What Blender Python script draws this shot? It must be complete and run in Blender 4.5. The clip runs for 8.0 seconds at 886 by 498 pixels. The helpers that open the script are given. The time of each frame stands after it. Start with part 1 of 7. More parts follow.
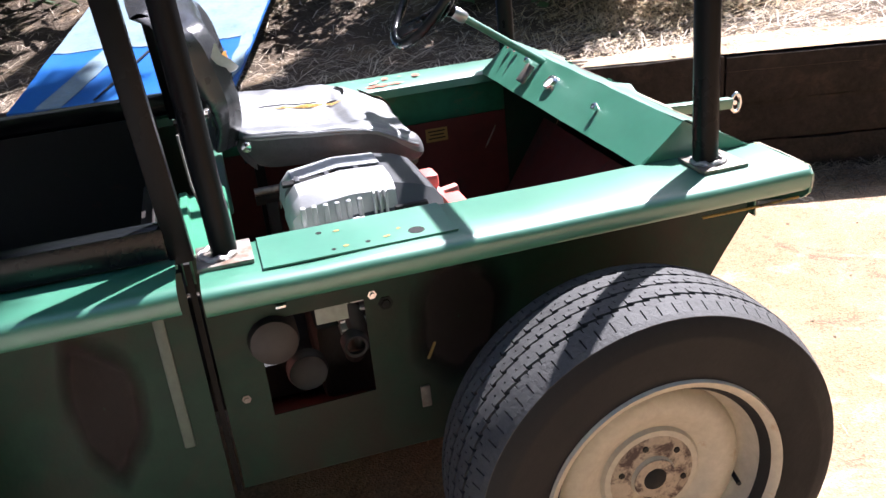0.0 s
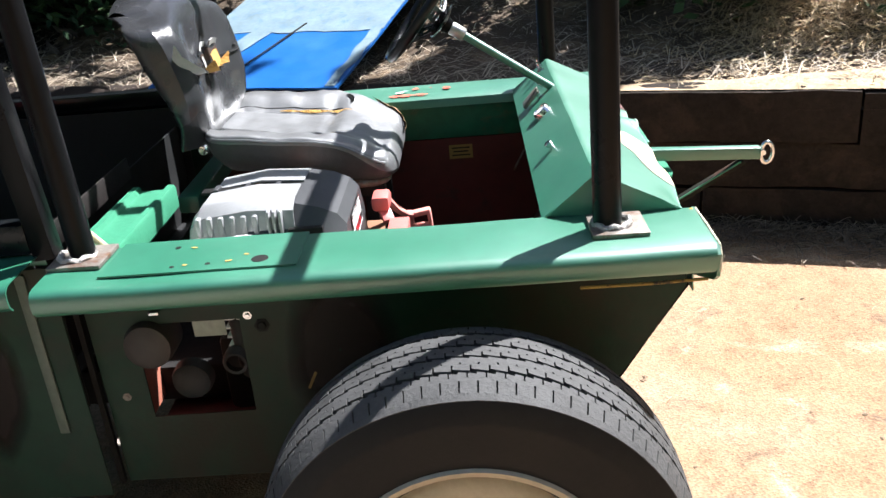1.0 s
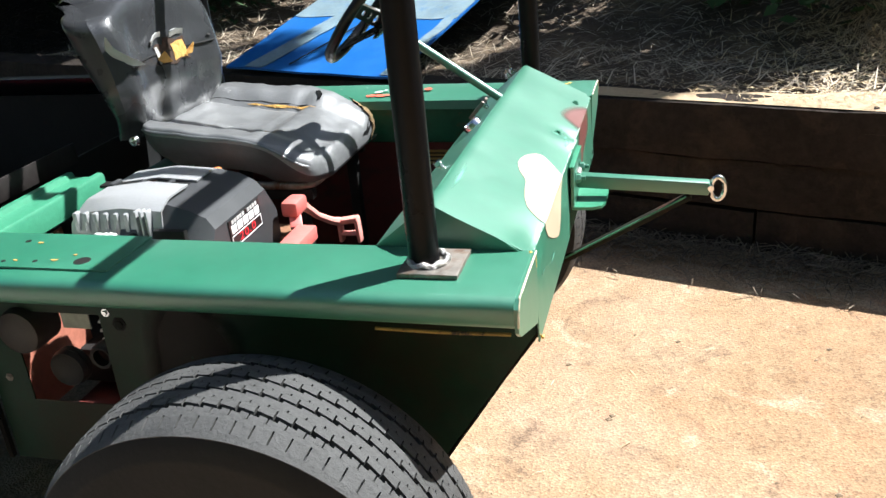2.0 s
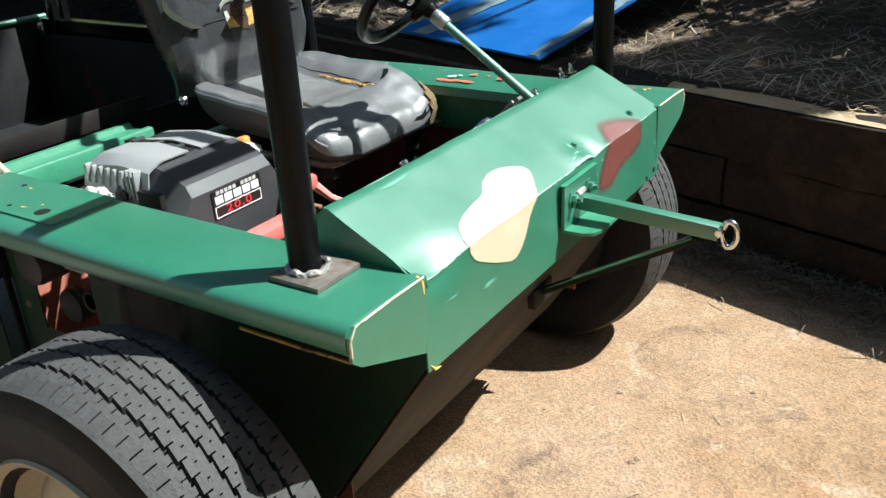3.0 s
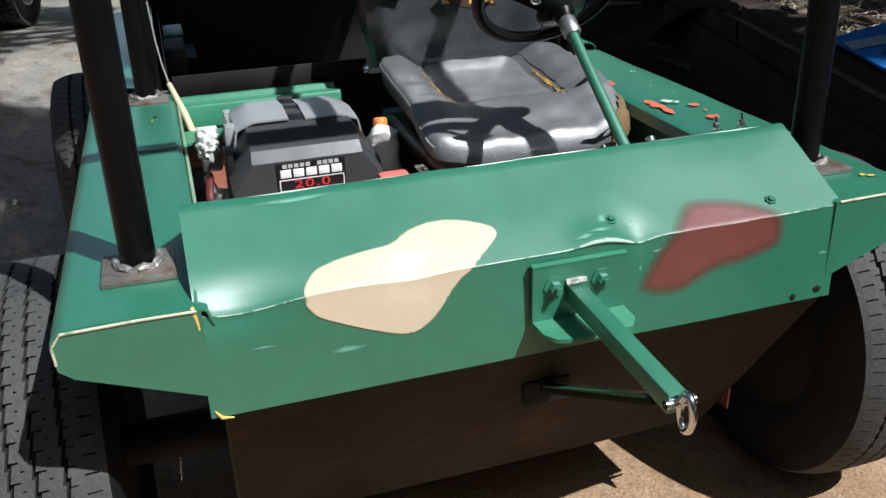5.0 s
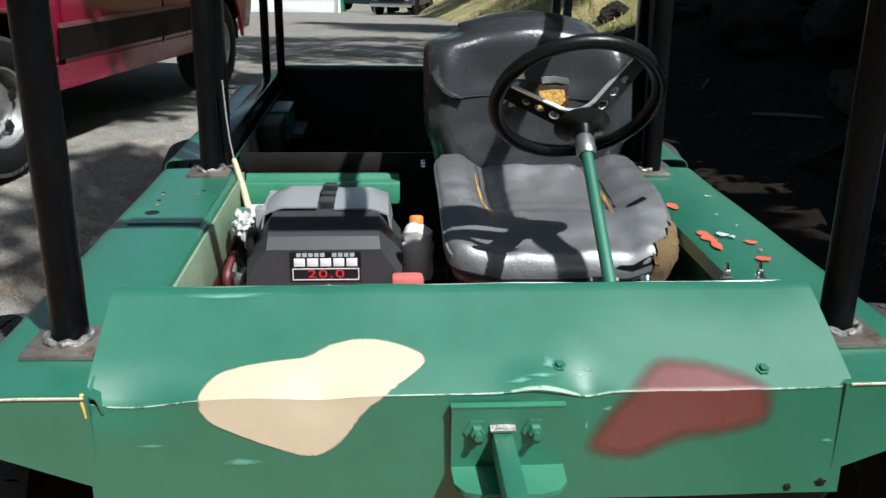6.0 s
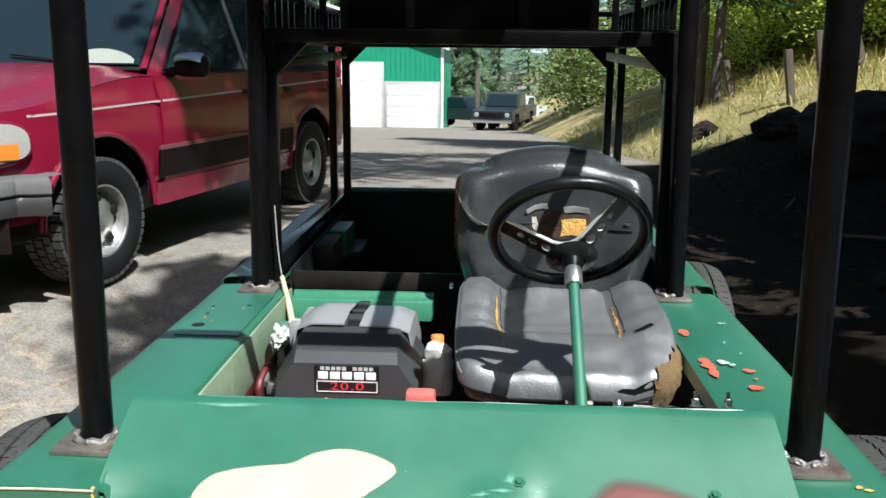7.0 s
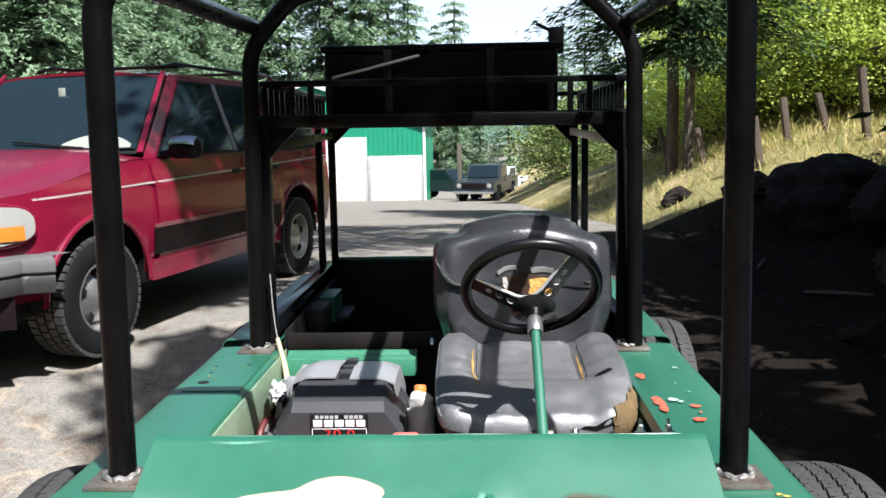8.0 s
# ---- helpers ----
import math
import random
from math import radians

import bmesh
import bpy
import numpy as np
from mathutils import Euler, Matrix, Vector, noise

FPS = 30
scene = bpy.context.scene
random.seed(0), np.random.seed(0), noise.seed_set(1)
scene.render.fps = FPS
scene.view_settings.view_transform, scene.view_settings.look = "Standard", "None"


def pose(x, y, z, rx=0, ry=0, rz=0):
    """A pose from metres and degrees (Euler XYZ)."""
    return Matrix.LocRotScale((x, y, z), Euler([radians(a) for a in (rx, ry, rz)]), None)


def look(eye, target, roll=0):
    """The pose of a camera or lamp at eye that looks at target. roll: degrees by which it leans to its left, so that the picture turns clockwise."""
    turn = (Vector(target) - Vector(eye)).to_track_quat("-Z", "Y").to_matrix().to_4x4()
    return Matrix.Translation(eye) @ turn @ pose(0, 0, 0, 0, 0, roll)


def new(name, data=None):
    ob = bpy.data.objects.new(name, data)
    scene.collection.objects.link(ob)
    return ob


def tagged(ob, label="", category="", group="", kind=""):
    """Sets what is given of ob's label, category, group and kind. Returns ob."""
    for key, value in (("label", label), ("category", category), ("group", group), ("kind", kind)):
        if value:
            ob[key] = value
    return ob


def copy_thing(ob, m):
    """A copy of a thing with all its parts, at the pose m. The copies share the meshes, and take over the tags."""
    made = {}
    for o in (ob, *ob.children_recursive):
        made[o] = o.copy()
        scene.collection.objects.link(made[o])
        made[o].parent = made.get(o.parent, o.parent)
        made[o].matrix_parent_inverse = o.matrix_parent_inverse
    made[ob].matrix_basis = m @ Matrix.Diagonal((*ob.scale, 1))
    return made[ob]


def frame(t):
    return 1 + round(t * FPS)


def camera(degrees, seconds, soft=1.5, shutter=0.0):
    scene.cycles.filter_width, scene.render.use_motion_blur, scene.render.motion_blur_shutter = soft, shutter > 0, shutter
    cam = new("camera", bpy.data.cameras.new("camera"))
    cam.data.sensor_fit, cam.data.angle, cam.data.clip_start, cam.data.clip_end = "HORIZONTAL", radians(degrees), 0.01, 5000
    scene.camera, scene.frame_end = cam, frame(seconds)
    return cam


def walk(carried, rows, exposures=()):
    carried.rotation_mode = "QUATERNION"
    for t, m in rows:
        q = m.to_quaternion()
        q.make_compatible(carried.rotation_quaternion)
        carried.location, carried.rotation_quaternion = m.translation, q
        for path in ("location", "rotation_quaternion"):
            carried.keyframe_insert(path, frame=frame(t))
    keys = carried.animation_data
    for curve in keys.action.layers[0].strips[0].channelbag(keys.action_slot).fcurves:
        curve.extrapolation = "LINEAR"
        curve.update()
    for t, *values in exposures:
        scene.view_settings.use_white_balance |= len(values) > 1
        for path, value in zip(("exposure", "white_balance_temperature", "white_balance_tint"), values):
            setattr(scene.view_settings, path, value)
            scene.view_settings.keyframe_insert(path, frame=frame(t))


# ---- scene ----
cam = camera(54.0, 8.0)
METRES, EYE, TILT, LEAN, TURN = 4.2, 1.58, 0.0, 0.0, -14.0
ROWS = [
    (0.0, 0.0, 0.0, 0.0, -2.46, -24.42, 5.43),
    (0.5, 0.0928, 0.014, 0.0006, 8.43, -24.67, 0.96),
    (1.0, 0.1726, 0.0524, -0.004, 15.07, -23.59, 4.79),
    (1.5, 0.2461, 0.0944, -0.0073, 21.18, -23.46, 4.58),
    (3.0, 0.4012, 0.2523, -0.0094, 46.65, -24.79, 2.93),
    (3.5, 0.4374, 0.3139, -0.0158, 58.8, -25.78, -0.6),
    (4.0, 0.4417, 0.374, -0.019, 68.75, -25.06, 1.21),
    (5.5, 0.4227, 0.5694, -0.0201, 93.77, -23.72, 0.29),
    (6.0, 0.399, 0.6019, -0.0162, 100.39, -19.58, -0.78),
    (6.5, 0.3891, 0.6265, -0.0053, 105.3, -14.32, -0.24),
    (7.0, 0.4193, 0.6537, 0.0001, 107.11, -12.42, -0.44),
    (7.5, 0.4536, 0.6732, 0.005, 105.55, -9.09, 0.64),
    (8.0, 0.4781, 0.6766, 0.0051, 105.93, -7.74, 1.01),
]
walk(cam, [(t, pose(0, 0, EYE, TILT, LEAN, TURN) @ pose(METRES * x, METRES * y, METRES * z, 90 + pitch, roll, yaw)) for t, x, y, z, yaw, pitch, roll in ROWS],
     exposures=[(0.0, 2.10, 5850, 20), (0.7, 1.90, 5900, 14), (1.5, 1.72, 5950, 10), (3.0, 1.18, 5900, 3), (4.0, 0.90, 5900, 3), (5.5, 0.40, 5800, 8), (6.5, 0.56, 5900, 6), (7.3, 0.87, 6000, 10), (8.0, 1.02, 6000, 12)])

# ---- world and sun ----
SUN = Vector((0.58, 0.43, 1.0)).normalized()
world = bpy.data.worlds.new("sky")
scene.world = world
world.use_nodes = True
wn = world.node_tree
sky = wn.nodes.new("ShaderNodeTexSky")
sky.sky_type = 'NISHITA'
sky.sun_disc = False
sky.sun_elevation = math.asin(SUN.z)
sky.sun_rotation = math.atan2(SUN.x, SUN.y)
sky.dust_density = 2.0
sky.air_density = 1.0
wn.links.new(sky.outputs[0], wn.nodes["Background"].inputs[0])
wn.nodes["Background"].inputs[1].default_value = 0.05
sun_data = bpy.data.lights.new("sun", 'SUN')
sun_data.energy = 5.0
sun_data.angle = radians(0.53)
sun_data.color = (1.0, 0.96, 0.89)
sun = new("sun", sun_data)
sun.matrix_world = look(SUN * 40, (0, 0, 0))


# ---- materials ----
def shader(name):
    m = bpy.data.materials.new(name)
    m.use_nodes = True
    nt = m.node_tree
    return m, nt, nt.nodes["Principled BSDF"]


def noise_node(nt, scale, detail=4.0, rough=0.6, coord=None, distortion=0.0):
    n = nt.nodes.new("ShaderNodeTexNoise")
    n.inputs["Scale"].default_value = scale
    n.inputs["Detail"].default_value = detail
    n.inputs["Roughness"].default_value = rough
    n.inputs["Distortion"].default_value = distortion
    if coord is not None:
        nt.links.new(coord, n.inputs["Vector"])
    return n.outputs["Fac"]


def ramp(nt, fac, stops):
    r = nt.nodes.new("ShaderNodeValToRGB")
    while len(r.color_ramp.elements) < len(stops):
        r.color_ramp.elements.new(0.5)
    for e, (p, c) in zip(r.color_ramp.elements, stops):
        e.position = p
        e.color = (*c, 1) if len(c) == 3 else c
    nt.links.new(fac, r.inputs[0])
    return r.outputs[0]


def blend(nt, fac, a, b):
    x = nt.nodes.new("ShaderNodeMix")
    x.data_type = 'RGBA'
    for sock, val in ((x.inputs[0], fac), (x.inputs[6], a), (x.inputs[7], b)):
        if isinstance(val, (int, float)):
            sock.default_value = val
        elif isinstance(val, tuple):
            sock.default_value = (*val, 1)
        else:
            nt.links.new(val, sock)
    return x.outputs[2]


def tone(c, k):
    return tuple(min(1.0, v * k) for v in c)


def surface(name, base, rough=0.6, metal=0.0, vary=0.25, fine=60.0, coarse=4.0, bump=0.15, bump_scale=90.0,
            wear=None, wear_at=(0.62, 0.7), wear_scale=7.0, rough_vary=0.12, coat=0.0, coat_rough=0.08, coat_ior=1.5, spec=0.5, dist=0.004):
    """A plain worn surface: two scales of tone, relief, and patches of a second colour."""
    m, nt, p = shader(name)
    co = nt.nodes.new("ShaderNodeTexCoord").outputs["Object"]
    big = noise_node(nt, coarse, 5, 0.6, co)
    small = noise_node(nt, fine, 3, 0.6, co)
    c1 = ramp(nt, big, [(0.3, tone(base, 1 - vary)), (0.7, tone(base, 1 + vary))])
    c2 = ramp(nt, small, [(0.3, tone(base, 1 - vary * 0.8)), (0.7, tone(base, 1 + vary * 0.8))])
    col = blend(nt, 0.5, c1, c2)
    if wear:
        w = noise_node(nt, wear_scale, 6, 0.7, co, 0.4)
        mask = ramp(nt, w, [(wear_at[0], (0, 0, 0)), (wear_at[1], (1, 1, 1))])
        col = blend(nt, mask, col, wear)
    nt.links.new(col, p.inputs["Base Color"])
    rr = nt.nodes.new("ShaderNodeMapRange")
    nt.links.new(big, rr.inputs[0])
    rr.inputs[1].default_value, rr.inputs[2].default_value = 0.3, 0.7
    rr.inputs[3].default_value, rr.inputs[4].default_value = max(0.03, rough - rough_vary), min(1, rough + rough_vary)
    nt.links.new(rr.outputs[0], p.inputs["Roughness"])
    p.inputs["Metallic"].default_value = metal
    p.inputs["Specular IOR Level"].default_value = spec
    p.inputs["Coat Weight"].default_value = coat
    p.inputs["Coat Roughness"].default_value = coat_rough
    p.inputs["Coat IOR"].default_value = coat_ior
    if bump:
        b = nt.nodes.new("ShaderNodeBump")
        b.inputs["Strength"].default_value = bump
        b.inputs["Distance"].default_value = dist
        nt.links.new(noise_node(nt, bump_scale, 4, 0.6, co), b.inputs["Height"])
        nt.links.new(b.outputs[0], p.inputs["Normal"])
    return m


def soft_edge(m):
    """Sprayed paint: thins out towards its rim, by the mesh's own 'fade' values."""
    nt = m.node_tree
    at = nt.nodes.new("ShaderNodeAttribute")
    at.attribute_name = "fade"
    co = nt.nodes.new("ShaderNodeTexCoord").outputs["Object"]
    add = nt.nodes.new("ShaderNodeMath")
    add.operation = 'MULTIPLY_ADD'
    nt.links.new(noise_node(nt, 900, 2, 0.6, co), add.inputs[0])
    add.inputs[1].default_value = 0.5
    nt.links.new(at.outputs["Fac"], add.inputs[2])
    fac = ramp(nt, add.outputs[0], [(0.25, (0, 0, 0)), (1.1, (1, 1, 1))])
    clear = nt.nodes.new("ShaderNodeBsdfTransparent")
    mix = nt.nodes.new("ShaderNodeMixShader")
    nt.links.new(fac, mix.inputs[0])
    nt.links.new(clear.outputs[0], mix.inputs[1])
    nt.links.new(nt.nodes["Principled BSDF"].outputs[0], mix.inputs[2])
    nt.links.new(mix.outputs[0], nt.nodes["Material Output"].inputs[0])
    return m


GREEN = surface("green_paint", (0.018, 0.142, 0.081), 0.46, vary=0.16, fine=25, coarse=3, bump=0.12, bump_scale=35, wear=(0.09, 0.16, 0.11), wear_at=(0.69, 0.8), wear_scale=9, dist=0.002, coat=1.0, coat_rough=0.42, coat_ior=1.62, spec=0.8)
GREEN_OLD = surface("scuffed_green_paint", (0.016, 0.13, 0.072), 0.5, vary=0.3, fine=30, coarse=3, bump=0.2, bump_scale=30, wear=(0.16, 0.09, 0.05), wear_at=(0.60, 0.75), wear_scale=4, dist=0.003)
# paler copy of the green, with sheen put into its colour
GREEN_LIGHT = surface("sheen_green_paint", (0.045, 0.20, 0.115), 0.4, vary=0.15, wear=(0.3, 0.26, 0.12), wear_at=(0.68, 0.74))
# side and nose colours are lowered below the deck green to deepen their shade
SIDE = surface("darkened_camouflage_paint", (0.0095, 0.036, 0.021), 0.5, spec=0.25, vary=0.35, fine=18, coarse=2.2, wear=(0.032, 0.022, 0.015), wear_at=(0.44, 0.70), wear_scale=2.0, bump=0.15)
OLIVE = surface("darkened_olive_primer", (0.013, 0.0115, 0.007), 0.75, spec=0.2, vary=0.35, fine=22, coarse=3, wear=(0.05, 0.018, 0.010), wear_at=(0.56, 0.68), wear_scale=3.5, bump=0.2)
FOLD_WEAR_GLINT = surface("fold_wear_and_highlight", (0.42, 0.55, 0.46), 0.28, vary=0.3, wear=(0.03, 0.19, 0.11), wear_at=(0.50, 0.58), wear_scale=26, spec=0.9)
SCUFF = surface("pale_scuff", (0.14, 0.34, 0.25), 0.4, vary=0.3)
BEIGE = surface("beige_paint", (0.60, 0.49, 0.345), 0.40, coat=1.0, coat_rough=0.42, coat_ior=1.6, vary=0.05, bump=0.08, bump_scale=35, dist=0.002)
BROWN = surface("red_brown_paint", (0.15, 0.040, 0.032), 0.42, coat=0.9, coat_rough=0.42, spec=0.8, vary=0.2, bump=0.1, bump_scale=35, wear=(0.12, 0.11, 0.07), wear_at=(0.70, 0.80), dist=0.002)
soft_edge(BEIGE)
soft_edge(BROWN)
soft_edge(SCUFF)
ORANGE = surface("orange_splash", (0.64, 0.11, 0.065), 0.55, vary=0.25, wear=(0.30, 0.16, 0.09), wear_at=(0.58, 0.68), wear_scale=60)
YELLOW = surface("yellow_filler", (0.75, 0.48, 0.10), 0.55, vary=0.3, fine=80, bump=0.6, dist=0.006)
CHIP = surface("paint_rubbed_pale", (0.45, 0.56, 0.50), 0.5, vary=0.3, wear=(0.02, 0.14, 0.08), wear_at=(0.52, 0.60), wear_scale=70)
CREAM = surface("worn_cream_edge", (0.60, 0.54, 0.40), 0.6, vary=0.3, wear=(0.12, 0.2, 0.12), wear_at=(0.55, 0.65), wear_scale=22)
BLACK = surface("black_gloss_paint", (0.004, 0.004, 0.0045), 0.32, spec=0.12, vary=0.3, fine=70, coarse=6, bump=0.12, wear=(0.09, 0.085, 0.08), wear_at=(0.73, 0.78), wear_scale=26)
STEEL = surface("bare_rusty_steel", (0.23, 0.205, 0.18), 0.5, 0.6, vary=0.4, fine=50, coarse=9, bump=0.3, wear=(0.15, 0.07, 0.035), wear_at=(0.5, 0.66), wear_scale=14)
WELD = surface("weld_bead", (0.42, 0.40, 0.38), 0.35, 0.8, vary=0.5, fine=120, bump=0.9, bump_scale=150, dist=0.006)
CHROME = surface("chrome", (0.72, 0.72, 0.72), 0.12, 1.0, vary=0.1, bump=0.05)
ALLOY = surface("cast_alloy", (0.50, 0.50, 0.49), 0.38, 0.85, vary=0.25, bump=0.35, bump_scale=120)
RED_IN = surface("dark_red_oxide", (0.085, 0.012, 0.010), 0.6, vary=0.35, fine=25, coarse=5, wear=(0.03, 0.02, 0.016), wear_at=(0.55, 0.7), wear_scale=5)
RED_BAR = surface("faded_red_paint", (0.60, 0.15, 0.13), 0.45, vary=0.15)
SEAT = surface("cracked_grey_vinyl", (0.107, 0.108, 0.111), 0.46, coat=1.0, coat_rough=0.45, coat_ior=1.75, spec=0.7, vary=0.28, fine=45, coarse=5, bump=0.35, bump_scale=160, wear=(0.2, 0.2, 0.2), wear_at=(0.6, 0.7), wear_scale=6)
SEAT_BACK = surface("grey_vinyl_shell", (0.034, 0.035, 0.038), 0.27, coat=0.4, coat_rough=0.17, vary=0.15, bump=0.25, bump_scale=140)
FOAM = surface("torn_seat_foam", (0.52, 0.30, 0.08), 0.95, vary=0.4, fine=70, bump=0.9, bump_scale=90, dist=0.012)
SACK = surface("burlap_backing", (0.16, 0.105, 0.045), 0.95, vary=0.4, fine=110, bump=0.8, bump_scale=200)
PLASTIC = surface("charcoal_plastic", (0.042, 0.043, 0.046), 0.48, vary=0.12, fine=140, bump=0.10, bump_scale=260)
PLASTIC_TOP = surface("grey_plastic_lid", (0.29, 0.29, 0.297), 0.45, coat=1.0, coat_rough=0.5, coat_ior=1.8, vary=0.12, fine=140, bump=0.25, bump_scale=260)
HOLE = surface("dark_tear", (0.004, 0.004, 0.004), 0.95, vary=0.3, spec=0.1)
DARK = surface("sooty_black_metal", (0.010, 0.0095, 0.009), 0.65, spec=0.25, vary=0.5, bump=0.3)
RUBBER = surface("tyre_rubber", (0.009, 0.0095, 0.0105), 0.66, spec=0.2, vary=0.25, fine=60, bump=0.2, bump_scale=80)
PEBBLE = surface("pale_pebble", (0.24, 0.175, 0.115), 0.9, vary=0.4, fine=60, bump=0.3)
TREAD = surface("dusty_tread_rubber", (0.046, 0.045, 0.044), 0.75, vary=0.45, fine=110, coarse=14, bump=0.5, bump_scale=160)
RIM = surface("cream_wheel_paint", (0.40, 0.36, 0.28), 0.5, vary=0.2, coarse=9, wear=(0.30, 0.20, 0.11), wear_at=(0.62, 0.74), wear_scale=9)
HUBDUST = surface("rusty_dusty_steel", (0.34, 0.28, 0.21), 0.7, 0.2, vary=0.35, fine=60, bump=0.4, wear=(0.07, 0.045, 0.038), wear_at=(0.47, 0.60), wear_scale=24)
SLEEVE = surface("yellowed_tube", (0.58, 0.50, 0.30), 0.45, vary=0.2)
CABLE = surface("grey_cable", (0.28, 0.27, 0.25), 0.5, vary=0.2)
LABEL_BLACK = surface("black_label", (0.012, 0.012, 0.012), 0.35, vary=0.1, bump=0)
WHITE = surface("white_print", (0.8, 0.8, 0.8), 0.45, vary=0.04, bump=0)
RED = surface("red_print", (0.65, 0.03, 0.04), 0.4, vary=0.05, bump=0)
STICKER = surface("faded_yellow_sticker", (0.30, 0.19, 0.05), 0.6, vary=0.15, bump=0)
PINK = surface("sun_bleached_red_lever", (0.68, 0.27, 0.23), 0.5, vary=0.2)
BOTTLE = surface("pale_bottle_plastic", (0.74, 0.72, 0.68), 0.25, vary=0.25, fine=40, bump=0.5, bump_scale=40, dist=0.008)
CAP = surface("orange_cap_plastic", (0.80, 0.24, 0.05), 0.45, vary=0.08)
TIMBER = surface("creosoted_timber", (0.026, 0.020, 0.0165), 0.9, spec=0.15, vary=0.55, fine=30, coarse=3, bump=0.9, bump_scale=45, wear=(0.055, 0.038, 0.028), wear_at=(0.52, 0.72), wear_scale=5, dist=0.012)
BLUE = surface("weathered_blue_paint", (0.014, 0.105, 0.35), 0.42, vary=0.15, fine=20, coarse=3, wear=(0.12, 0.23, 0.42), wear_at=(0.62, 0.74), wear_scale=3.4, bump=0.15)
BLUE_GREY = surface("bleached_blue_paint", (0.15, 0.21, 0.245), 0.6, vary=0.25, fine=40, coarse=9, wear=(0.08, 0.16, 0.27), wear_at=(0.52, 0.72), wear_scale=14, bump=0.2)
SUV_RED = surface("cherry_red_car_paint", (0.195, 0.0075, 0.030), 0.25, vary=0.08, bump=0, coat=0.35, rough_vary=0.04)
SUV_DARK = surface("dark_trim_and_shaded_cladding", (0.006, 0.0025, 0.003), 0.6, spec=0.2, vary=0.15)
SUV_GREY = surface("grey_bumper_plastic", (0.035, 0.035, 0.037), 0.5, vary=0.1)
BUMPER_TOP = surface("paler_grey_bumper_strip", (0.13, 0.13, 0.13), 0.5, vary=0.15)
TRIM_RED = surface("red_grey_highlight_strip", (0.16, 0.06, 0.065), 0.4, vary=0.2)
SUV_PILLAR = surface("grey_pillar_trim", (0.22, 0.23, 0.24), 0.4, vary=0.1)
TRIM_WHITE = surface("pale_pinstripe", (0.42, 0.36, 0.35), 0.4, vary=0.05, bump=0)
WINDOW = surface("dark_window_glass", (0.012, 0.022, 0.028), 0.04, vary=0.1, bump=0, rough_vary=0.02, spec=0.4)
LAMP = surface("headlamp_lens", (0.34, 0.34, 0.32), 0.10, vary=0.08, bump=0.3, bump_scale=60, coat=0.6)
AMBER = surface("amber_lens", (0.80, 0.22, 0.03), 0.2, vary=0.1, bump=0.2, coat=0.5)
PALE_GREY_GREEN = surface("pale_grey_green", (0.30, 0.32, 0.28), 0.7, vary=0.1)
METAL_GREEN = surface("green_sheet_cladding", (0.015, 0.27, 0.15), 0.5, vary=0.08, bump=0.05)
METAL_WHITE = surface("white_door_panel", (0.80, 0.80, 0.79), 0.5, vary=0.03, bump=0.05)
METAL_GREY = surface("grey_metal_trim", (0.45, 0.45, 0.44), 0.5, vary=0.1)
ROOFING = surface("grey_metal_roof", (0.35, 0.36, 0.36), 0.5, vary=0.1)
TRUCK_PAINT = surface("faded_dark_truck_paint", (0.022, 0.03, 0.036), 0.35, vary=0.2)
TRUCK_PALE = surface("pale_truck_paint", (0.50, 0.55, 0.58), 0.4, vary=0.1)
BARK = surface("rough_bark", (0.11, 0.092, 0.075), 0.95, vary=0.5, fine=24, coarse=5, bump=1.0, bump_scale=20, dist=0.03)
WEATHERED = surface("weathered_grey_wood", (0.11, 0.085, 0.065), 0.9, vary=0.4, fine=30, bump=0.7, dist=0.01)
STONE = surface("grey_brown_rock", (0.024, 0.020, 0.018), 0.9, spec=0.1, vary=0.45, fine=14, coarse=2.5, bump=1.0, bump_scale=9, dist=0.04)


def leafy(name, low, high, trans=0.25):
    """Leaves: each loose piece has its own tone; some light passes through."""
    m, nt, p = shader(name)
    geo = nt.nodes.new("ShaderNodeNewGeometry")
    col = ramp(nt, geo.outputs["Random Per Island"], [(0.0, low), (1.0, high)])
    nt.links.new(col, p.inputs["Base Color"])
    p.inputs["Roughness"].default_value = 0.6
    p.inputs["Specular IOR Level"].default_value = 0.25
    tr = nt.nodes.new("ShaderNodeBsdfTranslucent")
    nt.links.new(col, tr.inputs[0])
    mix = nt.nodes.new("ShaderNodeMixShader")
    mix.inputs[0].default_value = trans
    out = nt.nodes["Material Output"]
    nt.links.new(p.outputs[0], mix.inputs[1])
    nt.links.new(tr.outputs[0], mix.inputs[2])
    nt.links.new(mix.outputs[0], out.inputs[0])
    return m


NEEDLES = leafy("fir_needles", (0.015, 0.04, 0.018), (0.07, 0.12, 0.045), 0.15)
# far needles are lightened in colour to stand in for haze
NEEDLES_FAR = leafy("haze_paled_fir_needles", (0.12, 0.21, 0.12), (0.38, 0.50, 0.31), 0.45)
LEAVES = leafy("bright_leaves", (0.30, 0.42, 0.05), (0.75, 0.82, 0.24), 0.5)
LEAVES_MID = leafy("sunlit_bush_leaves", (0.09, 0.15, 0.04), (0.34, 0.40, 0.15), 0.4)
LEAVES_DARK = leafy("dark_leaves", (0.025, 0.06, 0.02), (0.08, 0.14, 0.05), 0.25)
STRAW = leafy("dry_straw", (0.38, 0.27, 0.15), (0.76, 0.60, 0.38), 0.2)
STALK = leafy("grey_dead_stalks", (0.19, 0.155, 0.115), (0.62, 0.52, 0.40), 0.15)
GRASS = leafy("yellow_green_grass", (0.17, 0.21, 0.05), (0.62, 0.50, 0.22), 0.3)
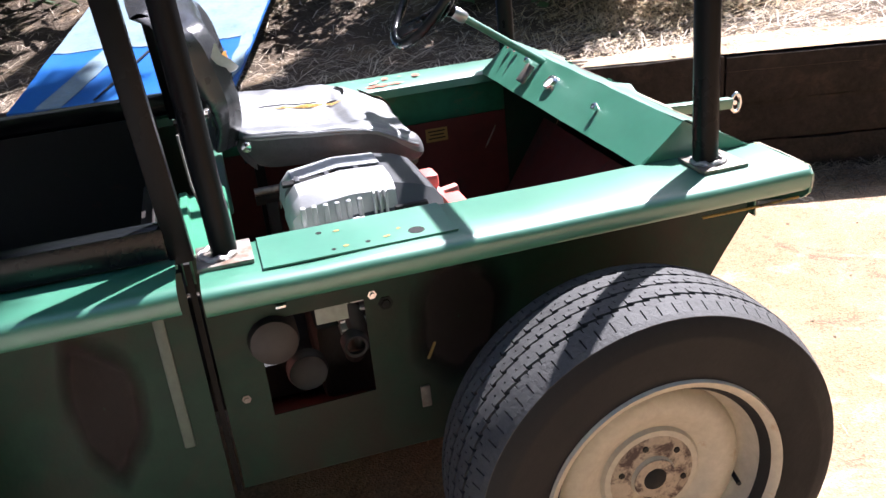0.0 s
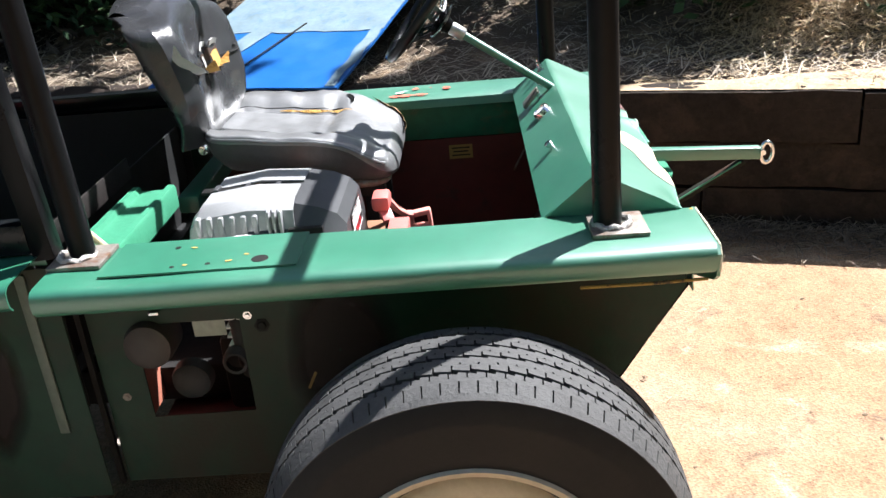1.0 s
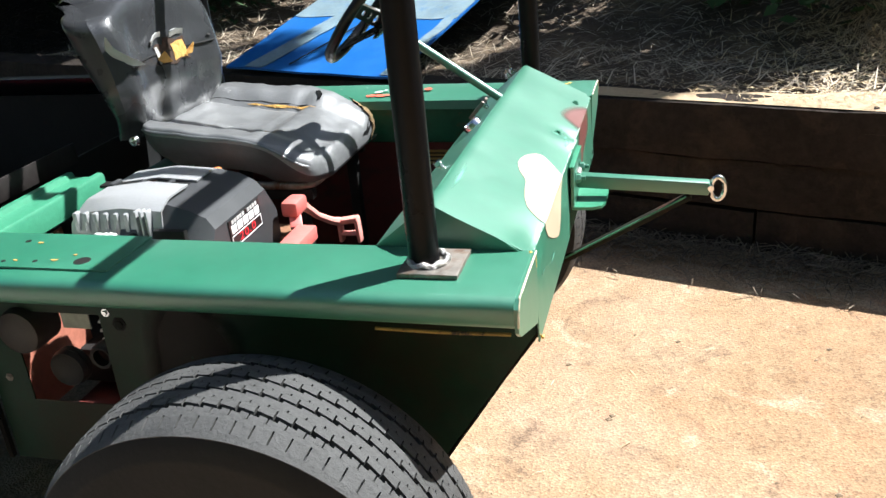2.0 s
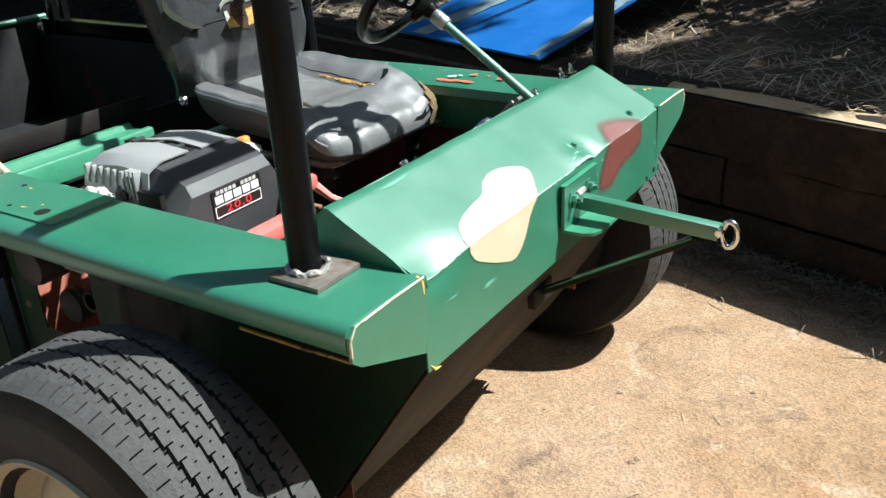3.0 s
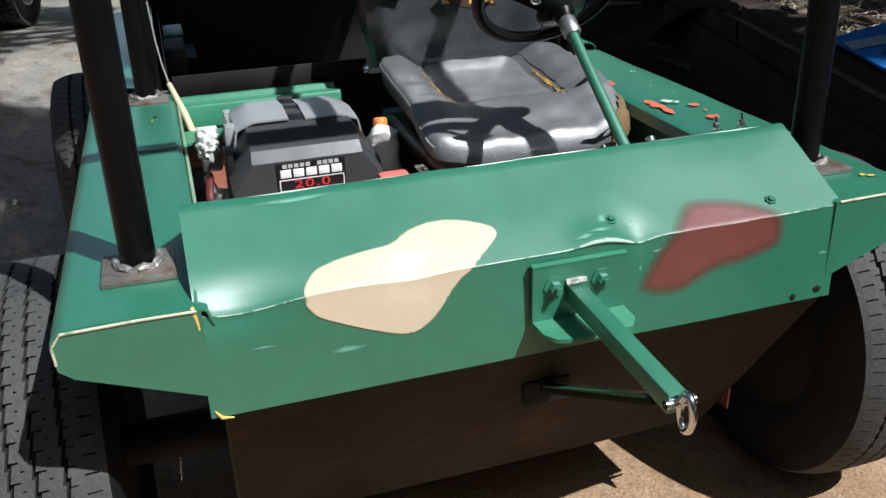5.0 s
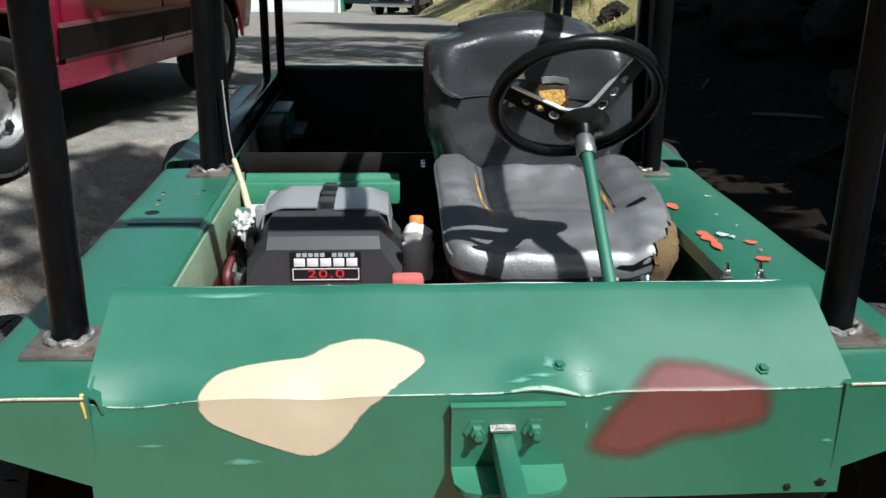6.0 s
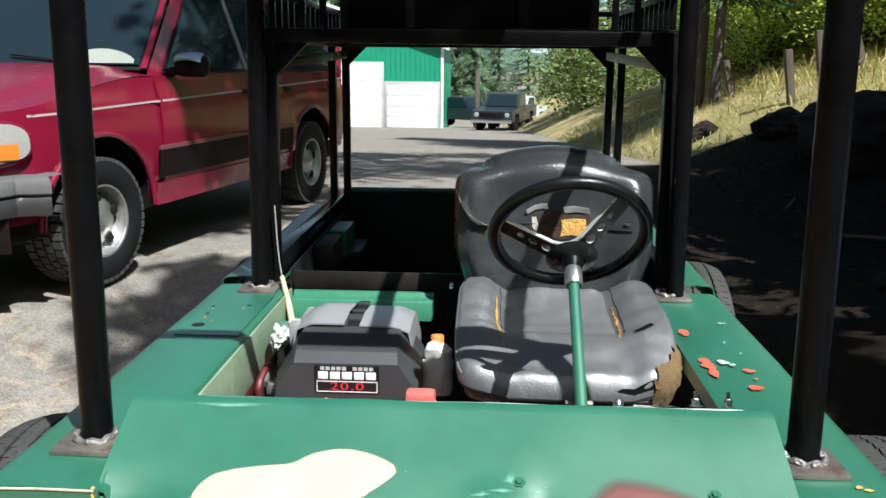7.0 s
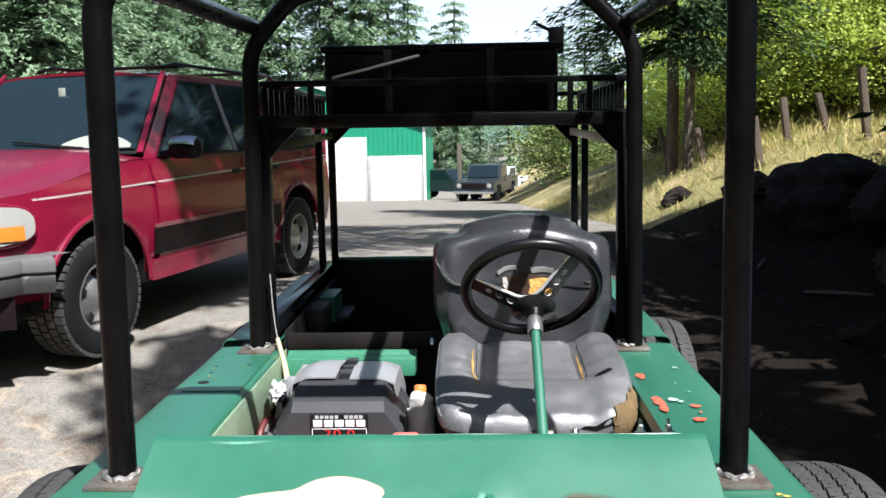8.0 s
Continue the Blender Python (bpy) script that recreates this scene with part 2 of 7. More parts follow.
# litter coloured near black to deepen the shade under the firs
SHADE_LITTER = leafy("shade_darkened_litter", (0.008, 0.0065, 0.005), (0.040, 0.029, 0.020), 0.05)
LITTER = leafy("dead_leaves_and_twigs", (0.05, 0.038, 0.027), (0.30, 0.23, 0.16), 0.1)


def ground_material():
    """Worn tan gravel near the vehicle, going over to old grey asphalt along the drive."""
    m, nt, p = shader("gravel_and_old_asphalt")
    co = nt.nodes.new("ShaderNodeTexCoord").outputs["Object"]
    sep = nt.nodes.new("ShaderNodeSeparateXYZ")
    nt.links.new(co, sep.inputs[0])
    big = noise_node(nt, 1.3, 6, 0.65, co)
    mid = noise_node(nt, 9, 5, 0.7, co)
    grit = noise_node(nt, 230, 3, 0.7, co)
    vor = nt.nodes.new("ShaderNodeTexVoronoi")
    vor.inputs["Scale"].default_value = 150
    nt.links.new(co, vor.inputs["Vector"])
    tan = blend(nt, 0.5, ramp(nt, big, [(0.32, (0.20, 0.125, 0.075)), (0.68, (0.42, 0.275, 0.165))]),
                ramp(nt, mid, [(0.3, (0.21, 0.13, 0.074)), (0.7, (0.38, 0.26, 0.155))]))
    patch = noise_node(nt, 5.2, 5, 0.7, co, 0.5)
    tan = blend(nt, ramp(nt, patch, [(0.50, (0, 0, 0)), (0.68, (0.5, 0.5, 0.5))]), tan, (0.36, 0.19, 0.105))
    grey = blend(nt, 0.5, ramp(nt, big, [(0.3, (0.19, 0.18, 0.16)), (0.7, (0.28, 0.265, 0.24))]),
                 ramp(nt, mid, [(0.3, (0.17, 0.16, 0.14)), (0.7, (0.30, 0.28, 0.25))]))
    along = nt.nodes.new("ShaderNodeMapRange")
    nt.links.new(sep.outputs[0], along.inputs[0])
    along.inputs[1].default_value, along.inputs[2].default_value = 0.6, -1.4
    wob = nt.nodes.new("ShaderNodeMath")
    wob.operation = 'MULTIPLY_ADD'
    nt.links.new(big, wob.inputs[0])
    wob.inputs[1].default_value = 0.8
    nt.links.new(along.outputs[0], wob.inputs[2])
    sh = ramp(nt, wob.outputs[0], [(0.35, (0, 0, 0)), (1.0, (1, 1, 1))])
    col = blend(nt, sh, tan, grey)
    stain = noise_node(nt, 2.6, 6, 0.75, co, 1.2)
    col = blend(nt, ramp(nt, stain, [(0.54, (0, 0, 0)), (0.66, (0.75, 0.75, 0.75))]), col, (0.14, 0.095, 0.065))
    pale = noise_node(nt, 3.7, 5, 0.7, co, 0.8)
    col = blend(nt, ramp(nt, pale, [(0.56, (0, 0, 0)), (0.68, (0.6, 0.6, 0.6))]), col, (0.44, 0.36, 0.26))
    stones = ramp(nt, vor.outputs["Color"], [(0.15, (0.55, 0.56, 0.58)), (0.5, (1.0, 0.98, 0.95)), (0.9, (1.4, 1.36, 1.3))])
    mul = nt.nodes.new("ShaderNodeMix")
    mul.data_type, mul.blend_type = 'RGBA', 'MULTIPLY'
    mul.inputs[0].default_value = 0.6
    nt.links.new(col, mul.inputs[6])
    nt.links.new(stones, mul.inputs[7])
    dark = ramp(nt, grit, [(0.28, (0.75, 0.75, 0.75)), (0.45, (1, 1, 1))])
    mul2 = nt.nodes.new("ShaderNodeMix")
    mul2.data_type, mul2.blend_type = 'RGBA', 'MULTIPLY'
    mul2.inputs[0].default_value = 0.8
    nt.links.new(mul.outputs[2], mul2.inputs[6])
    nt.links.new(dark, mul2.inputs[7])
    nt.links.new(mul2.outputs[2], p.inputs["Base Color"])
    p.inputs["Roughness"].default_value = 0.95
    p.inputs["Specular IOR Level"].default_value = 0.2
    b = nt.nodes.new("ShaderNodeBump")
    b.inputs["Strength"].default_value = 0.3
    b.inputs["Distance"].default_value = 0.01
    nt.links.new(vor.outputs["Distance"], b.inputs["Height"])
    nt.links.new(b.outputs[0], p.inputs["Normal"])
    return m


GROUND = ground_material()
SOIL = surface("dry_soil_and_dead_grass", (0.085, 0.063, 0.045), 0.95, spec=0.15, vary=0.5, fine=30, coarse=2, bump=1.0, bump_scale=35, wear=(0.24, 0.17, 0.105), wear_at=(0.54, 0.70), wear_scale=2.6, dist=0.02)
LAWN = surface("rough_dry_lawn", (0.28, 0.25, 0.10), 0.95, vary=0.35, fine=20, coarse=0.8, bump=1.0, bump_scale=25, wear=(0.52, 0.40, 0.22), wear_at=(0.46, 0.62), wear_scale=0.7, dist=0.03)
# soil tone this dark stands for deep shade on the bank
SHADED_SOIL = surface("shade_darkened_soil", (0.014, 0.0105, 0.0075), 0.95, spec=0.08, vary=0.5, fine=30, coarse=2.5, bump=1.0, bump_scale=35, wear=(0.045, 0.034, 0.023), wear_at=(0.58, 0.72), wear_scale=4, dist=0.02)
HILL = surface("far_wooded_hill", (0.07, 0.12, 0.09), 0.95, vary=0.3, fine=0.5, coarse=0.05, bump=0)


# ---- mesh helpers ----
class Geo:
    def __init__(self, v=(), f=()):
        self.v, self.f = [Vector(p) for p in v], [tuple(q) for q in f]

    def add(self, o):
        n = len(self.v)
        self.v += o.v
        self.f += [tuple(i + n for i in q) for q in o.f]
        return self

    def moved(self, m):
        return Geo([m @ p for p in self.v], self.f)


def cube(x, y, z, sx, sy, sz, b=0.0):
    """A box round a centre, with its edges bevelled by b."""
    bm = bmesh.new()
    bmesh.ops.create_cube(bm, size=1, matrix=Matrix.Translation((x, y, z)) @ Matrix.Diagonal((sx, sy, sz, 1)))
    if b:
        bmesh.ops.bevel(bm, geom=bm.edges[:], offset=b, segments=2, profile=0.5, affect='EDGES')
    bm.verts.index_update()
    g = Geo([v.co.copy() for v in bm.verts], [[v.index for v in f.verts] for f in bm.faces])
    bm.free()
    return g


def bar(a, b, w, h, bev=0.003):
    """A square bar from a to b, w wide and h high."""
    a, b = Vector(a), Vector(b)
    d = b - a
    up = Vector((0, 0, 1)) if abs(d.normalized().z) < 0.95 else Vector((1, 0, 0))
    side = d.cross(up).normalized()
    top = side.cross(d).normalized()
    m = Matrix((d.normalized(), side, top)).transposed().to_4x4()
    m.translation = (a + b) / 2
    return cube(0, 0, 0, d.length, w, h, bev).moved(m)


def tube(path, r, n=14, caps=True):
    path = [Vector(p) for p in path]
    radii = r if isinstance(r, (list, tuple)) else [r] * len(path)
    g = Geo()
    d0 = (path[1] - path[0]).normalized()
    ref = Vector((0, 0, 1)) if abs(d0.z) < 0.9 else Vector((1, 0, 0))
    u = d0.cross(ref).normalized()
    for i, p in enumerate(path):
        a = path[max(i - 1, 0)]
        c = path[min(i + 1, len(path) - 1)]
        d = (c - a).normalized()
        u = (u - d * u.dot(d)).normalized()
        w = d.cross(u)
        for k in range(n):
            t = 2 * math.pi * k / n
            g.v.append(p + (u * math.cos(t) + w * math.sin(t)) * radii[i])
    for i in range(len(path) - 1):
        for k in range(n):
            k2 = (k + 1) % n
            g.f.append((i * n + k, i * n + k2, (i + 1) * n + k2, (i + 1) * n + k))
    if caps:
        g.f.append(tuple(range(n - 1, -1, -1)))
        g.f.append(tuple((len(path) - 1) * n + k for k in range(n)))
    return g


def bend(points, radius, steps=6):
    """A path through points with rounded corners."""
    pts = [Vector(p) for p in points]
    out = [pts[0]]
    for a, b, c in zip(pts, pts[1:], pts[2:]):
        p = b + (a - b).normalized() * radius
        q = b + (c - b).normalized() * radius
        for i in range(steps + 1):
            t = i / steps
            out.append(p * (1 - t) ** 2 + b * 2 * t * (1 - t) + q * t * t)
    return out + [pts[-1]]


def lathe(profile, n=48, axis='Z'):
    g = Geo()
    for r, h in profile:
        for k in range(n):
            t = 2 * math.pi * k / n
            if axis == 'Y':
                g.v.append(Vector((r * math.cos(t), h, r * math.sin(t))))
            elif axis == 'X':
                g.v.append(Vector((h, r * math.cos(t), r * math.sin(t))))
            else:
                g.v.append(Vector((r * math.cos(t), r * math.sin(t), h)))
    for i in range(len(profile) - 1):
        for k in range(n):
            k2 = (k + 1) % n
            g.f.append((i * n + k, i * n + k2, (i + 1) * n + k2, (i + 1) * n + k))
    return g


def aim(a, b):
    """A matrix that carries the z axis onto the way from a to b, at a."""
    a, b = Vector(a), Vector(b)
    m = (b - a).to_track_quat('Z', 'Y').to_matrix().to_4x4()
    m.translation = a
    return m


def prism(outline, axis, a, b, holes=()):
    """A flat outline with holes, extruded along an axis from a to b."""
    bm = bmesh.new()

    def put(p, h):
        return {'Y': (p[0], h, p[1]), 'X': (h, p[0], p[1]), 'Z': (p[0], p[1], h)}[axis]
    loops = []
    for ring in (outline, *holes):
        vs = [bm.verts.new(put(p, a)) for p in ring]
        es = [bm.edges.new((vs[i], vs[(i + 1) % len(vs)])) for i in range(len(vs))]
        loops += es
    fill = bmesh.ops.triangle_fill(bm, use_beauty=True, use_dissolve=True, edges=loops)
    faces = [e for e in fill["geom"] if isinstance(e, bmesh.types.BMFace)]
    ext = bmesh.ops.extrude_face_region(bm, geom=faces)
    d = {'Y': Vector((0, b - a, 0)), 'X': Vector((b - a, 0, 0)), 'Z': Vector((0, 0, b - a))}[axis]
    bmesh.ops.translate(bm, vec=d, verts=[v for v in ext["geom"] if isinstance(v, bmesh.types.BMVert)])
    bmesh.ops.recalc_face_normals(bm, faces=bm.faces[:])
    bm.verts.index_update()
    g = Geo([v.co.copy() for v in bm.verts], [[v.index for v in f.verts] for f in bm.faces])
    bm.free()
    return g


def surf(fn, us, vs, thick=0.0):
    """A sheet of points fn(u, v); thick gives it a second skin and edges."""
    nu, nv = len(us), len(vs)
    pts = [[Vector(fn(u, v)) for v in vs] for u in us]
    g = Geo()
    for row in pts:
        g.v += row
    for i in range(nu - 1):
        for j in range(nv - 1):
            g.f.append((i * nv + j, (i + 1) * nv + j, (i + 1) * nv + j + 1, i * nv + j + 1))
    if thick:
        base = len(g.v)
        for i in range(nu):
            for j in range(nv):
                du = pts[min(i + 1, nu - 1)][j] - pts[max(i - 1, 0)][j]
                dv = pts[i][min(j + 1, nv - 1)] - pts[i][max(j - 1, 0)]
                n = du.cross(dv)
                g.v.append(pts[i][j] - (n.normalized() if n.length > 1e-9 else Vector((0, 0, 1))) * thick)
        for i in range(nu - 1):
            for j in range(nv - 1):
                g.f.append((base + i * nv + j, base + i * nv + j + 1, base + (i + 1) * nv + j + 1, base + (i + 1) * nv + j))
        ring = [i * nv for i in range(nu)] + [(nu - 1) * nv + j for j in range(1, nv)] + [i * nv + nv - 1 for i in range(nu - 2, -1, -1)] + [j for j in range(nv - 2, 0, -1)]
        for a, b in zip(ring, ring[1:] + ring[:1]):
            g.f.append((a, base + a, base + b, b))
    return g


def span(a, b, n):
    return [a + (b - a) * i / n for i in range(n + 1)]


def smooth01(a, b, x):
    t = min(1.0, max(0.0, (x - a) / (b - a)))
    return t * t * (3 - 2 * t)


def catmull(pts, steps=6):
    """A closed smooth outline through points."""
    out = []
    n = len(pts)
    for i in range(n):
        p0, p1, p2, p3 = (Vector(pts[(i + k - 1) % n]) for k in range(4))
        for s in range(steps):
            t = s / steps
            out.append(0.5 * (2 * p1 + (p2 - p0) * t + (2 * p0 - 5 * p1 + 4 * p2 - p3) * t * t + (3 * p1 - p0 - 3 * p2 + p3) * t ** 3))
    return out


def mesh_of(name, geo, material, angle=40):
    me = bpy.data.meshes.new(name)
    me.from_pydata([tuple(p) for p in geo.v], [], geo.f)
    me.materials.append(material)
    me.update()
    bm = bmesh.new()
    bm.from_mesh(me)
    bmesh.ops.recalc_face_normals(bm, faces=bm.faces[:])
    bm.to_mesh(me)
    bm.free()
    if angle:
        me.polygons.foreach_set("use_smooth", [True] * len(me.polygons))
        me.set_sharp_from_angle(angle=radians(angle))
    return me


def thing(name, label, category, at=(0, 0, 0), turn=0, group=""):
    e = new(name)
    e.empty_display_size = 0.2
    e.matrix_world = pose(*at, 0, 0, turn)
    return tagged(e, label, category, group)


def part(name, geo, material, parent, label="", at=None, angle=40):
    """One mesh object under a thing or a part, in that thing's own axes."""
    ob = new(name, geo if isinstance(geo, bpy.types.Mesh) else mesh_of(name, geo, material, angle))
    ob.parent = parent
    if at is not None:
        ob.location = at
    return tagged(ob, label)


def solid(name, geo, material, label, category, group="", kind="", angle=40):
    """A thing that is one mesh."""
    return tagged(new(name, mesh_of(name, geo, material, angle)), label, category, group, kind)


# ---- the lie of the land ----
def edge_y(x):
    """Where the drive ends and the bank begins."""
    wall = 4.17 - 0.295 * x
    far = 4.9 + (x + 2.5) * 0.05 if x > -15 else 4.27 + (x + 15) * 0.035
    w = smooth01(-4.0, -2.0, x)
    return max(1.0, far * (1 - w) + wall * w) if x < 9 else max(1.0, 1.5 - (x - 9) * 0.2)


def drive_z(x, y):
    u = -0.6 * x + 0.8 * (1.6 - y)
    z = 0.38 * smooth01(0.3, 2.8, u)
    d = max(0.0, -x - 5.0)
    return z - 0.066 * d * d / (d + 2.0) if d < 45 else z - 0.066 * 45 * 45 / 47.0


def bank_z(x, y):
    v = (y - edge_y(x)) * 0.958
    w = smooth01(-4.0, -2.4, x)
    wild = drive_z(x, y) + 0.50 * min(v, 2.2) + 0.34 * max(0.0, min(v, 7.5) - 2.2) + 0.10 * max(0.0, v - 7.5)
    terrace = 0.60 + 0.30 * max(0.0, min(v, 9.0) - 1.1)
    z = wild * (1 - w) + terrace * w
    return z + 0.05 * noise.noise(Vector((x * 0.9, y * 0.9, 0.3))) * smooth01(0.0, 0.8, v)


# ---- ground, bank, far land ----
def land():
    xs = span(-420, -60, 12) + span(-54, -8, 40) + span(-7.5, 8, 60) + span(9, 120, 16)
    ys = span(-200, -20, 10) + span(-18, -2, 14) + span(-1.6, 6, 38) + span(7, 60, 14) + span(80, 260, 5)
    g = Geo()
    for x in xs:
        for y in ys:
            z = drive_z(x, min(y, edge_y(x) + 0.6))
            if y > edge_y(x) + 0.7:
                z -= 0.25
            g.v.append(Vector((x, y, z)))
    n = len(ys)
    g.f = [(i * n + j, (i + 1) * n + j, (i + 1) * n + j + 1, i * n + j + 1) for i in range(len(xs) - 1) for j in range(n - 1)]
    solid("ground", g, GROUND, "tan gravel and worn grey asphalt drive", "ground", kind="structure", angle=60)

    def bank(x0, x1, n, name, mat, label):
        vs = [0, 0.12, 0.3, 0.5, 0.75, 1.0, 1.3, 1.7, 2.2, 2.8, 3.5, 4.3, 5.2, 6.5, 8, 10, 13, 18, 26, 40, 70]

        def at(x, v):
            y = edge_y(x) + v
            lip = -0.06 if v == 0 else 0
            return (x, y, bank_z(x, y) + lip)
        solid(name, surf(at, span(x0, x1, n), vs), mat, label, "bank", kind="structure", angle=80)
    bank(-2.2, 14, 66, "bank_terrace", SOIL, "bank of dry soil and dead grass behind timbers")
    bank(-9.2, -2.2, 52, "bank_under_firs", SHADED_SOIL, "bank with soil darkened for the shade under the firs")
    bank(-70, -9.2, 116, "bank_slope", LAWN, "rising verge of dry yellow-green grass")
    # pale trodden chaff just behind the top timber
    chaff = surface("pale_chaff", (0.40, 0.295, 0.185), 0.95, vary=0.3, fine=70, coarse=5, bump=0.8, bump_scale=80, wear=(0.22, 0.16, 0.10), wear_at=(0.55, 0.72), wear_scale=6, dist=0.008)

    def bed(x, v):
        w = (0.16 + 0.32 * smooth01(1.2, 2.8, x)) * (1 + 0.5 * noise.noise(Vector((x * 2.3, 1.0, 0))))
        y = edge_y(x) + 0.02 + w * v
        return (x, y, max(0.622, bank_z(x, y) + 0.010) + 0.012 * noise.noise(Vector((x * 7, y * 9, 1))) * math.sin(v * math.pi) - 0.02 * smooth01(0.8, 1.0, v))
    solid("chaff_strip", surf(bed, span(0.75, 8.0, 120), span(0, 1, 8)), chaff, "strip of pale chaff and dust behind the top timber", "chaff", kind="structure", angle=80)
    # near-black sheet laid for the shade between the drive and the timbers
    def strip(x, v):
        y0 = 3.42 + 0.25 * smooth01(-1.0, -4.5, x) + 0.12 * noise.noise(Vector((x * 1.7, 0.4, 0)))
        y = y0 + (edge_y(x) + 0.05 - y0) * v
        return (x, y, drive_z(x, y) + 0.004 + 0.035 * v * v + 0.012 * smooth01(0.0, 0.3, v) * (1 + noise.noise(Vector((x * 5, y * 5, 2)))))
    solid("shade_strip", surf(strip, span(-9.0, 0.3, 90), span(0, 1, 12)), SHADED_SOIL, "strip of soil darkened for shade along the timbers", "soil", kind="structure", angle=80)
    # pale bright haze low in the sky, far behind everything
    m = bpy.data.materials.new("bright_haze")
    m.use_nodes = True
    nt = m.node_tree
    nt.nodes.remove(nt.nodes["Principled BSDF"])
    em = nt.nodes.new("ShaderNodeEmission")
    co = nt.nodes.new("ShaderNodeTexCoord").outputs["Object"]
    sep = nt.nodes.new("ShaderNodeSeparateXYZ")
    nt.links.new(co, sep.inputs[0])
    up = nt.nodes.new("ShaderNodeMapRange")
    nt.links.new(sep.outputs[2], up.inputs[0])
    up.inputs[1].default_value, up.inputs[2].default_value = 0.0, 160.0
    nt.links.new(ramp(nt, up.outputs[0], [(0.0, (0.78, 0.88, 0.92)), (1.0, (0.55, 0.78, 0.95))]), em.inputs[0])
    em.inputs[1].default_value = 0.72
    nt.links.new(em.outputs[0], nt.nodes["Material Output"].inputs[0])
    solid("backdrop_sky", surf(lambda a, z: (-400 * math.cos(a), 400 * math.sin(a), z), span(-0.95, 0.75, 24), span(-30, 165, 6)), m, "pale bright summer sky low over the trees", "sky", kind="structure", angle=80)

    # a wooded ridge far beyond the drive
    def ridge(u, v):
        x = -260 - 60 * v
        y = -220 + 440 * u
        h = (18 + 16 * noise.noise(Vector((u * 4, 1.7, 0))) + 5 * noise.noise(Vector((u * 17, 0.2, 0)))) * math.sin(min(1, v * 1.4) * math.pi / 2)
        return (x, y, -8 + h)
    solid("backdrop_ridge", surf(ridge, span(0, 1, 60), span(0, 1, 8)), HILL, "blue-green wooded ridge far beyond the drive", "backdrop", kind="structure", angle=80)


land()


# ---- the green utility vehicle ----
CY = 2.172
DECK = 0.92
buggy = thing("utility_vehicle", "home-built green camouflage utility vehicle with a black tube cage", "vehicle", (0, CY, 0))


def W(g):
    """From places in the world to the vehicle's own axes."""
    return g.moved(Matrix.Translation((0, -CY, 0)))


def mirror_y(g, c=CY):
    return Geo([Vector((p.x, 2 * c - p.y, p.z)) for p in g.v], [tuple(reversed(q)) for q in g.f])


def both(name, g, mat, label=""):
    return part(name, W(g), mat, buggy, label), part(name, W(mirror_y(g)), mat, buggy, label)


def fender(x0, x1, top=DECK, inner=1.645, outer=1.438):
    """A deck with a rolled outer edge, folded from sheet."""
    prof = [(inner + 0.012, top - 0.03), (inner + 0.004, top - 0.006), (inner - 0.01, top), (outer + 0.06, top), (outer + 0.024, top - 0.001), (outer + 0.012, top - 0.004), (outer + 0.004, top - 0.011), (outer + 0.001, top - 0.022), (outer + 0.002, top - 0.042), (outer + 0.012, top - 0.053)]
    us = span(x0, x1, 40)

    def at(x, k):
        y, z = prof[k]
        dz = 0.0025 * noise.noise(Vector((x * 5, y * 6, 1.1))) if 2 <= k <= 7 else 0
        return (x, y, z + dz)
    return surf(at, us, range(len(prof)), -0.003)


both("front_fender", fender(-0.085, 1.160), GREEN, "deck of glossy green sheet steel with a rolled edge")
# front ends of the fenders
cap_out = [(1.441, 0.905), (1.455, 0.918), (1.640, 0.919), (1.640, 0.775), (1.462, 0.846), (1.443, 0.862)]
fender_end = prism(cap_out, 'X', 1.160, 1.1665)
both("fender_end", fender_end, GREEN)
both("worn_edge", tube([(1.166, 1.443, 0.872), (1.167, 1.442, 0.900), (1.167, 1.456, 0.918), (1.167, 1.55, 0.920), (1.167, 1.634, 0.919)], 0.0021, 6), CREAM, "paint worn to cream along the edge")
both("rust_edge", tube([(0.92, 1.459, 0.849), (1.05, 1.459, 0.848), (1.15, 1.460, 0.850)], 0.003, 6), surface("yellow_rust_edge", (0.30, 0.19, 0.04), 0.8, vary=0.5, wear=(0.05, 0.03, 0.02), wear_at=(0.5, 0.6), wear_scale=30), "rusty yellow lower edge")

# bonnet and front skin: one bent sheet with dents at the fold
AP, FO, BO = Vector((0.978, 0, 1.006)), Vector((1.162, 0, 0.913)), Vector((1.168, 0, 0.739))
L1, L2 = 0.195, 0.182


def skin(s, y):
    if s <= L1:
        p = AP.lerp(FO, s / L1)
    else:
        p = FO.lerp(BO, (s - L1) / L2)
    d = math.exp(-((s - L1) / 0.035) ** 2)
    dent = 0.016 * math.exp(-((y - 1.69) / 0.08) ** 2) + 0.006 * math.exp(-((y - 1.95) / 0.05) ** 2) - 0.010 * math.exp(-((y - 2.255) / 0.035) ** 2) + 0.010 * math.exp(-((y - 2.33) / 0.025) ** 2)
    z = p.z - dent * d
    x = p.x - 0.5 * dent * d
    wav = 0.003 * noise.noise(Vector((s * 7, y * 5, 0.4)))
    top = 0.004 * math.exp(-(s / 0.03) ** 2) * noise.noise(Vector((0, y * 7, 2.2)))
    return Vector((x + wav * 0.4, y, z + wav + top))


s_rows = [-0.006, 0.004] + span(0.02, L1 - 0.012, 9) + [L1 - 0.006, L1, L1 + 0.006] + span(L1 + 0.014, L1 + L2, 8)
Y0, Y1 = 1.630, 2.719


def skin_at(y, s):
    if s < 0:
        p = skin(0, y)
        return (p.x - 0.006, p.y, p.z - 0.003)
    return skin(s, y)


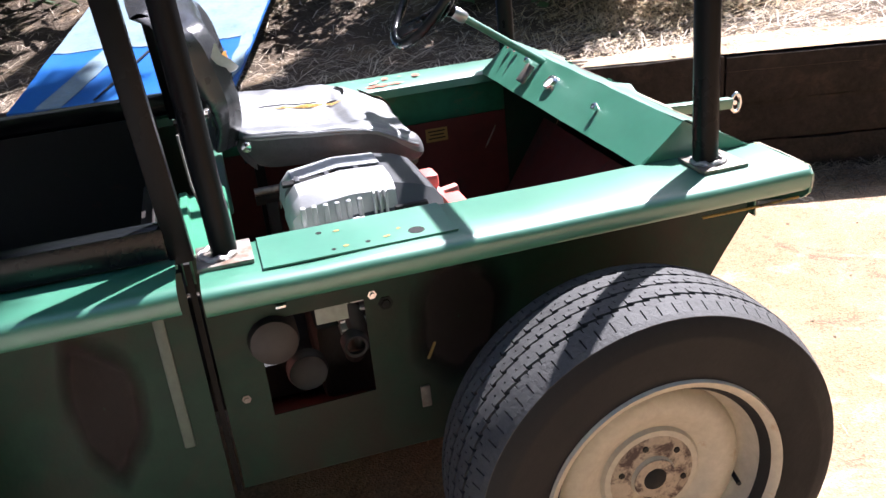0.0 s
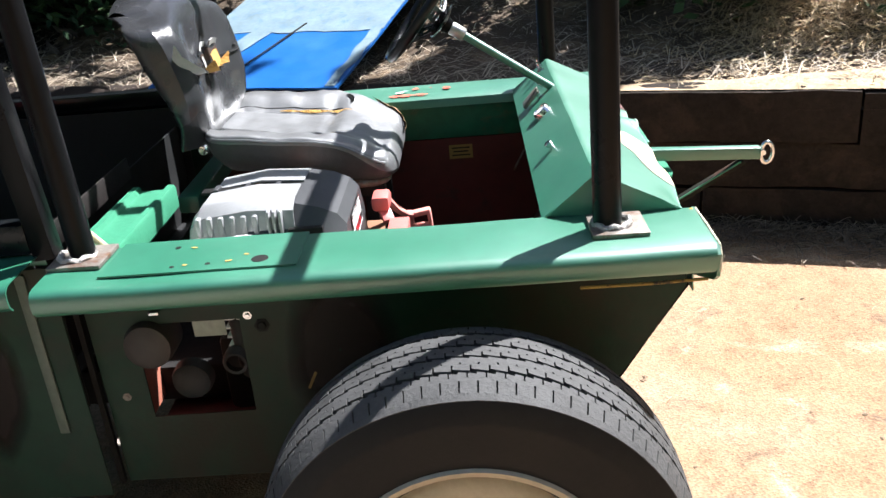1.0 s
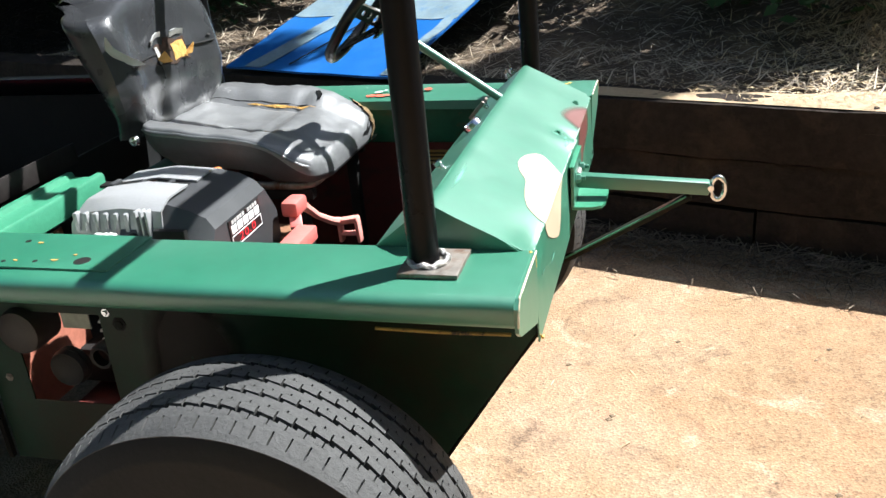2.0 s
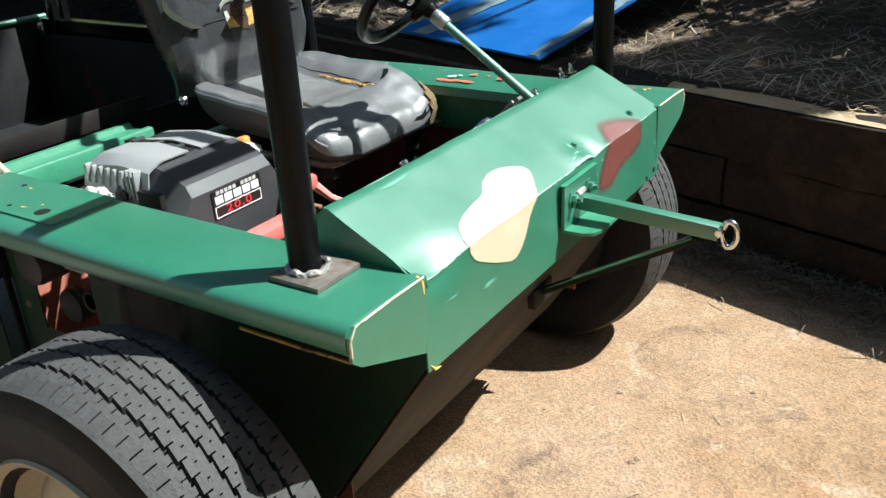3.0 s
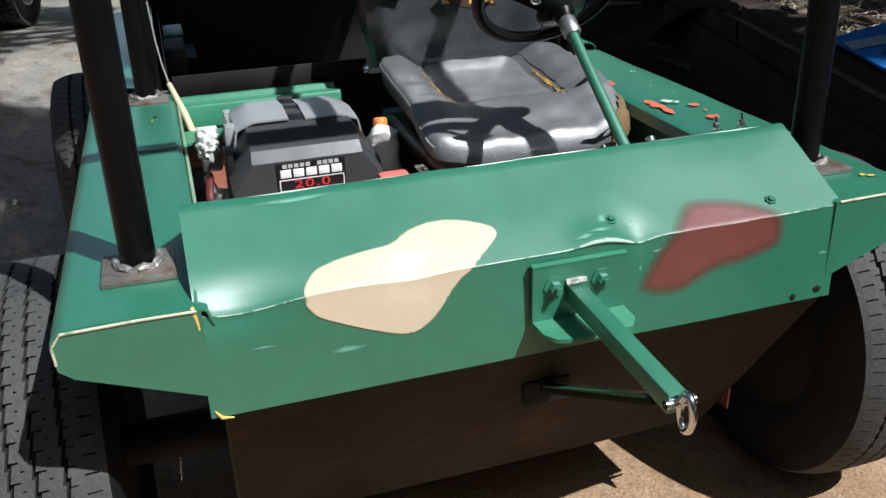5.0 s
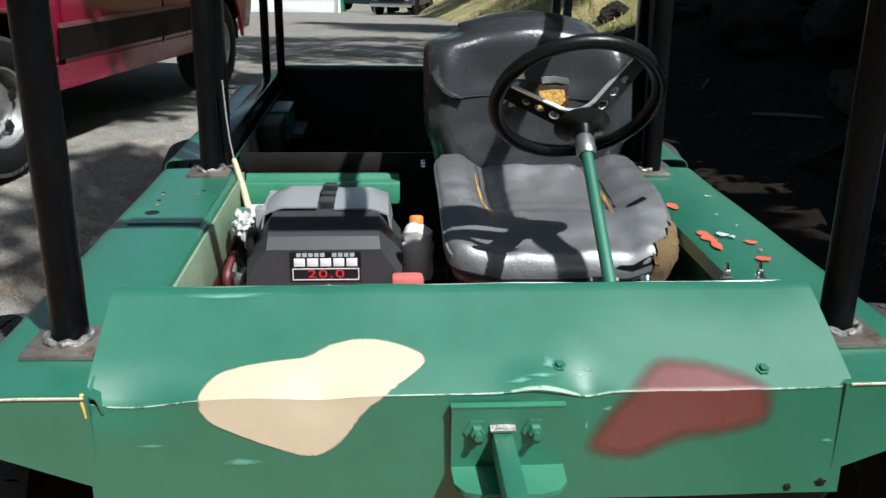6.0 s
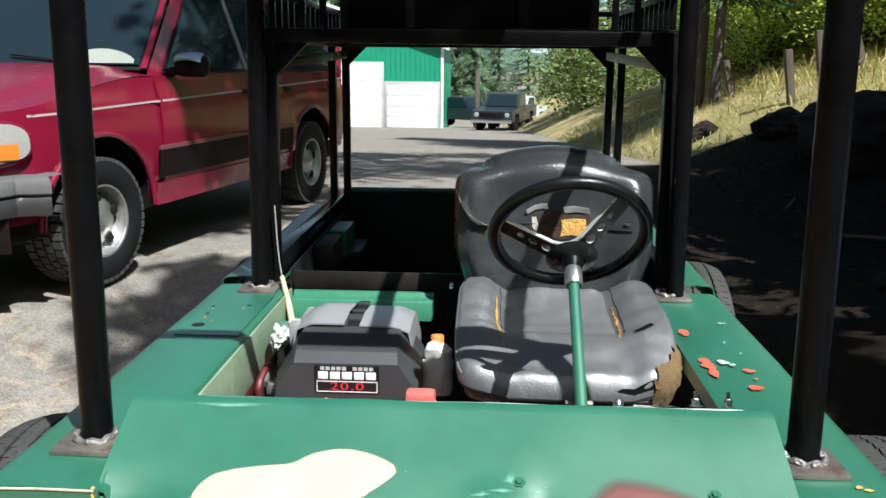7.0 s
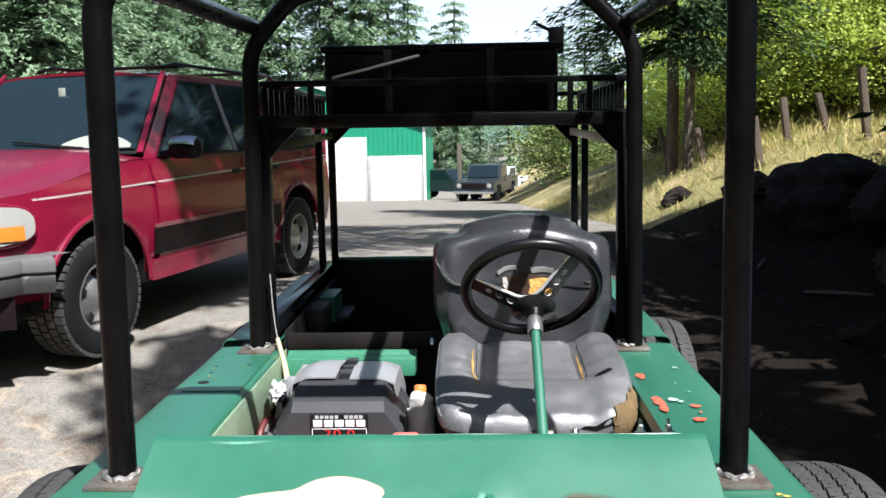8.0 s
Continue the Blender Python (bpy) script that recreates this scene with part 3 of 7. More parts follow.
bonnet = part("bonnet", W(surf(skin_at, span(Y0, Y1, 70), s_rows, -0.003)), GREEN, buggy, "bent green bonnet sheet with dents along the fold")


def dash_at(y, s):
    p = Vector((0.972, y, 1.003)).lerp(Vector((0.868, y, 0.916)), s)
    return p + Vector((0, 0, 0.002 * noise.noise(Vector((y * 6, s * 3, 5)))))


dash = part("dashboard", W(surf(dash_at, span(Y0, Y1, 30), span(0, 1, 6), 0.003)), GREEN, buggy, "sloping green dash panel behind the bonnet")
both("bonnet_end", prism([(0.868, 0.918), (0.975, 1.002), (1.158, 0.912)], 'Y', 1.634, 1.638), GREEN)


def paint_blob(name, ring, mat, label, soft=0.01):
    """A painted camouflage patch that follows the bonnet sheet."""
    out = catmull([Vector((s, y, 0)) for s, y in ring], 8)
    rows = []
    s_lo, s_hi = min(p.x for p in out), max(p.x for p in out)
    ss = sorted(span(s_lo + 0.0008, s_hi - 0.0008, 44) + [L1])
    g = Geo()
    fade = []
    cols = 40
    for s in ss:
        ys = []
        for a, b in zip(out, out[1:] + out[:1]):
            if (a.x - s) * (b.x - s) <= 0 and a.x != b.x:
                ys.append(a.y + (b.y - a.y) * (s - a.x) / (b.x - a.x))
        lo, hi = min(ys), max(ys)
        rows.append((s, lo, hi))
    for s, lo, hi in rows:
        for k in range(cols + 1):
            y = lo + (hi - lo) * k / cols
            p = skin(s, y)
            n = Vector((0.44, 0, 0.9)) if s < L1 else Vector((0.99, 0, 0.15))
            g.v.append(p + n * 0.0016)
            q = Vector((s, y, 0))
            fade.append(min(1.0, min((q - o).length for o in out) / soft))
    for i in range(len(rows) - 1):
        for k in range(cols):
            a = i * (cols + 1) + k
            g.f.append((a, a + 1, a + cols + 2, a + cols + 1))
    ob = part(name, W(g), mat, bonnet, label)
    ob.data.attributes.new("fade", 'FLOAT', 'POINT').data.foreach_set("value", fade)
    return ob


paint_blob("beige_patch", [(0.186, 1.786), (0.153, 1.815), (0.137, 1.878), (0.132, 1.927), (0.11, 1.967), (0.102, 2.017), (0.117, 2.075), (0.14, 2.101), (0.173, 2.07), (0.197, 2.042), (0.221, 2.013), (0.272, 1.976), (0.292, 1.932), (0.26, 1.849), (0.228, 1.795)], BEIGE, "pale beige camouflage patch", 0.004)
paint_blob("brown_patch", [(0.18, 2.394), (0.14, 2.436), (0.138, 2.48), (0.152, 2.536), (0.179, 2.589), (0.212, 2.606), (0.255, 2.596), (0.276, 2.53), (0.283, 2.471), (0.314, 2.405), (0.302, 2.337), (0.28, 2.328), (0.233, 2.351)], BROWN, "red-brown camouflage patch", 0.034)


def scuff(name, s, y, rs, ry, seed, mat):
    random.seed(seed)
    ring = catmull([Vector((s + rs * random.uniform(0.4, 1.3) * math.cos(t), y + ry * random.uniform(0.4, 1.3) * math.sin(t), 0)) for t in span(0, 2 * math.pi * 8 / 9, 8)], 3)
    n = Vector((0.44, 0, 0.9)) if s < L1 else Vector((0.99, 0, 0.15))
    pts = [skin(q.x, q.y) + n * 0.0012 for q in [Vector((s, y, 0))] + ring]
    ob = part(name, W(Geo(pts, [(0, i + 1, (i + 1) % len(ring) + 1) for i in range(len(ring))])), mat, bonnet, angle=0)
    ob.data.attributes.new("fade", 'FLOAT', 'POINT').data.foreach_set("value", [1.0] + [0.0] * len(ring))


# pale strip paints the fold's highlight along with its worn paint
part("bright_worn_fold", W(tube([skin(L1, y) + Vector((0.0002, 0, -0.0006)) for y in span(1.66, 2.70, 90)], [0.0012 + 0.0012 * abs(noise.noise(Vector((0.2, y * 9, 3)))) + 0.0025 * math.exp(-((y - 2.27) / 0.05) ** 2) for y in span(1.66, 2.70, 90)], 6)), FOLD_WEAR_GLINT, bonnet, "highlight and worn paint along the fold")
for k, (s, y, rs, ry) in enumerate(((0.150, 2.280, 0.010, 0.012), (0.172, 2.265, 0.005, 0.022), (0.158, 2.335, 0.003, 0.006), (0.180, 2.235, 0.006, 0.016), (0.165, 2.325, 0.002, 0.010), (0.020, 1.80, 0.006, 0.06), (0.222, 2.36, 0.004, 0.010), (0.262, 1.905, 0.006, 0.003), (0.1, 1.99, 0.002, 0.002), (0.14, 2.115, 0.002, 0.002), (0.25, 2.33, 0.008, 0.002), (0.285, 2.69, 0.004, 0.008), (0.30, 1.84, 0.006, 0.020), (0.27, 1.72, 0.003, 0.022))):
    scuff("scuff", s, y, rs * 1.3, ry * 1.3, 80 + k, SCUFF)


def hex_bolt(p, n, r=0.010, h=0.008, stud=0.0):
    m = aim(p, Vector(p) + Vector(n))
    g = lathe([(0.0001, 0), (r * 1.7, 0), (r * 1.7, 0.002), (r, 0.002), (r, h * 0.8), (r * 0.85, h), (0.0001, h)], 6)
    if stud:
        g.add(lathe([(r * 0.5, h), (r * 0.5, h + stud), (0.0001, h + stud)], 8))
    return g.moved(m)


for s, y in ((0.153, 2.294), (0.164, 2.593)):
    part("bolt", W(hex_bolt(skin(s, y) + Vector((0, 0, 0.001)), (0.44, 0, 0.9), 0.006, 0.006)), GREEN_OLD, bonnet)
part("filler", W(tube([(1.156, 1.628, 0.920), (1.162, 1.631, 0.912), (1.163, 1.633, 0.900), (1.166, 1.634, 0.888)], [0.003, 0.0055, 0.0042, 0.0015], 8)), YELLOW, bonnet, "yellow filler in the cracked corner")
part("filler", W(tube([(1.168, 1.636, 0.752), (1.171, 1.645, 0.740), (1.171, 1.662, 0.737)], [0.001, 0.0028, 0.001], 8)), YELLOW, bonnet)
part("bolt_hole", W(hex_bolt((1.165, 2.690, 0.757), (1, 0, 0.1), 0.006, 0.003)), DARK, bonnet)
part("bolt_hole", W(hex_bolt((1.166, 2.640, 0.748), (1, 0, 0.1), 0.004, 0.003)), DARK, bonnet)

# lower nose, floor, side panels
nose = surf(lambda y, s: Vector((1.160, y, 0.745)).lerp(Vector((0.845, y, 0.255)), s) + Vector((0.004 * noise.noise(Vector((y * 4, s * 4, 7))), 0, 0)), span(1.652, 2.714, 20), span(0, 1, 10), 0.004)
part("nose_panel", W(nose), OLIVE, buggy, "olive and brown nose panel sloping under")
outline = [(-0.10, 0.335), (0.62, 0.335), (0.84, 0.262), (1.160, 0.748), (1.150, 0.86), (1.12, 0.90), (-0.10, 0.905)]
hatch = [(-0.004, 0.503), (0.224, 0.506), (0.226, 0.735), (-0.004, 0.735)]
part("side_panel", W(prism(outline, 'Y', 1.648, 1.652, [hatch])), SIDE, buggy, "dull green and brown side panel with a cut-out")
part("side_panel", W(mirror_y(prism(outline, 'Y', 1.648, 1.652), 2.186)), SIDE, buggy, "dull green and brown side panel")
part("floor_pan", W(cube(0.40, CY, 0.340, 0.98, 1.02, 0.006)), RED_IN, buggy, "dark red floor pan")
for y, nm, xa in ((1.658, 1, 0.34), (2.713, -1, -0.10)):
    part("inner_liner", W(cube((0.94 + xa) / 2, y, 0.56, 0.94 - xa, 0.004, 0.44)), RED_IN, buggy, "dark red inner side lining")
    # near flange coloured pale for the sun on it, far one darker
    part("inner_flange", W(cube(0.42, y - 0.001 * nm, 0.845, 1.04, 0.007, 0.125, 0.002)), GREEN_OLD if nm < 0 else surface("sunlit_pale_green", (0.22, 0.30, 0.20), 0.55, vary=0.3), buggy)
part("toe_board", W(bar((0.84, CY, 0.39), (1.065, CY, 0.74), 1.00, 0.004)), RED_IN, buggy, "dark red toe board")
sticker = part("sticker", W(cube(0.695, 2.709, 0.735, 0.075, 0.002, 0.045)), STICKER, buggy, "small faded yellow notice")
for i in range(3):
    part("text_line", W(cube(0.695, 2.7075, 0.748 - 0.012 * i, 0.058 - 0.01 * (i % 2), 0.001, 0.004)), DARK, sticker)
part("floor_lever", W(bar((0.86, 2.705, 0.66), (0.90, 2.70, 0.735), 0.006, 0.006)), STEEL, buggy)

# patch plate with holes on the fender
part("patch_plate", W(prism([(0.03, 1.485), (0.405, 1.485), (0.405, 1.640), (0.03, 1.640)], 'Z', DECK + 0.001, DECK + 0.0045, [[(0.33 + 0.017 * math.cos(t), 1.520 + 0.009 * math.sin(t)) for t in span(0, 2 * math.pi * 11 / 12, 11)]])), GREEN, buggy, "thin green plate welded onto the deck")
for x, y, r in ((0.33, 1.520, 0.016), (0.232, 1.512, 0.005), (0.165, 1.507, 0.0045), (0.15, 1.60, 0.006)):
    part("hole", W(lathe([(0.0001, 0), (r, 0), (r * 1.05, -0.001)], 14).moved(Matrix.Translation((x, y, DECK + 0.0052)))), DARK, buggy)
random.seed(4)
for i in range(4):
    x, y = random.uniform(0.12, 0.42), random.uniform(1.50, 1.6)
    ring = catmull([Vector((x + 0.006 * random.uniform(0.5, 1.4) * math.cos(t), y + 0.0035 * random.uniform(0.5, 1.4) * math.sin(t), DECK + 0.006)) for t in span(0, 5.2, 5)], 3)
    part("paint_chip", W(Geo(ring, [tuple(range(len(ring)))])), surface('ochre_chip', (0.42, 0.25, 0.06), 0.7, vary=0.3), buggy, angle=0)


def splat(x, y, r, seed, mat, stretch=1.6, z=DECK + 0.004):
    random.seed(seed)
    ring = catmull([Vector((x + r * stretch * random.uniform(0.45, 1.25) * math.cos(t), y + r * random.uniform(0.45, 1.25) * math.sin(t), z)) for t in span(0, 2 * math.pi * 8 / 9, 8)], 4)
    part("paint_splash", W(Geo([Vector((x, y, z))] + ring, [(0, i + 1, (i + 1) % len(ring) + 1) for i in range(len(ring))])), mat, buggy, angle=0)


for k, (x, y, r, stretch) in enumerate(((0.294, 2.722, 0.015, 1.7), (0.500, 2.722, 0.015, 1.5), (0.535, 2.730, 0.016, 1.5), (0.572, 2.728, 0.014, 2.2), (0.562, 2.808, 0.014, 0.8), (0.662, 2.792, 0.016, 1.0), (0.612, 2.808, 0.004, 1.6))):
    splat(x, y, r, 20 + k, ORANGE, stretch, DECK + 0.004 + 0.0003 * k)
for k, (x, y, r, stretch) in enumerate(((0.516, 2.763, 0.016, 0.9), (0.530, 2.780, 0.009, 1.2), (0.223, 2.834, 0.010, 0.7), (0.376, 2.802, 0.003, 1.8), (0.456, 2.818, 0.003, 1.8))):
    splat(x, y, r, 41 + k, CHIP, stretch, DECK + 0.0065 + 0.0003 * k)
for k, (x, y) in enumerate(((1.09, 2.842), (1.082, 2.83))):
    splat(x, y, 0.007, 50 + k, YELLOW, 0.8)

# tow bracket, arm, brace and ring
bracket_plate = prism([(2.135, 0.806), (2.160, 0.796), (2.272, 0.796), (2.296, 0.806), (2.296, 0.898), (2.135, 0.898)], 'X', 1.170, 1.177)
bracket = part("tow_bracket", W(bracket_plate), GREEN, buggy, "green angle bracket bolted to the front")
lip_ring = [(1.172, 2.135), (1.218, 2.137), (1.238, 2.150), (1.246, 2.175), (1.246, 2.256), (1.238, 2.281), (1.218, 2.295), (1.172, 2.297)]
part("bracket_lip", W(prism(lip_ring, 'Z', 0.797, 0.804)), GREEN_LIGHT, bracket, "lip of the bracket in pale green")
part("bracket_flange", W(cube(1.172, 2.215, 0.8995, 0.012, 0.163, 0.004, 0.001)), GREEN_LIGHT, bracket)
for y in (2.171, 2.253):
    part("bolt", W(hex_bolt((1.178, y, 0.862), (1, 0, 0.05), 0.011, 0.012, 0.010)), GREEN, bracket)
arm = part("tow_arm", W(bar((1.178, 2.207, 0.846), (1.475, 2.211, 0.828), 0.029, 0.031, 0.003)), GREEN, buggy, "square green tow arm")
part("weld", W(tube([(1.180, 2.190, 0.866), (1.182, 2.207, 0.868), (1.180, 2.224, 0.866)], 0.006, 8)), WELD, arm)
part("arm_brace", W(bar((1.095, 2.203, 0.612), (1.435, 2.211, 0.808), 0.030, 0.012, 0.002)), OLIVE, buggy, "dark flat brace under the tow arm")
# thin pale bar is the painted highlight on the brace's lit edge
part("brace_highlight", W(bar((1.105, 2.190, 0.626), (1.425, 2.197, 0.810), 0.005, 0.004, 0.001)), GREEN_LIGHT, buggy)
ring_pts = [Vector((1.494 + 0.015 * math.cos(t), 2.212, 0.826 + 0.027 * math.sin(t))) for t in span(0, 2 * math.pi, 24)]
part("tow_ring", W(tube(ring_pts, 0.0056, 10, False)), CHROME, arm, "bright steel tow ring")
part("ring_pin", W(tube([(1.478, 2.190, 0.832), (1.478, 2.234, 0.832)], 0.007, 10)), CHROME, arm)
part("brace_foot", W(cube(1.085, 2.203, 0.605, 0.02, 0.09, 0.05, 0.004)), DARK, buggy)


# dash fittings
def gauge(y, s, r, label):
    p = dash_at(y, s)
    n = Vector((-0.67, 0, 0.74))
    m = aim(p, Vector(p) + n)
    body = part("gauge", W(lathe([(r * 1.1, -0.01), (r * 1.1, 0.010), (r * 0.95, 0.015), (r * 0.9, 0.011), (0.0001, 0.011)], 20).moved(m)), CHROME, dash, label)
    part("dial", W(lathe([(r * 0.85, 0.0118), (0.0001, 0.0118)], 20).moved(m)), WHITE, dash)
    return body


gauge(2.250, 0.44, 0.022, "small chrome-rimmed round gauge")
for y, s in ((1.951, 0.48), (2.40, 0.4), (2.47, 0.25)):
    p = Vector(dash_at(y, s))
    n = Vector((-0.67, 0, 0.74))
    kn = lathe([(0.006, 0), (0.006, 0.008), (0.009, 0.010), (0.010, 0.018), (0.006, 0.021), (0.0001, 0.021)], 12).moved(aim(p, p + n))
    part("dash_knob", W(kn), CHROME, dash)
part("column_bracket", W(bar((0.885, 2.404, 0.945), (0.925, 2.404, 0.990), 0.05, 0.010)), STEEL, dash)
for y in (2.60, 2.655):
    part("stud", W(hex_bolt((0.95, y, 0.998), (-0.3, 0, 0.95), 0.007, 0.014, 0.012)), CHROME, dash)

# steering column and wheel
hub = Vector((0.689, 2.406, 1.183))
col_dir = (hub - Vector((0.955, 2.404, 1.001))).normalized()
column = part("steering_column", W(tube([Vector((0.968, 2.404, 0.990)), hub - col_dir * 0.04], 0.0108, 16)), GREEN, buggy, "green tube steering column")
part("collar", W(tube([hub - col_dir * 0.056, hub - col_dir * 0.050, hub - col_dir * 0.018, hub - col_dir * 0.012], [0.015, 0.018, 0.018, 0.015], 18)), ALLOY, column)
normal = Vector((-0.777, -0.03, 0.629)).normalized()
wm = aim(hub, hub + normal)
up_in = (Vector((0, 0, 1)) - normal * normal.z).normalized()
ang = (wm.to_3x3().inverted() @ up_in)
spin = math.atan2(ang.y, ang.x)
wm = wm @ Matrix.Rotation(spin - math.pi / 2, 4, 'Z')
RW = 0.153
rim_path = [Vector((RW * math.cos(t), RW * math.sin(t), 0.077)) for t in span(0, 2 * math.pi, 56)]
wheel_rim = part("steering_wheel", W(tube(rim_path, 0.0135, 12, False).moved(wm)), surface("black_wheel_grip", (0.006, 0.006, 0.0065), 0.34, vary=0.2, bump=0.15, spec=0.35), buggy, "black three-spoke steering wheel with drilled spokes")
SPOKE = surface("dark_satin_spoke", (0.020, 0.020, 0.021), 0.34, 0.3, vary=0.2)
BRIGHT = surface("polished_spoke_edge", (0.80, 0.80, 0.80), 0.30, 0.55, vary=0.1)
for a0, flip in ((132, -1), (10, 1), (250, 0)):
    a = radians(a0)
    w = 0.021 if flip else 0.036
    ringo = [(0.015, -w), (0.156, -w * 0.8), (0.156, w * 0.8), (0.015, w)]
    holes = [[(q + r * math.cos(t), r * math.sin(t)) for t in span(0, 2 * math.pi * 11 / 12, 11)] for q, r in ((0.058, 0.011), (0.088, 0.0095), (0.115, 0.008))]
    sp = prism(ringo, 'Z', 0, 0.004, holes)
    tilt = Matrix.Rotation(a, 4, 'Z') @ Matrix.Translation((0, 0, 0.008)) @ Matrix.Rotation(-0.45, 4, 'Y')
    part("spoke", W(sp.moved(wm @ tilt)), SPOKE, wheel_rim, "dark drilled spoke")
    if flip:
        edge = tube([Vector((0.050, w * 0.95 * flip, 0.004)), Vector((0.152, w * 0.82 * flip, 0.004))], 0.0042, 8).moved(wm @ tilt)
        part("spoke_edge", W(edge), BRIGHT, wheel_rim, "bright spoke edge")
        for q, r in ((0.058, 0.011), (0.088, 0.0095), (0.115, 0.008)):
            ring_h = tube([Vector((q + r * math.cos(t), r * math.sin(t), 0.004)) for t in span(0, 2 * math.pi, 14)], 0.0016, 6, False)
            part("hole_rim", W(ring_h.moved(wm @ tilt)), BRIGHT, wheel_rim)
def on_spoke(a0, r, side):
    m = Matrix.Rotation(radians(a0), 4, 'Z') @ Matrix.Translation((0, 0, 0.008)) @ Matrix.Rotation(-0.45, 4, 'Y')
    return wm @ m @ Vector((r, 0.020 * side, 0.004))


mid = wm @ Vector((0.026 * math.cos(radians(71)), 0.026 * math.sin(radians(71)), 0.024))
part("spoke_edge", W(tube(bend([on_spoke(10, 0.052, 1), mid, on_spoke(132, 0.052, -1)], 0.03, 8), 0.0042, 8)), BRIGHT, wheel_rim)
part("wheel_hub", W(lathe([(0.016, -0.015), (0.022, 0.0), (0.024, 0.012), (0.018, 0.020), (0.0001, 0.022)], 24).moved(wm)), BLACK, wheel_rim)
part("hub_plate", W(lathe([(0.020, 0.004), (0.046, 0.012), (0.052, 0.017), (0.046, 0.016), (0.020, 0.008)], 28).moved(wm)), SPOKE, wheel_rim, "dark dished plate joining the spokes")


# ---- seat ----
PALE_VINYL = surface("curled_pale_vinyl", (0.42, 0.42, 0.41), 0.5, vary=0.2)
def cushion_at(u, v):
    """A dished pad with rounded corners: u across from 0 to 1, v from the back to the front and over the edge."""
    a = 2 * u - 1
    b = -1 + 1.8 * v / 0.78 if v < 0.78 else 0.8 + 0.2 * (v - 0.78) / 0.22
    r = max(abs(a), abs(b), 1e-6)
    dx, dy = b / r, a / r
    m = 1 + ((abs(dx) ** 8 + abs(dy) ** 8) ** -0.125 - 1) * r * r
    t = max(0.0, (r - 0.8) / 0.2) * math.pi / 2
    e = 0.955 - 0.075 * smooth01(0.3, 0.95, dx)
    rho = r * e / 0.8 if r < 0.8 else e + (1 - e) * math.sin(t)
    x, y = 0.287 + 0.247 * dx * rho * m, 2.424 + 0.258 * dy * rho * m
    k, f = abs(dy * rho), (x - 0.04) / 0.49
    z = 0.966 - 0.030 * f + 0.028 * smooth01(0.5, 0.8, k) * (1 - 0.5 * f)
    z -= 0.016 * math.exp(-((f - 0.42) / 0.25) ** 2) * (1 - smooth01(0.45, 0.75, k))
    z += -0.052 * smooth01(0.58, 1.02, f) ** 1.3 - 0.009 * math.exp(-((f - 0.61) / 0.035) ** 2) * (1 - smooth01(0.75, 0.95, k))
    z -= 0.010 * math.exp(-((k - 0.5) / 0.05) ** 2) * (1 - smooth01(0.55, 0.7, f))
    z -= (0.020 + 0.028 * smooth01(0.75, 1.0, f)) * (1 - math.cos(t))
    soft = 1 - 0.6 * smooth01(0.85, 1.0, r)
    z += soft * 0.75 * (0.007 * noise.noise(Vector((x * 8, y * 7, 3))) + 0.006 * noise.noise(Vector((x * 26, y * 9, 8))) + 0.004 * noise.noise(Vector((x * 11 + y * 9, y * 24, 5))) + 0.0018 * noise.noise(Vector((x * 46, y * 40, 2))))
    return (x, y, z)


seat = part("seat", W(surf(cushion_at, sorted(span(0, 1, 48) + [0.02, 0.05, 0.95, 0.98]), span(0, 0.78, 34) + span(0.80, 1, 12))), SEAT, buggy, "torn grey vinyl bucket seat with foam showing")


def skirt_at(u, v):
    """The underside of the cushion's edge, all round, turned in below."""
    q = (u % 1.0) * 4
    i, t = int(q), q - int(q)
    a, b = ((t, 0), (1, t), (1 - t, 1), (0, 1 - t))[i]
    p = Vector(cushion_at(a, b))
    c = Vector((0.287, 2.424, 0))
    d = Vector((p.x - c.x, p.y - c.y, 0)).normalized()
    return p - d * 0.05 * v * v - Vector((0, 0, (0.088 - 0.055 * smooth01(0.42, 0.52, p.x)) * v))


# darker vinyl carries the shade on the cushion's side
part("cushion_side", W(surf(skirt_at, span(0, 1, 80), span(0, 1, 5))), surface("shaded_vinyl_side", (0.068, 0.069, 0.071), 0.55, spec=0.3, vary=0.25, fine=45, bump=0.3, bump_scale=120), seat, "side of the cushion, darkened for shade")


def back_at(u, v):
    """Front of the backrest: u across, v from bottom to top."""
    k = (u - 0.5) * 2
    half = 0.262 - 0.03 * smooth01(0.0, 0.35, 0.35 - v) - 0.085 * smooth01(0.70, 1.0, v) ** 2
    y = 2.418 + k * half
    knots = (0.050, 0.066, 0.070, 0.062, 0.046, 0.024, -0.012)
    q = min(5.999, v * 6)
    i = int(q)
    x = knots[i] + (knots[i + 1] - knots[i]) * (q - i)
    x -= 0.028 * (1 - smooth01(0.45, 0.85, abs(k))) * smooth01(0.0, 0.2, v) * smooth01(0.95, 0.6, v)
    x -= 0.025 * (k * k) * smooth01(0.7, 1, v)
    z = 0.955 + 0.375 * v - 0.035 * (k * k) * smooth01(0.8, 1.0, v)
    x += 0.004 * noise.noise(Vector((y * 12, z * 9, 2)))
    x -= 0.035 * smooth01(0.86, 1.0, abs(k)) + 0.03 * smooth01(0.92, 1.0, v)
    return (x, y, z)


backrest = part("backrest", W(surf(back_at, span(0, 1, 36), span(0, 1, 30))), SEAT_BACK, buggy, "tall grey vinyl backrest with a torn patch")


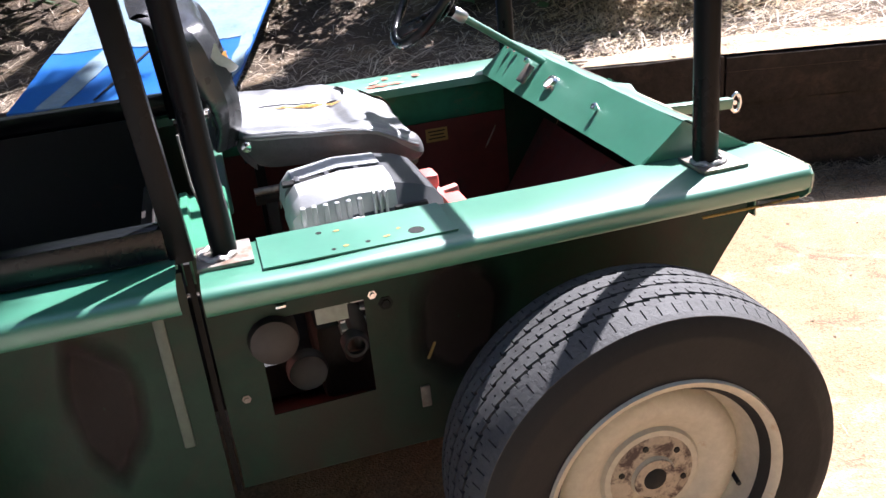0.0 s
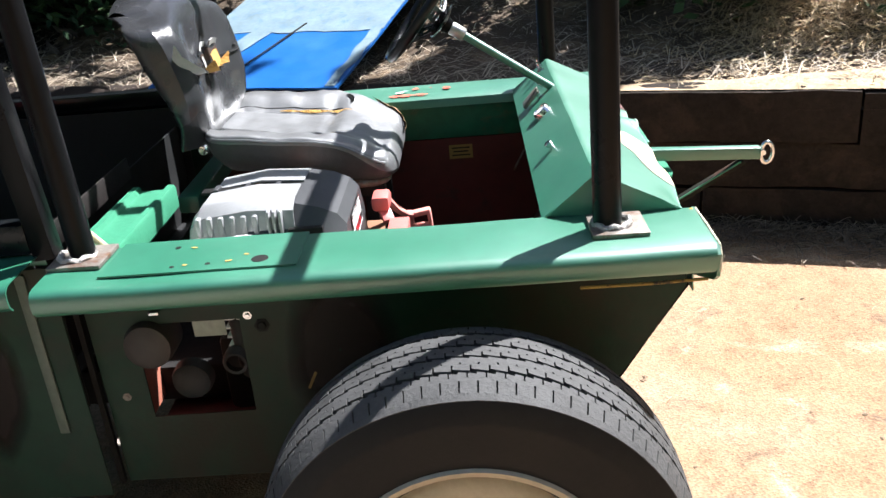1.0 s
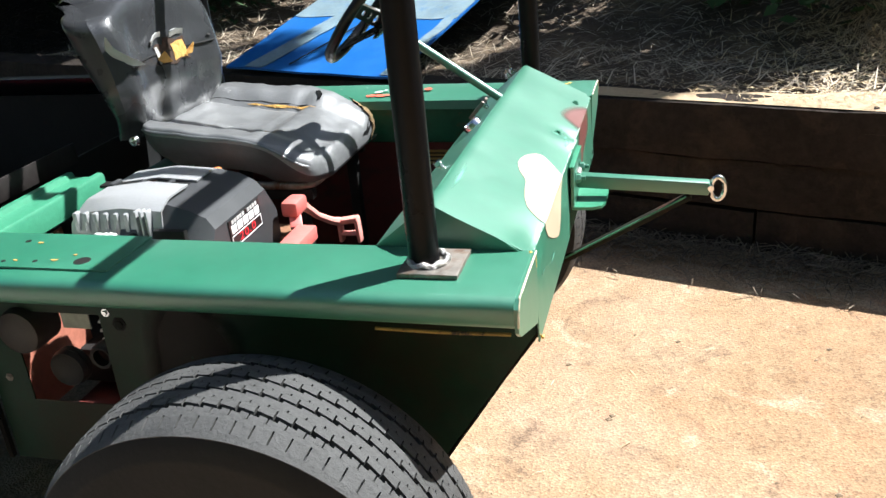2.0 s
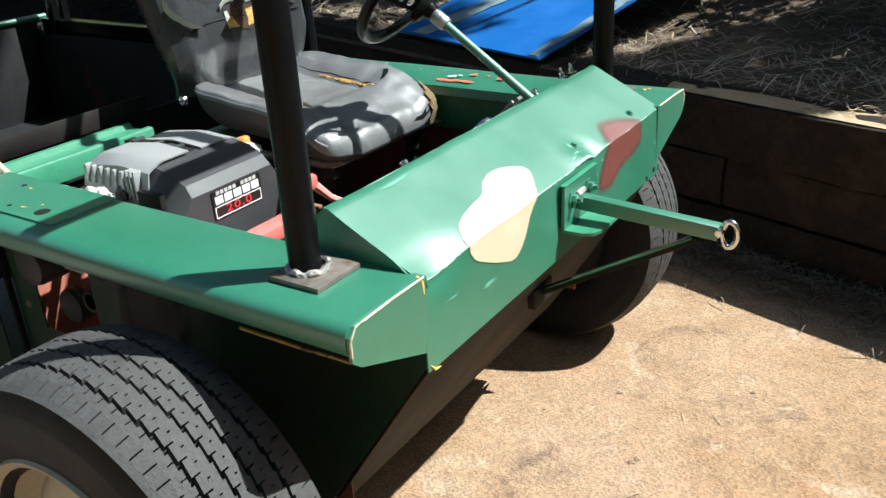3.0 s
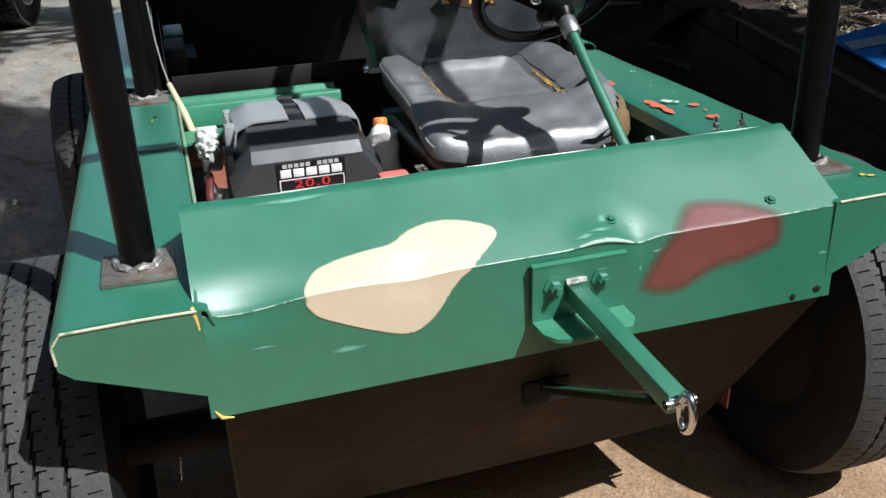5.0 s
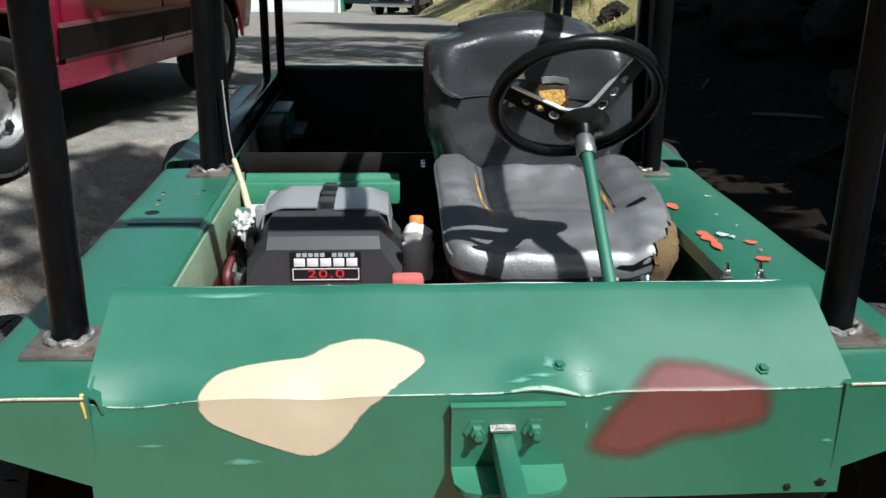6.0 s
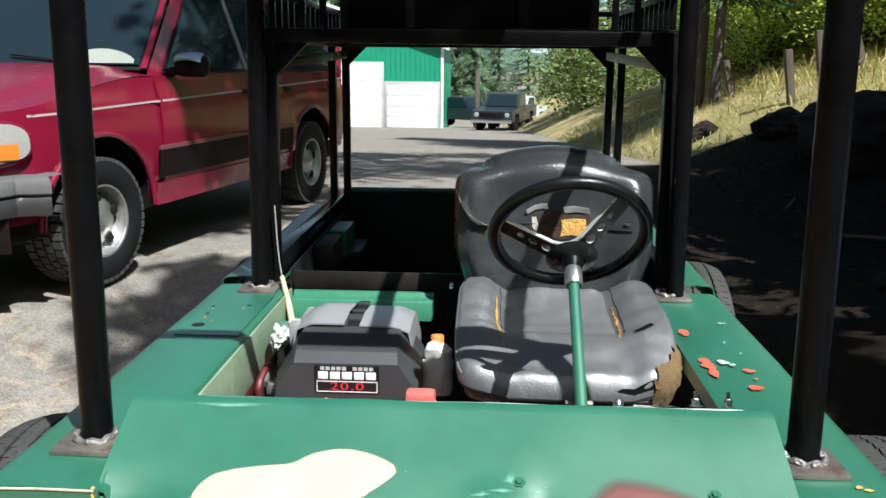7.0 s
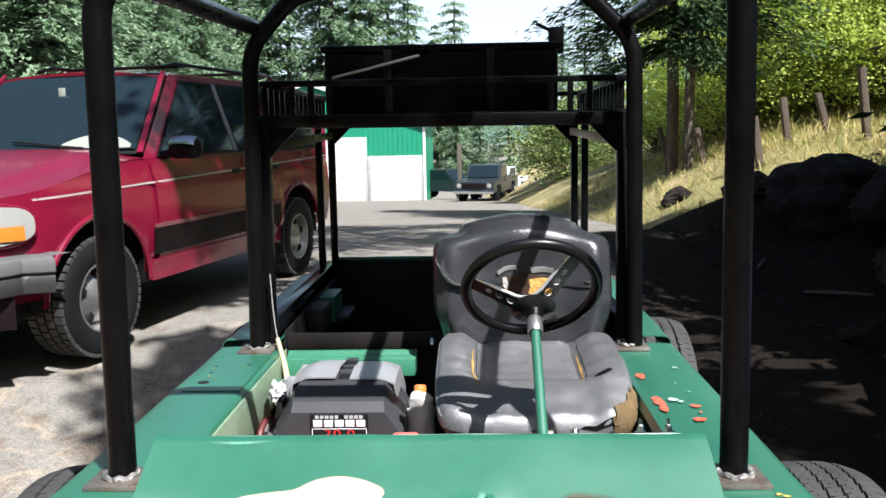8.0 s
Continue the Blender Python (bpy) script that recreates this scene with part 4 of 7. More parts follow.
def back_shell(u, v):
    """Round the sides and the rear of the backrest."""
    w = min(v * 1.0, 1.0)
    if u < 0.25:
        a = back_at(0, w)
        t = u / 0.25
        k = 0.0
    elif u > 0.75:
        a = back_at(1, w)
        t = (1 - u) / 0.25
        k = 1.0
    else:
        k = (u - 0.25) / 0.5
        a = back_at(k, w)
        t = 1.0
    p = Vector(a)
    depth = (0.026 + 0.046 * smooth01(0.05, 0.65, w) - 0.025 * smooth01(0.8, 1.0, w)) * math.sin(min(1, t) * math.pi / 2)
    if 0.25 <= u <= 0.75:
        edge_x = Vector(back_at(0, w)).x
        p.x = edge_x - depth - 0.012 * math.sin(k * math.pi)
    else:
        p.x -= depth
        p.y += (0.012 if k > 0.5 else -0.012) * math.sin(t * math.pi)
    return p


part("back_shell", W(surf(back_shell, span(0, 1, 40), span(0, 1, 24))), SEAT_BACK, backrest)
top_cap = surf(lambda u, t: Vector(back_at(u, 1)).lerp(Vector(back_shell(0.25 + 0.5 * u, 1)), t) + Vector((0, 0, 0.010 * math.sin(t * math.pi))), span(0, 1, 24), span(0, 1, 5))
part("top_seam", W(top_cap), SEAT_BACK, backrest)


def on_back(y, z, off=0.004):
    v = (z - 0.955) / 0.375
    return Vector((Vector(back_at(min(1, max(0, (y - 2.418) / 0.5 + 0.5)), v)).x + off, y, z))


def back_patch(name, ring, off, mat, label=""):
    pts = [on_back(y, z, off) for y, z in ring]
    part(name, W(Geo(pts, [tuple(range(len(pts)))])), mat, backrest, label, angle=0)


back_patch("tear", [(2.352, 1.160), (2.372, 1.166), (2.398, 1.158), (2.412, 1.176), (2.438, 1.172), (2.470, 1.160), (2.514, 1.163), (2.511, 1.125), (2.516, 1.099), (2.468, 1.108), (2.440, 1.098), (2.396, 1.106), (2.362, 1.110), (2.368, 1.135)], 0.0025, surface("dark_torn_edge", (0.035, 0.017, 0.009), 0.9, vary=0.4, fine=60))
back_patch("foam_patch", [(2.436, 1.152), (2.470, 1.156), (2.502, 1.155), (2.506, 1.130), (2.502, 1.106), (2.466, 1.112), (2.434, 1.108), (2.439, 1.130)], 0.004, FOAM, "orange foam in the tear")
back_patch("foam_patch", [(2.356, 1.158), (2.368, 1.160), (2.374, 1.138), (2.369, 1.112), (2.360, 1.112)], 0.004, PALE_VINYL)


def ribbon(path, w0, w1, out):
    g = Geo()
    n = len(path)
    for i, (y, z) in enumerate(path):
        w = w0 + (w1 - w0) * i / (n - 1)
        p = on_back(y, z, 0.005)
        g.v += [p, p + Vector((out, -w * 0.35, w)), p + Vector((-0.003, 0, 0)), p + Vector((out - 0.004, -w * 0.35, w))]
    for i in range(n - 1):
        a, b = 4 * i, 4 * i + 4
        g.f += [(a, b, b + 1, a + 1), (a + 2, a + 3, b + 3, b + 2), (a + 1, b + 1, b + 3, a + 3)]
    return g


part("curled_edge", W(ribbon([(2.166, 1.186), (2.174, 1.166), (2.190, 1.150), (2.212, 1.141), (2.240, 1.136)], 0.040, 0.004, 0.018)), PALE_VINYL, backrest, "pale curled edge of the torn vinyl")
part("curled_edge", W(ribbon([(2.345, 1.166), (2.365, 1.178), (2.385, 1.182), (2.402, 1.180)], 0.012, 0.014, 0.006)), PALE_VINYL, backrest)
part("curled_edge", W(ribbon([(2.446, 1.170), (2.480, 1.173), (2.516, 1.168)], 0.018, 0.016, 0.007)), PALE_VINYL, backrest)
part("torn_flap", W(ribbon([(2.356, 1.128), (2.366, 1.118), (2.376, 1.112)], 0.022, 0.006, 0.030)), FOAM, backrest, "curled flap of foam and vinyl")
part("torn_flap", W(ribbon([(2.486, 1.112), (2.500, 1.116), (2.514, 1.124)], 0.006, 0.020, 0.026)), FOAM, backrest)
back_patch("tear", [(2.176, 1.146), (2.20, 1.138), (2.232, 1.134), (2.20, 1.128), (2.178, 1.128)], 0.003, DARK)
back_patch("tear", [(2.60, 1.150), (2.640, 1.156), (2.645, 1.150), (2.61, 1.143)], 0.003, DARK)


def on_seat(u, v, off=0.003):
    return Vector(cushion_at(u, v)) + Vector((0.3 * off, 0, off))


for u0, v0, v1, m in ((0.240, 0.24, 0.66, FOAM), (0.725, 0.26, 0.60, FOAM)):
    g = Geo()
    for i, v in enumerate(span(v0, v1, 8)):
        w = 0.007 * math.sin(i / 8 * math.pi) * (0.6 + 0.4 * math.sin(i * 2.3)) + 0.001
        g.v += [on_seat(u0 - w, v), on_seat(u0 + w, v)]
    g.f = [(2 * i, 2 * i + 1, 2 * i + 3, 2 * i + 2) for i in range(8)]
    part("foam_split", W(g), m, seat, "split seam showing orange foam")
# seams of the cushion panels
for u in (0.256, 0.742):
    part("seam", W(tube([on_seat(u, v, -0.001) for v in span(0.03, 0.62, 14)], 0.0016, 6)), DARK, seat)
part("welt", W(tube([on_seat(0.03, v, 0.0) for v in span(0.02, 0.9, 16)], 0.004, 6)), SEAT, seat)
for z, a0, a1 in ((1.135, 0.06, 0.94),):
    part("crease", W(tube([on_back(2.418 + (u - 0.5) * 0.47, z + 0.006 * math.sin(u * 5), 0.001) for u in span(a0, a1, 18)], 0.0022, 6)), DARK, backrest)
random.seed(12)


def seat_rim(q, r):
    """A point of the cushion by its way round the torn front corner and its distance from the middle."""
    a, b = (0.74 + 0.26 * q / 0.55, 1.0) if q < 0.55 else (1.0, 1.0 - 0.34 * (q - 0.55) / 0.45)
    a, b = a * min(1, r), b * min(1, r)
    v = (b + 1) * 0.78 / 1.8 if b < 0.8 else 0.78 + (b - 0.8) * 1.1
    p = Vector(cushion_at((a + 1) / 2, v))
    out = Vector((p.x - 0.287, p.y - 2.424, 0)).normalized()
    return p, out


g = Geo()
for i, q in enumerate(span(0.0, 1.0, 16)):
    top = 0.80 + 0.10 * abs(noise.noise(Vector((q * 5, 0, 3)))) + 0.10 * smooth01(0.3, 0.0, q)
    low = 0.030 + 0.016 * noise.noise(Vector((q * 7, 2, 3)))
    for j, r in enumerate(span(top, 1.0, 6)):
        p, out = seat_rim(q, r)
        g.v.append(p + out * (0.003 + 0.006 * random.random()) + Vector((0, 0, 0.003 + 0.005 * random.random())))
    for d in (0.35, 0.7, 1.0):
        p, out = seat_rim(q, 1.0)
        g.v.append(p + out * (0.006 * random.random() - 0.010 * d) - Vector((0, 0, low * d)))
g.f = [(i * 10 + j, (i + 1) * 10 + j, (i + 1) * 10 + j + 1, i * 10 + j + 1) for i in range(16) for j in range(9)]
part("burlap_patch", W(g), SACK, seat, "ragged brown burlap backing at the torn corner")
part("tear", W(Geo([on_seat(u, v, 0.004) for u, v in ((0.70, 0.945), (0.72, 0.925), (0.77, 0.93), (0.82, 0.915), (0.875, 0.90), (0.87, 0.965), (0.78, 0.97))], [(0, 1, 2, 3, 4, 5, 6)])), HOLE, seat, angle=0)
part("tear", W(Geo([on_seat(u, v, 0.004) for u, v in ((0.772, 0.578), (0.80, 0.572), (0.832, 0.545), (0.848, 0.562), (0.818, 0.588), (0.79, 0.592))], [(0, 1, 2, 3, 4, 5)])), HOLE, seat, angle=0)
part("seat_frame", W(tube(bend([(0.06, 2.20, 0.826), (0.505, 2.20, 0.826), (0.505, 2.65, 0.826), (0.06, 2.65, 0.826)], 0.05), 0.011, 10)), STEEL, seat, "rusty tube seat frame")
for y in (2.22, 2.61):
    part("seat_rail", W(cube(0.28, y, 0.800, 0.44, 0.03, 0.03, 0.003)), DARK, seat)
for x in (0.1, 0.46):
    for y in (2.22, 2.61):
        part("seat_leg", W(cube(x, y, 0.565, 0.03, 0.03, 0.45, 0.002)), DARK, seat)
part("recliner_knob", W(lathe([(0.012, 0), (0.014, 0.01), (0.0001, 0.014)], 12, 'Y').moved(Matrix.Translation((0.06, 2.135, 0.965)))), CHROME, seat)
part("seat_bolt", W(tube([(0.525, 2.57, 0.822), (0.525, 2.67, 0.818)], 0.006, 8)), CHROME, seat)


# ---- engine ----
DULL_PULLEY = surface("grimy_pulley", (0.022, 0.020, 0.019), 0.6, 0.3, vary=0.4)


def engine():
    g = Geo()
    # blower housing: a tapering block, built from stacked rounded sections
    def section(x, yc, hw, z0, z1, cut, n=4):
        pts = [(-hw, z0), (-hw, z1 - cut * 1.5), (-hw + cut, z1), (hw - cut, z1), (hw, z1 - cut * 1.5), (hw, z0)]
        return [Vector((x, yc + a, b)) for a, b in pts]
    rows = [section(x, 1.910, hw, 0.60, top, cut) for x, hw, top, cut in ((0.245, 0.170, 0.936, 0.055), (0.345, 0.172, 0.932, 0.055), (0.400, 0.172, 0.920, 0.05), (0.438, 0.170, 0.902, 0.05), (0.457, 0.168, 0.878, 0.045), (0.464, 0.166, 0.70, 0.04))]
    rows.append([Vector((0.462, p.y, min(p.z, 0.69))) for p in rows[-1]])
    for r in rows:
        g.v += r
    k = 6
    for i in range(len(rows) - 1):
        for j in range(k - 1):
            g.f.append((i * k + j, i * k + j + 1, (i + 1) * k + j + 1, (i + 1) * k + j))
    g.f.append(tuple(range(k)))
    g.f.append(tuple((len(rows) - 2) * k + j for j in range(k - 1, -1, -1)))
    cover = part("engine_cover", W(g), PLASTIC, buggy, "black plastic cover of a twin-cylinder petrol engine", angle=25)
    # two ribbed lids with a groove between them
    for y0, y1 in ((1.774, 1.890), (1.928, 2.050)):
        prof = [(0.112, 0.862), (0.120, 0.905), (0.142, 0.930), (0.250, 0.944), (0.348, 0.938)]
        outer = y0 if y0 < 1.9 else y1
        sgn = -1 if y0 < 1.9 else 1

        def lid_at(x_i, t, prof=prof, outer=outer, sgn=sgn, y0=y0, y1=y1):
            x, z = prof[x_i]
            inner = y1 if sgn < 0 else y0
            if t <= 0.7:
                y = inner + (outer - inner) * t / 0.7
                return (x, y, z - 0.012 * smooth01(0.45, 0.7, t))
            d = (t - 0.7) / 0.3
            return (x, outer + sgn * (0.012 * math.sin(d * math.pi / 2)), z - 0.012 - d * (z - 0.856 if z > 0.88 else 0.03))
        part("engine_lid", W(surf(lid_at, range(5), span(0, 1, 14), 0.004)), PLASTIC_TOP, cover, "grey ribbed engine lid")
    for i in range(6):
        x = 0.140 + 0.025 * i
        part("cooling_fin", W(cube(x, 1.767, 0.899, 0.012, 0.020, 0.044, 0.004)), PLASTIC_TOP, cover)
    for i in range(3):
        part("cover_rib", W(cube(0.296 + 0.013 * i, 1.759, 0.897, 0.006, 0.022, 0.068, 0.002)), PLASTIC_TOP, cover)
    part("vent_slot", W(cube(0.225, 1.909, 0.931, 0.22, 0.030, 0.008, 0.002)), DARK, cover, "dark groove between the lids")
    for i in range(3):
        part("groove_web", W(cube(0.150 + 0.070 * i, 1.909, 0.9355, 0.012, 0.036, 0.010, 0.002)), PLASTIC, cover)
    part("side_cover", W(cube(0.215, 1.764, 0.832, 0.20, 0.03, 0.065, 0.006)), PLASTIC, cover)
    part("screw", W(lathe([(0.012, 0), (0.012, -0.006), (0.0001, -0.007)], 12, 'Y').moved(Matrix.Translation((0.285, 1.746, 0.872)))), DARK, cover)
    part("intake", W(cube(0.375, 1.746, 0.868, 0.075, 0.016, 0.05, 0.003)), DARK, cover)
    # label on the sloping front
    a, b = Vector((0.4573, 1.914, 0.875)), Vector((0.4595, 1.914, 0.806))
    d = (b - a).normalized()
    n = Vector((-d.z, 0, d.x)).normalized()
    if n.x < 0:
        n = -n
    m = Matrix((Vector((0, 1, 0)), -d, n)).transposed().to_4x4()
    m.translation = (a + b) / 2 + n * 0.0018
    label = part("label", W(cube(0, 0, 0, 0.152, 0.066, 0.0016).moved(m)), LABEL_BLACK, cover, "black, white and red engine label")
    for i in range(10):
        if i != 5:
            part("text_bar", W(cube(-0.058 + 0.0128 * i, 0.0265, 0.0012, 0.0095, 0.0085, 0.0008).moved(m)), METAL_GREY, label)
    for i in range(5):
        part("brand_block", W(cube(-0.0565 + 0.02825 * i, 0.0095, 0.0013, 0.0235, 0.0185, 0.0008, 0.0003).moved(m)), WHITE, label)
    part("number_frame", W(prism([(-0.072, -0.031), (0.072, -0.031), (0.072, -0.004), (-0.072, -0.004)], 'Z', 0.001, 0.0016, [[(-0.070, -0.029), (0.070, -0.029), (0.070, -0.006), (-0.070, -0.006)]]).moved(m)), WHITE, label)
    cu = bpy.data.curves.new("number", 'FONT')
    cu.body = "20.0"
    cu.size = 0.027
    cu.align_x, cu.align_y = 'CENTER', 'CENTER'
    cu.extrude = 0.0004
    cu.space_character = 1.15
    tmp = new("number", cu)
    bpy.context.view_layer.update()
    me = bpy.data.meshes.new_from_object(tmp)
    bpy.data.objects.remove(tmp)
    me.transform(Matrix.Translation((0, -CY, 0)) @ m @ Matrix.Translation((0, -0.0175, 0.0016)) @ Matrix.Diagonal((1.55, 0.95, 1, 1)))
    me.materials.clear()
    me.materials.append(RED)
    part("number", me, RED, label, "red number 20.0")
    # crankcase and metal round it
    part("crankcase", W(cube(0.27, 1.91, 0.52, 0.30, 0.26, 0.20, 0.02)), DARK, cover)
    for i in range(6):
        part("cylinder_fin", W(cube(0.24, 1.735, 0.62 + 0.022 * i, 0.13, 0.07, 0.006, 0.001)), ALLOY, cover)
    part("carburettor", W(cube(0.14, 1.715, 0.80, 0.055, 0.05, 0.05, 0.008).add(tube([(0.14, 1.70, 0.83), (0.15, 1.70, 0.87), (0.19, 1.705, 0.875)], 0.012, 10))), ALLOY, cover)
    part("linkage", W(tube([(0.30, 1.71, 0.77), (0.34, 1.695, 0.82), (0.40, 1.70, 0.80)], 0.010, 8).add(cube(0.36, 1.712, 0.78, 0.05, 0.025, 0.03, 0.004))), ALLOY, cover)
    part("hose", W(tube(bend([(0.40, 1.70, 0.72), (0.43, 1.69, 0.80), (0.36, 1.70, 0.84), (0.30, 1.70, 0.80)], 0.03), 0.009, 8)), surface("dark_red_hose", (0.10, 0.015, 0.015), 0.5), cover)
    part("oil_filter", W(lathe([(0.0001, -0.034), (0.030, -0.034), (0.050, -0.026), (0.054, -0.012), (0.054, 0.05), (0.03, 0.06)], 28, 'Y').moved(Matrix.Translation((0.025, 1.652, 0.690)))), surface("brown_filter_can", (0.040, 0.033, 0.030), 0.55, vary=0.25), cover, "dusty brown filter can poking through the side")
    part("pulley", W(lathe([(0.0001, -0.012), (0.03, -0.012), (0.042, -0.02), (0.046, -0.008), (0.040, 0.0), (0.046, 0.01), (0.0001, 0.012)], 26, 'Y').moved(Matrix.Translation((0.085, 1.690, 0.575)))), DULL_PULLEY, cover)
    part("bay_wall", W(cube(-0.094, 1.82, 0.59, 0.006, 0.32, 0.40)), surface("faded_salmon_red_sheet", (0.40, 0.145, 0.095), 0.6, vary=0.3, coarse=8), buggy, "sunlit faded red wall behind the engine")
    part("manifold", W(tube(bend([(0.20, 1.72, 0.70), (0.215, 1.69, 0.625), (0.20, 1.75, 0.55)], 0.03), 0.022, 14)), DULL_PULLEY, cover)
    part("port", W(lathe([(0.020, -0.012), (0.026, -0.014), (0.030, -0.006), (0.030, 0.02)], 22, 'Y').moved(Matrix.Translation((0.196, 1.668, 0.622)))), DULL_PULLEY, cover)
    part("plate", W(cube(0.155, 1.66, 0.715, 0.07, 0.004, 0.045, 0.001)), surface("pale_data_plate", (0.34, 0.36, 0.30), 0.5), cover)


engine()
for x, z, r in ((0.245, 0.742, 0.006), (0.272, 0.716, 0.010)):
    part("side_bolt", W(hex_bolt((x, 1.648, z), (0, -1, 0), r, 0.006)), CHROME if r < 0.008 else DARK, buggy)
part("side_bolt", W(hex_bolt((-0.055, 1.648, 0.56), (0, -1, 0), 0.006, 0.005)), STEEL, buggy)
part("glint_clip", W(cube(0.100, 1.660, 0.752, 0.016, 0.010, 0.018, 0.002)), CHROME, buggy)
part("glint_clip", W(cube(0.052, 1.640, 0.765, 0.022, 0.012, 0.008, 0.002)), CHROME, buggy)
# red cross bar and lever in front of the engine
red_bar = part("engine_mount_bar", W(bar((0.545, 1.70, 0.765), (0.545, 2.05, 0.765), 0.05, 0.035, 0.004)), RED_BAR, buggy, "sun-faded red cross bar in front of the engine")
part("mount_block", W(cube(0.500, 2.090, 0.815, 0.045, 0.070, 0.040, 0.010)), RED_BAR, red_bar)
part("mount_leg", W(bar((0.520, 2.045, 0.775), (0.500, 2.085, 0.805), 0.03, 0.012, 0.002)), RED_BAR, red_bar)
part("seat_bracket", W(tube([(0.505, 2.11, 0.815), (0.530, 2.15, 0.765), (0.548, 2.19, 0.735), (0.560, 2.21, 0.725)], [0.013, 0.009, 0.010, 0.012], 8).add(bar((0.552, 2.215, 0.722), (0.612, 2.215, 0.732), 0.028, 0.014)).add(bar((0.608, 2.215, 0.734), (0.612, 2.215, 0.668), 0.026, 0.010)).add(bar((0.560, 2.215, 0.728), (0.562, 2.215, 0.668), 0.026, 0.010)).add(bar((0.556, 2.215, 0.690), (0.612, 2.215, 0.692), 0.025, 0.008))), PINK, buggy, "sun-bleached red bracket")
part("pedal_box", W(cube(0.60, 2.30, 0.40, 0.10, 0.06, 0.08, 0.005)), DARK, buggy)
# bottle wedged beside the engine
bottle = thing("bottle", "pale crumpled plastic bottle with an orange cap", "bottle", (0.312, 2.116, 0.750))
lean = Matrix.Rotation(-0.16, 4, 'Y')
crumple = lathe([(0.0001, 0), (0.034, 0.002), (0.040, 0.02), (0.037, 0.05), (0.041, 0.08), (0.036, 0.098), (0.039, 0.112), (0.028, 0.126), (0.015, 0.132)], 22)
crumple.v = [Vector(p) * (1 + 0.16 * noise.noise(Vector(p) * 38)) for p in crumple.v]
part("body", crumple.moved(lean), BOTTLE, bottle)
part("cap", lathe([(0.017, 0.130), (0.017, 0.148), (0.014, 0.152), (0.0001, 0.152)], 14).moved(lean), CAP, bottle)
rag = thing("rag", "crumpled white rag wedged between engine and deck", "rag", (0.245, 1.706, 0.868))
part("cloth", surf(lambda u, v: Vector((math.cos(u) * math.sin(v) * 0.042, math.sin(u) * math.sin(v) * 0.024, math.cos(v) * 0.030)) * (1 + 0.55 * noise.noise(Vector((math.cos(u) * math.sin(v) * 2.6, math.sin(u) * math.sin(v) * 2.6, math.cos(v) * 2.6 + 4)))), span(0, 2 * math.pi, 22), span(0.02, math.pi - 0.02, 14)), surface("white_cloth", (0.50, 0.50, 0.48), 0.9, vary=0.1, bump=0.4), rag)
part("white_plate", W(cube(0.115, 1.716, 0.862, 0.10, 0.05, 0.006, 0.002)), surface("pale_plate", (0.62, 0.63, 0.60), 0.5, vary=0.15), buggy)
part("side_tray", W(bar((0.36, 2.11, 0.735), (0.50, 2.105, 0.735), 0.09, 0.01)), surface("rusty_tray", (0.22, 0.10, 0.05), 0.8, vary=0.4), buggy)

# cross member behind the engine and dark angle of the bed
channel = [(-0.010, 0.842), (-0.010, 0.893), (-0.014, 0.899), (-0.028, 0.900), (-0.034, 0.888), (-0.096, 0.888), (-0.102, 0.900), (-0.117, 0.900), (-0.122, 0.894), (-0.122, 0.842)]
cross = part("cross_member", W(prism(channel, 'Y', 1.664, 2.082)), GREEN_LIGHT, buggy, "green ribbed channel across the body behind the engine")
part("gusset", W(prism([(0.03, 1.66), (0.14, 1.66), (0.10, 1.74), (0.03, 1.76)], 'Z', 0.84, 0.846)), GREEN_LIGHT, cross)
DULL = surface("dull_rusted_angle", (0.018, 0.014, 0.013), 0.6, 0.3, vary=0.5, wear=(0.09, 0.055, 0.045), wear_at=(0.64, 0.72), wear_scale=9)
part("bed_angle", W(cube(-0.165, CY - 0.25, 0.918, 0.006, 0.54, 0.055, 0.001).add(cube(-0.185, CY - 0.25, 0.893, 0.04, 0.54, 0.006, 0.001))), DULL, buggy, "dark steel angle along the bed")
# rear cross tray of the seat side
part("cross_member", W(cube(-0.03, 2.45, 0.80, 0.06, 0.50, 0.05, 0.01)), GREEN, buggy)

# control rod with a yellow sleeve beside the rear post
part("control_sleeve", W(tube([(0.050, 1.693, 0.79), (0.026, 1.688, 0.825), (-0.012, 1.668, 0.89), (-0.045, 1.643, 0.957)], [0.009, 0.010, 0.009, 0.007], 10)), SLEEVE, buggy, "yellowed tube round a control rod")
part("control_rod", W(tube([(-0.043, 1.645, 0.95), (-0.058, 1.634, 1.0), (-0.068, 1.627, 1.06), (-0.072, 1.622, 1.16)], 0.0023, 8)), CABLE, buggy)

# ---- rear section ----
# near-black colour stands for the shadow inside the cargo bed
BED = surface("shade_darkened_bed", (0.010, 0.0105, 0.011), 0.6, vary=0.4, wear=(0.07, 0.015, 0.012), wear_at=(0.6, 0.7), wear_scale=5)
both("rear_fender", fender(-1.42, -0.125, 0.935, 1.60, 1.440), GREEN, "green deck along the cargo bed")
rear_out = [(-1.50, 0.335), (-0.122, 0.335), (-0.122, 0.90), (-1.50, 0.90)]
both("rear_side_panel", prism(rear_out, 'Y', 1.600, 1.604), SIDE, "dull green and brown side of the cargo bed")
both("bed_rail", cube(-0.77, 1.607, 0.965, 1.30, 0.012, 0.055, 0.003), GREEN)
both("bed_liner", cube(-0.80, 1.640, 0.78, 1.26, 0.004, 0.34), BED)
part("bed_floor", W(cube(-0.80, CY, 0.61, 1.28, 1.12, 0.006)), BED, buggy, "bed floor darkened for shade with red showing through")
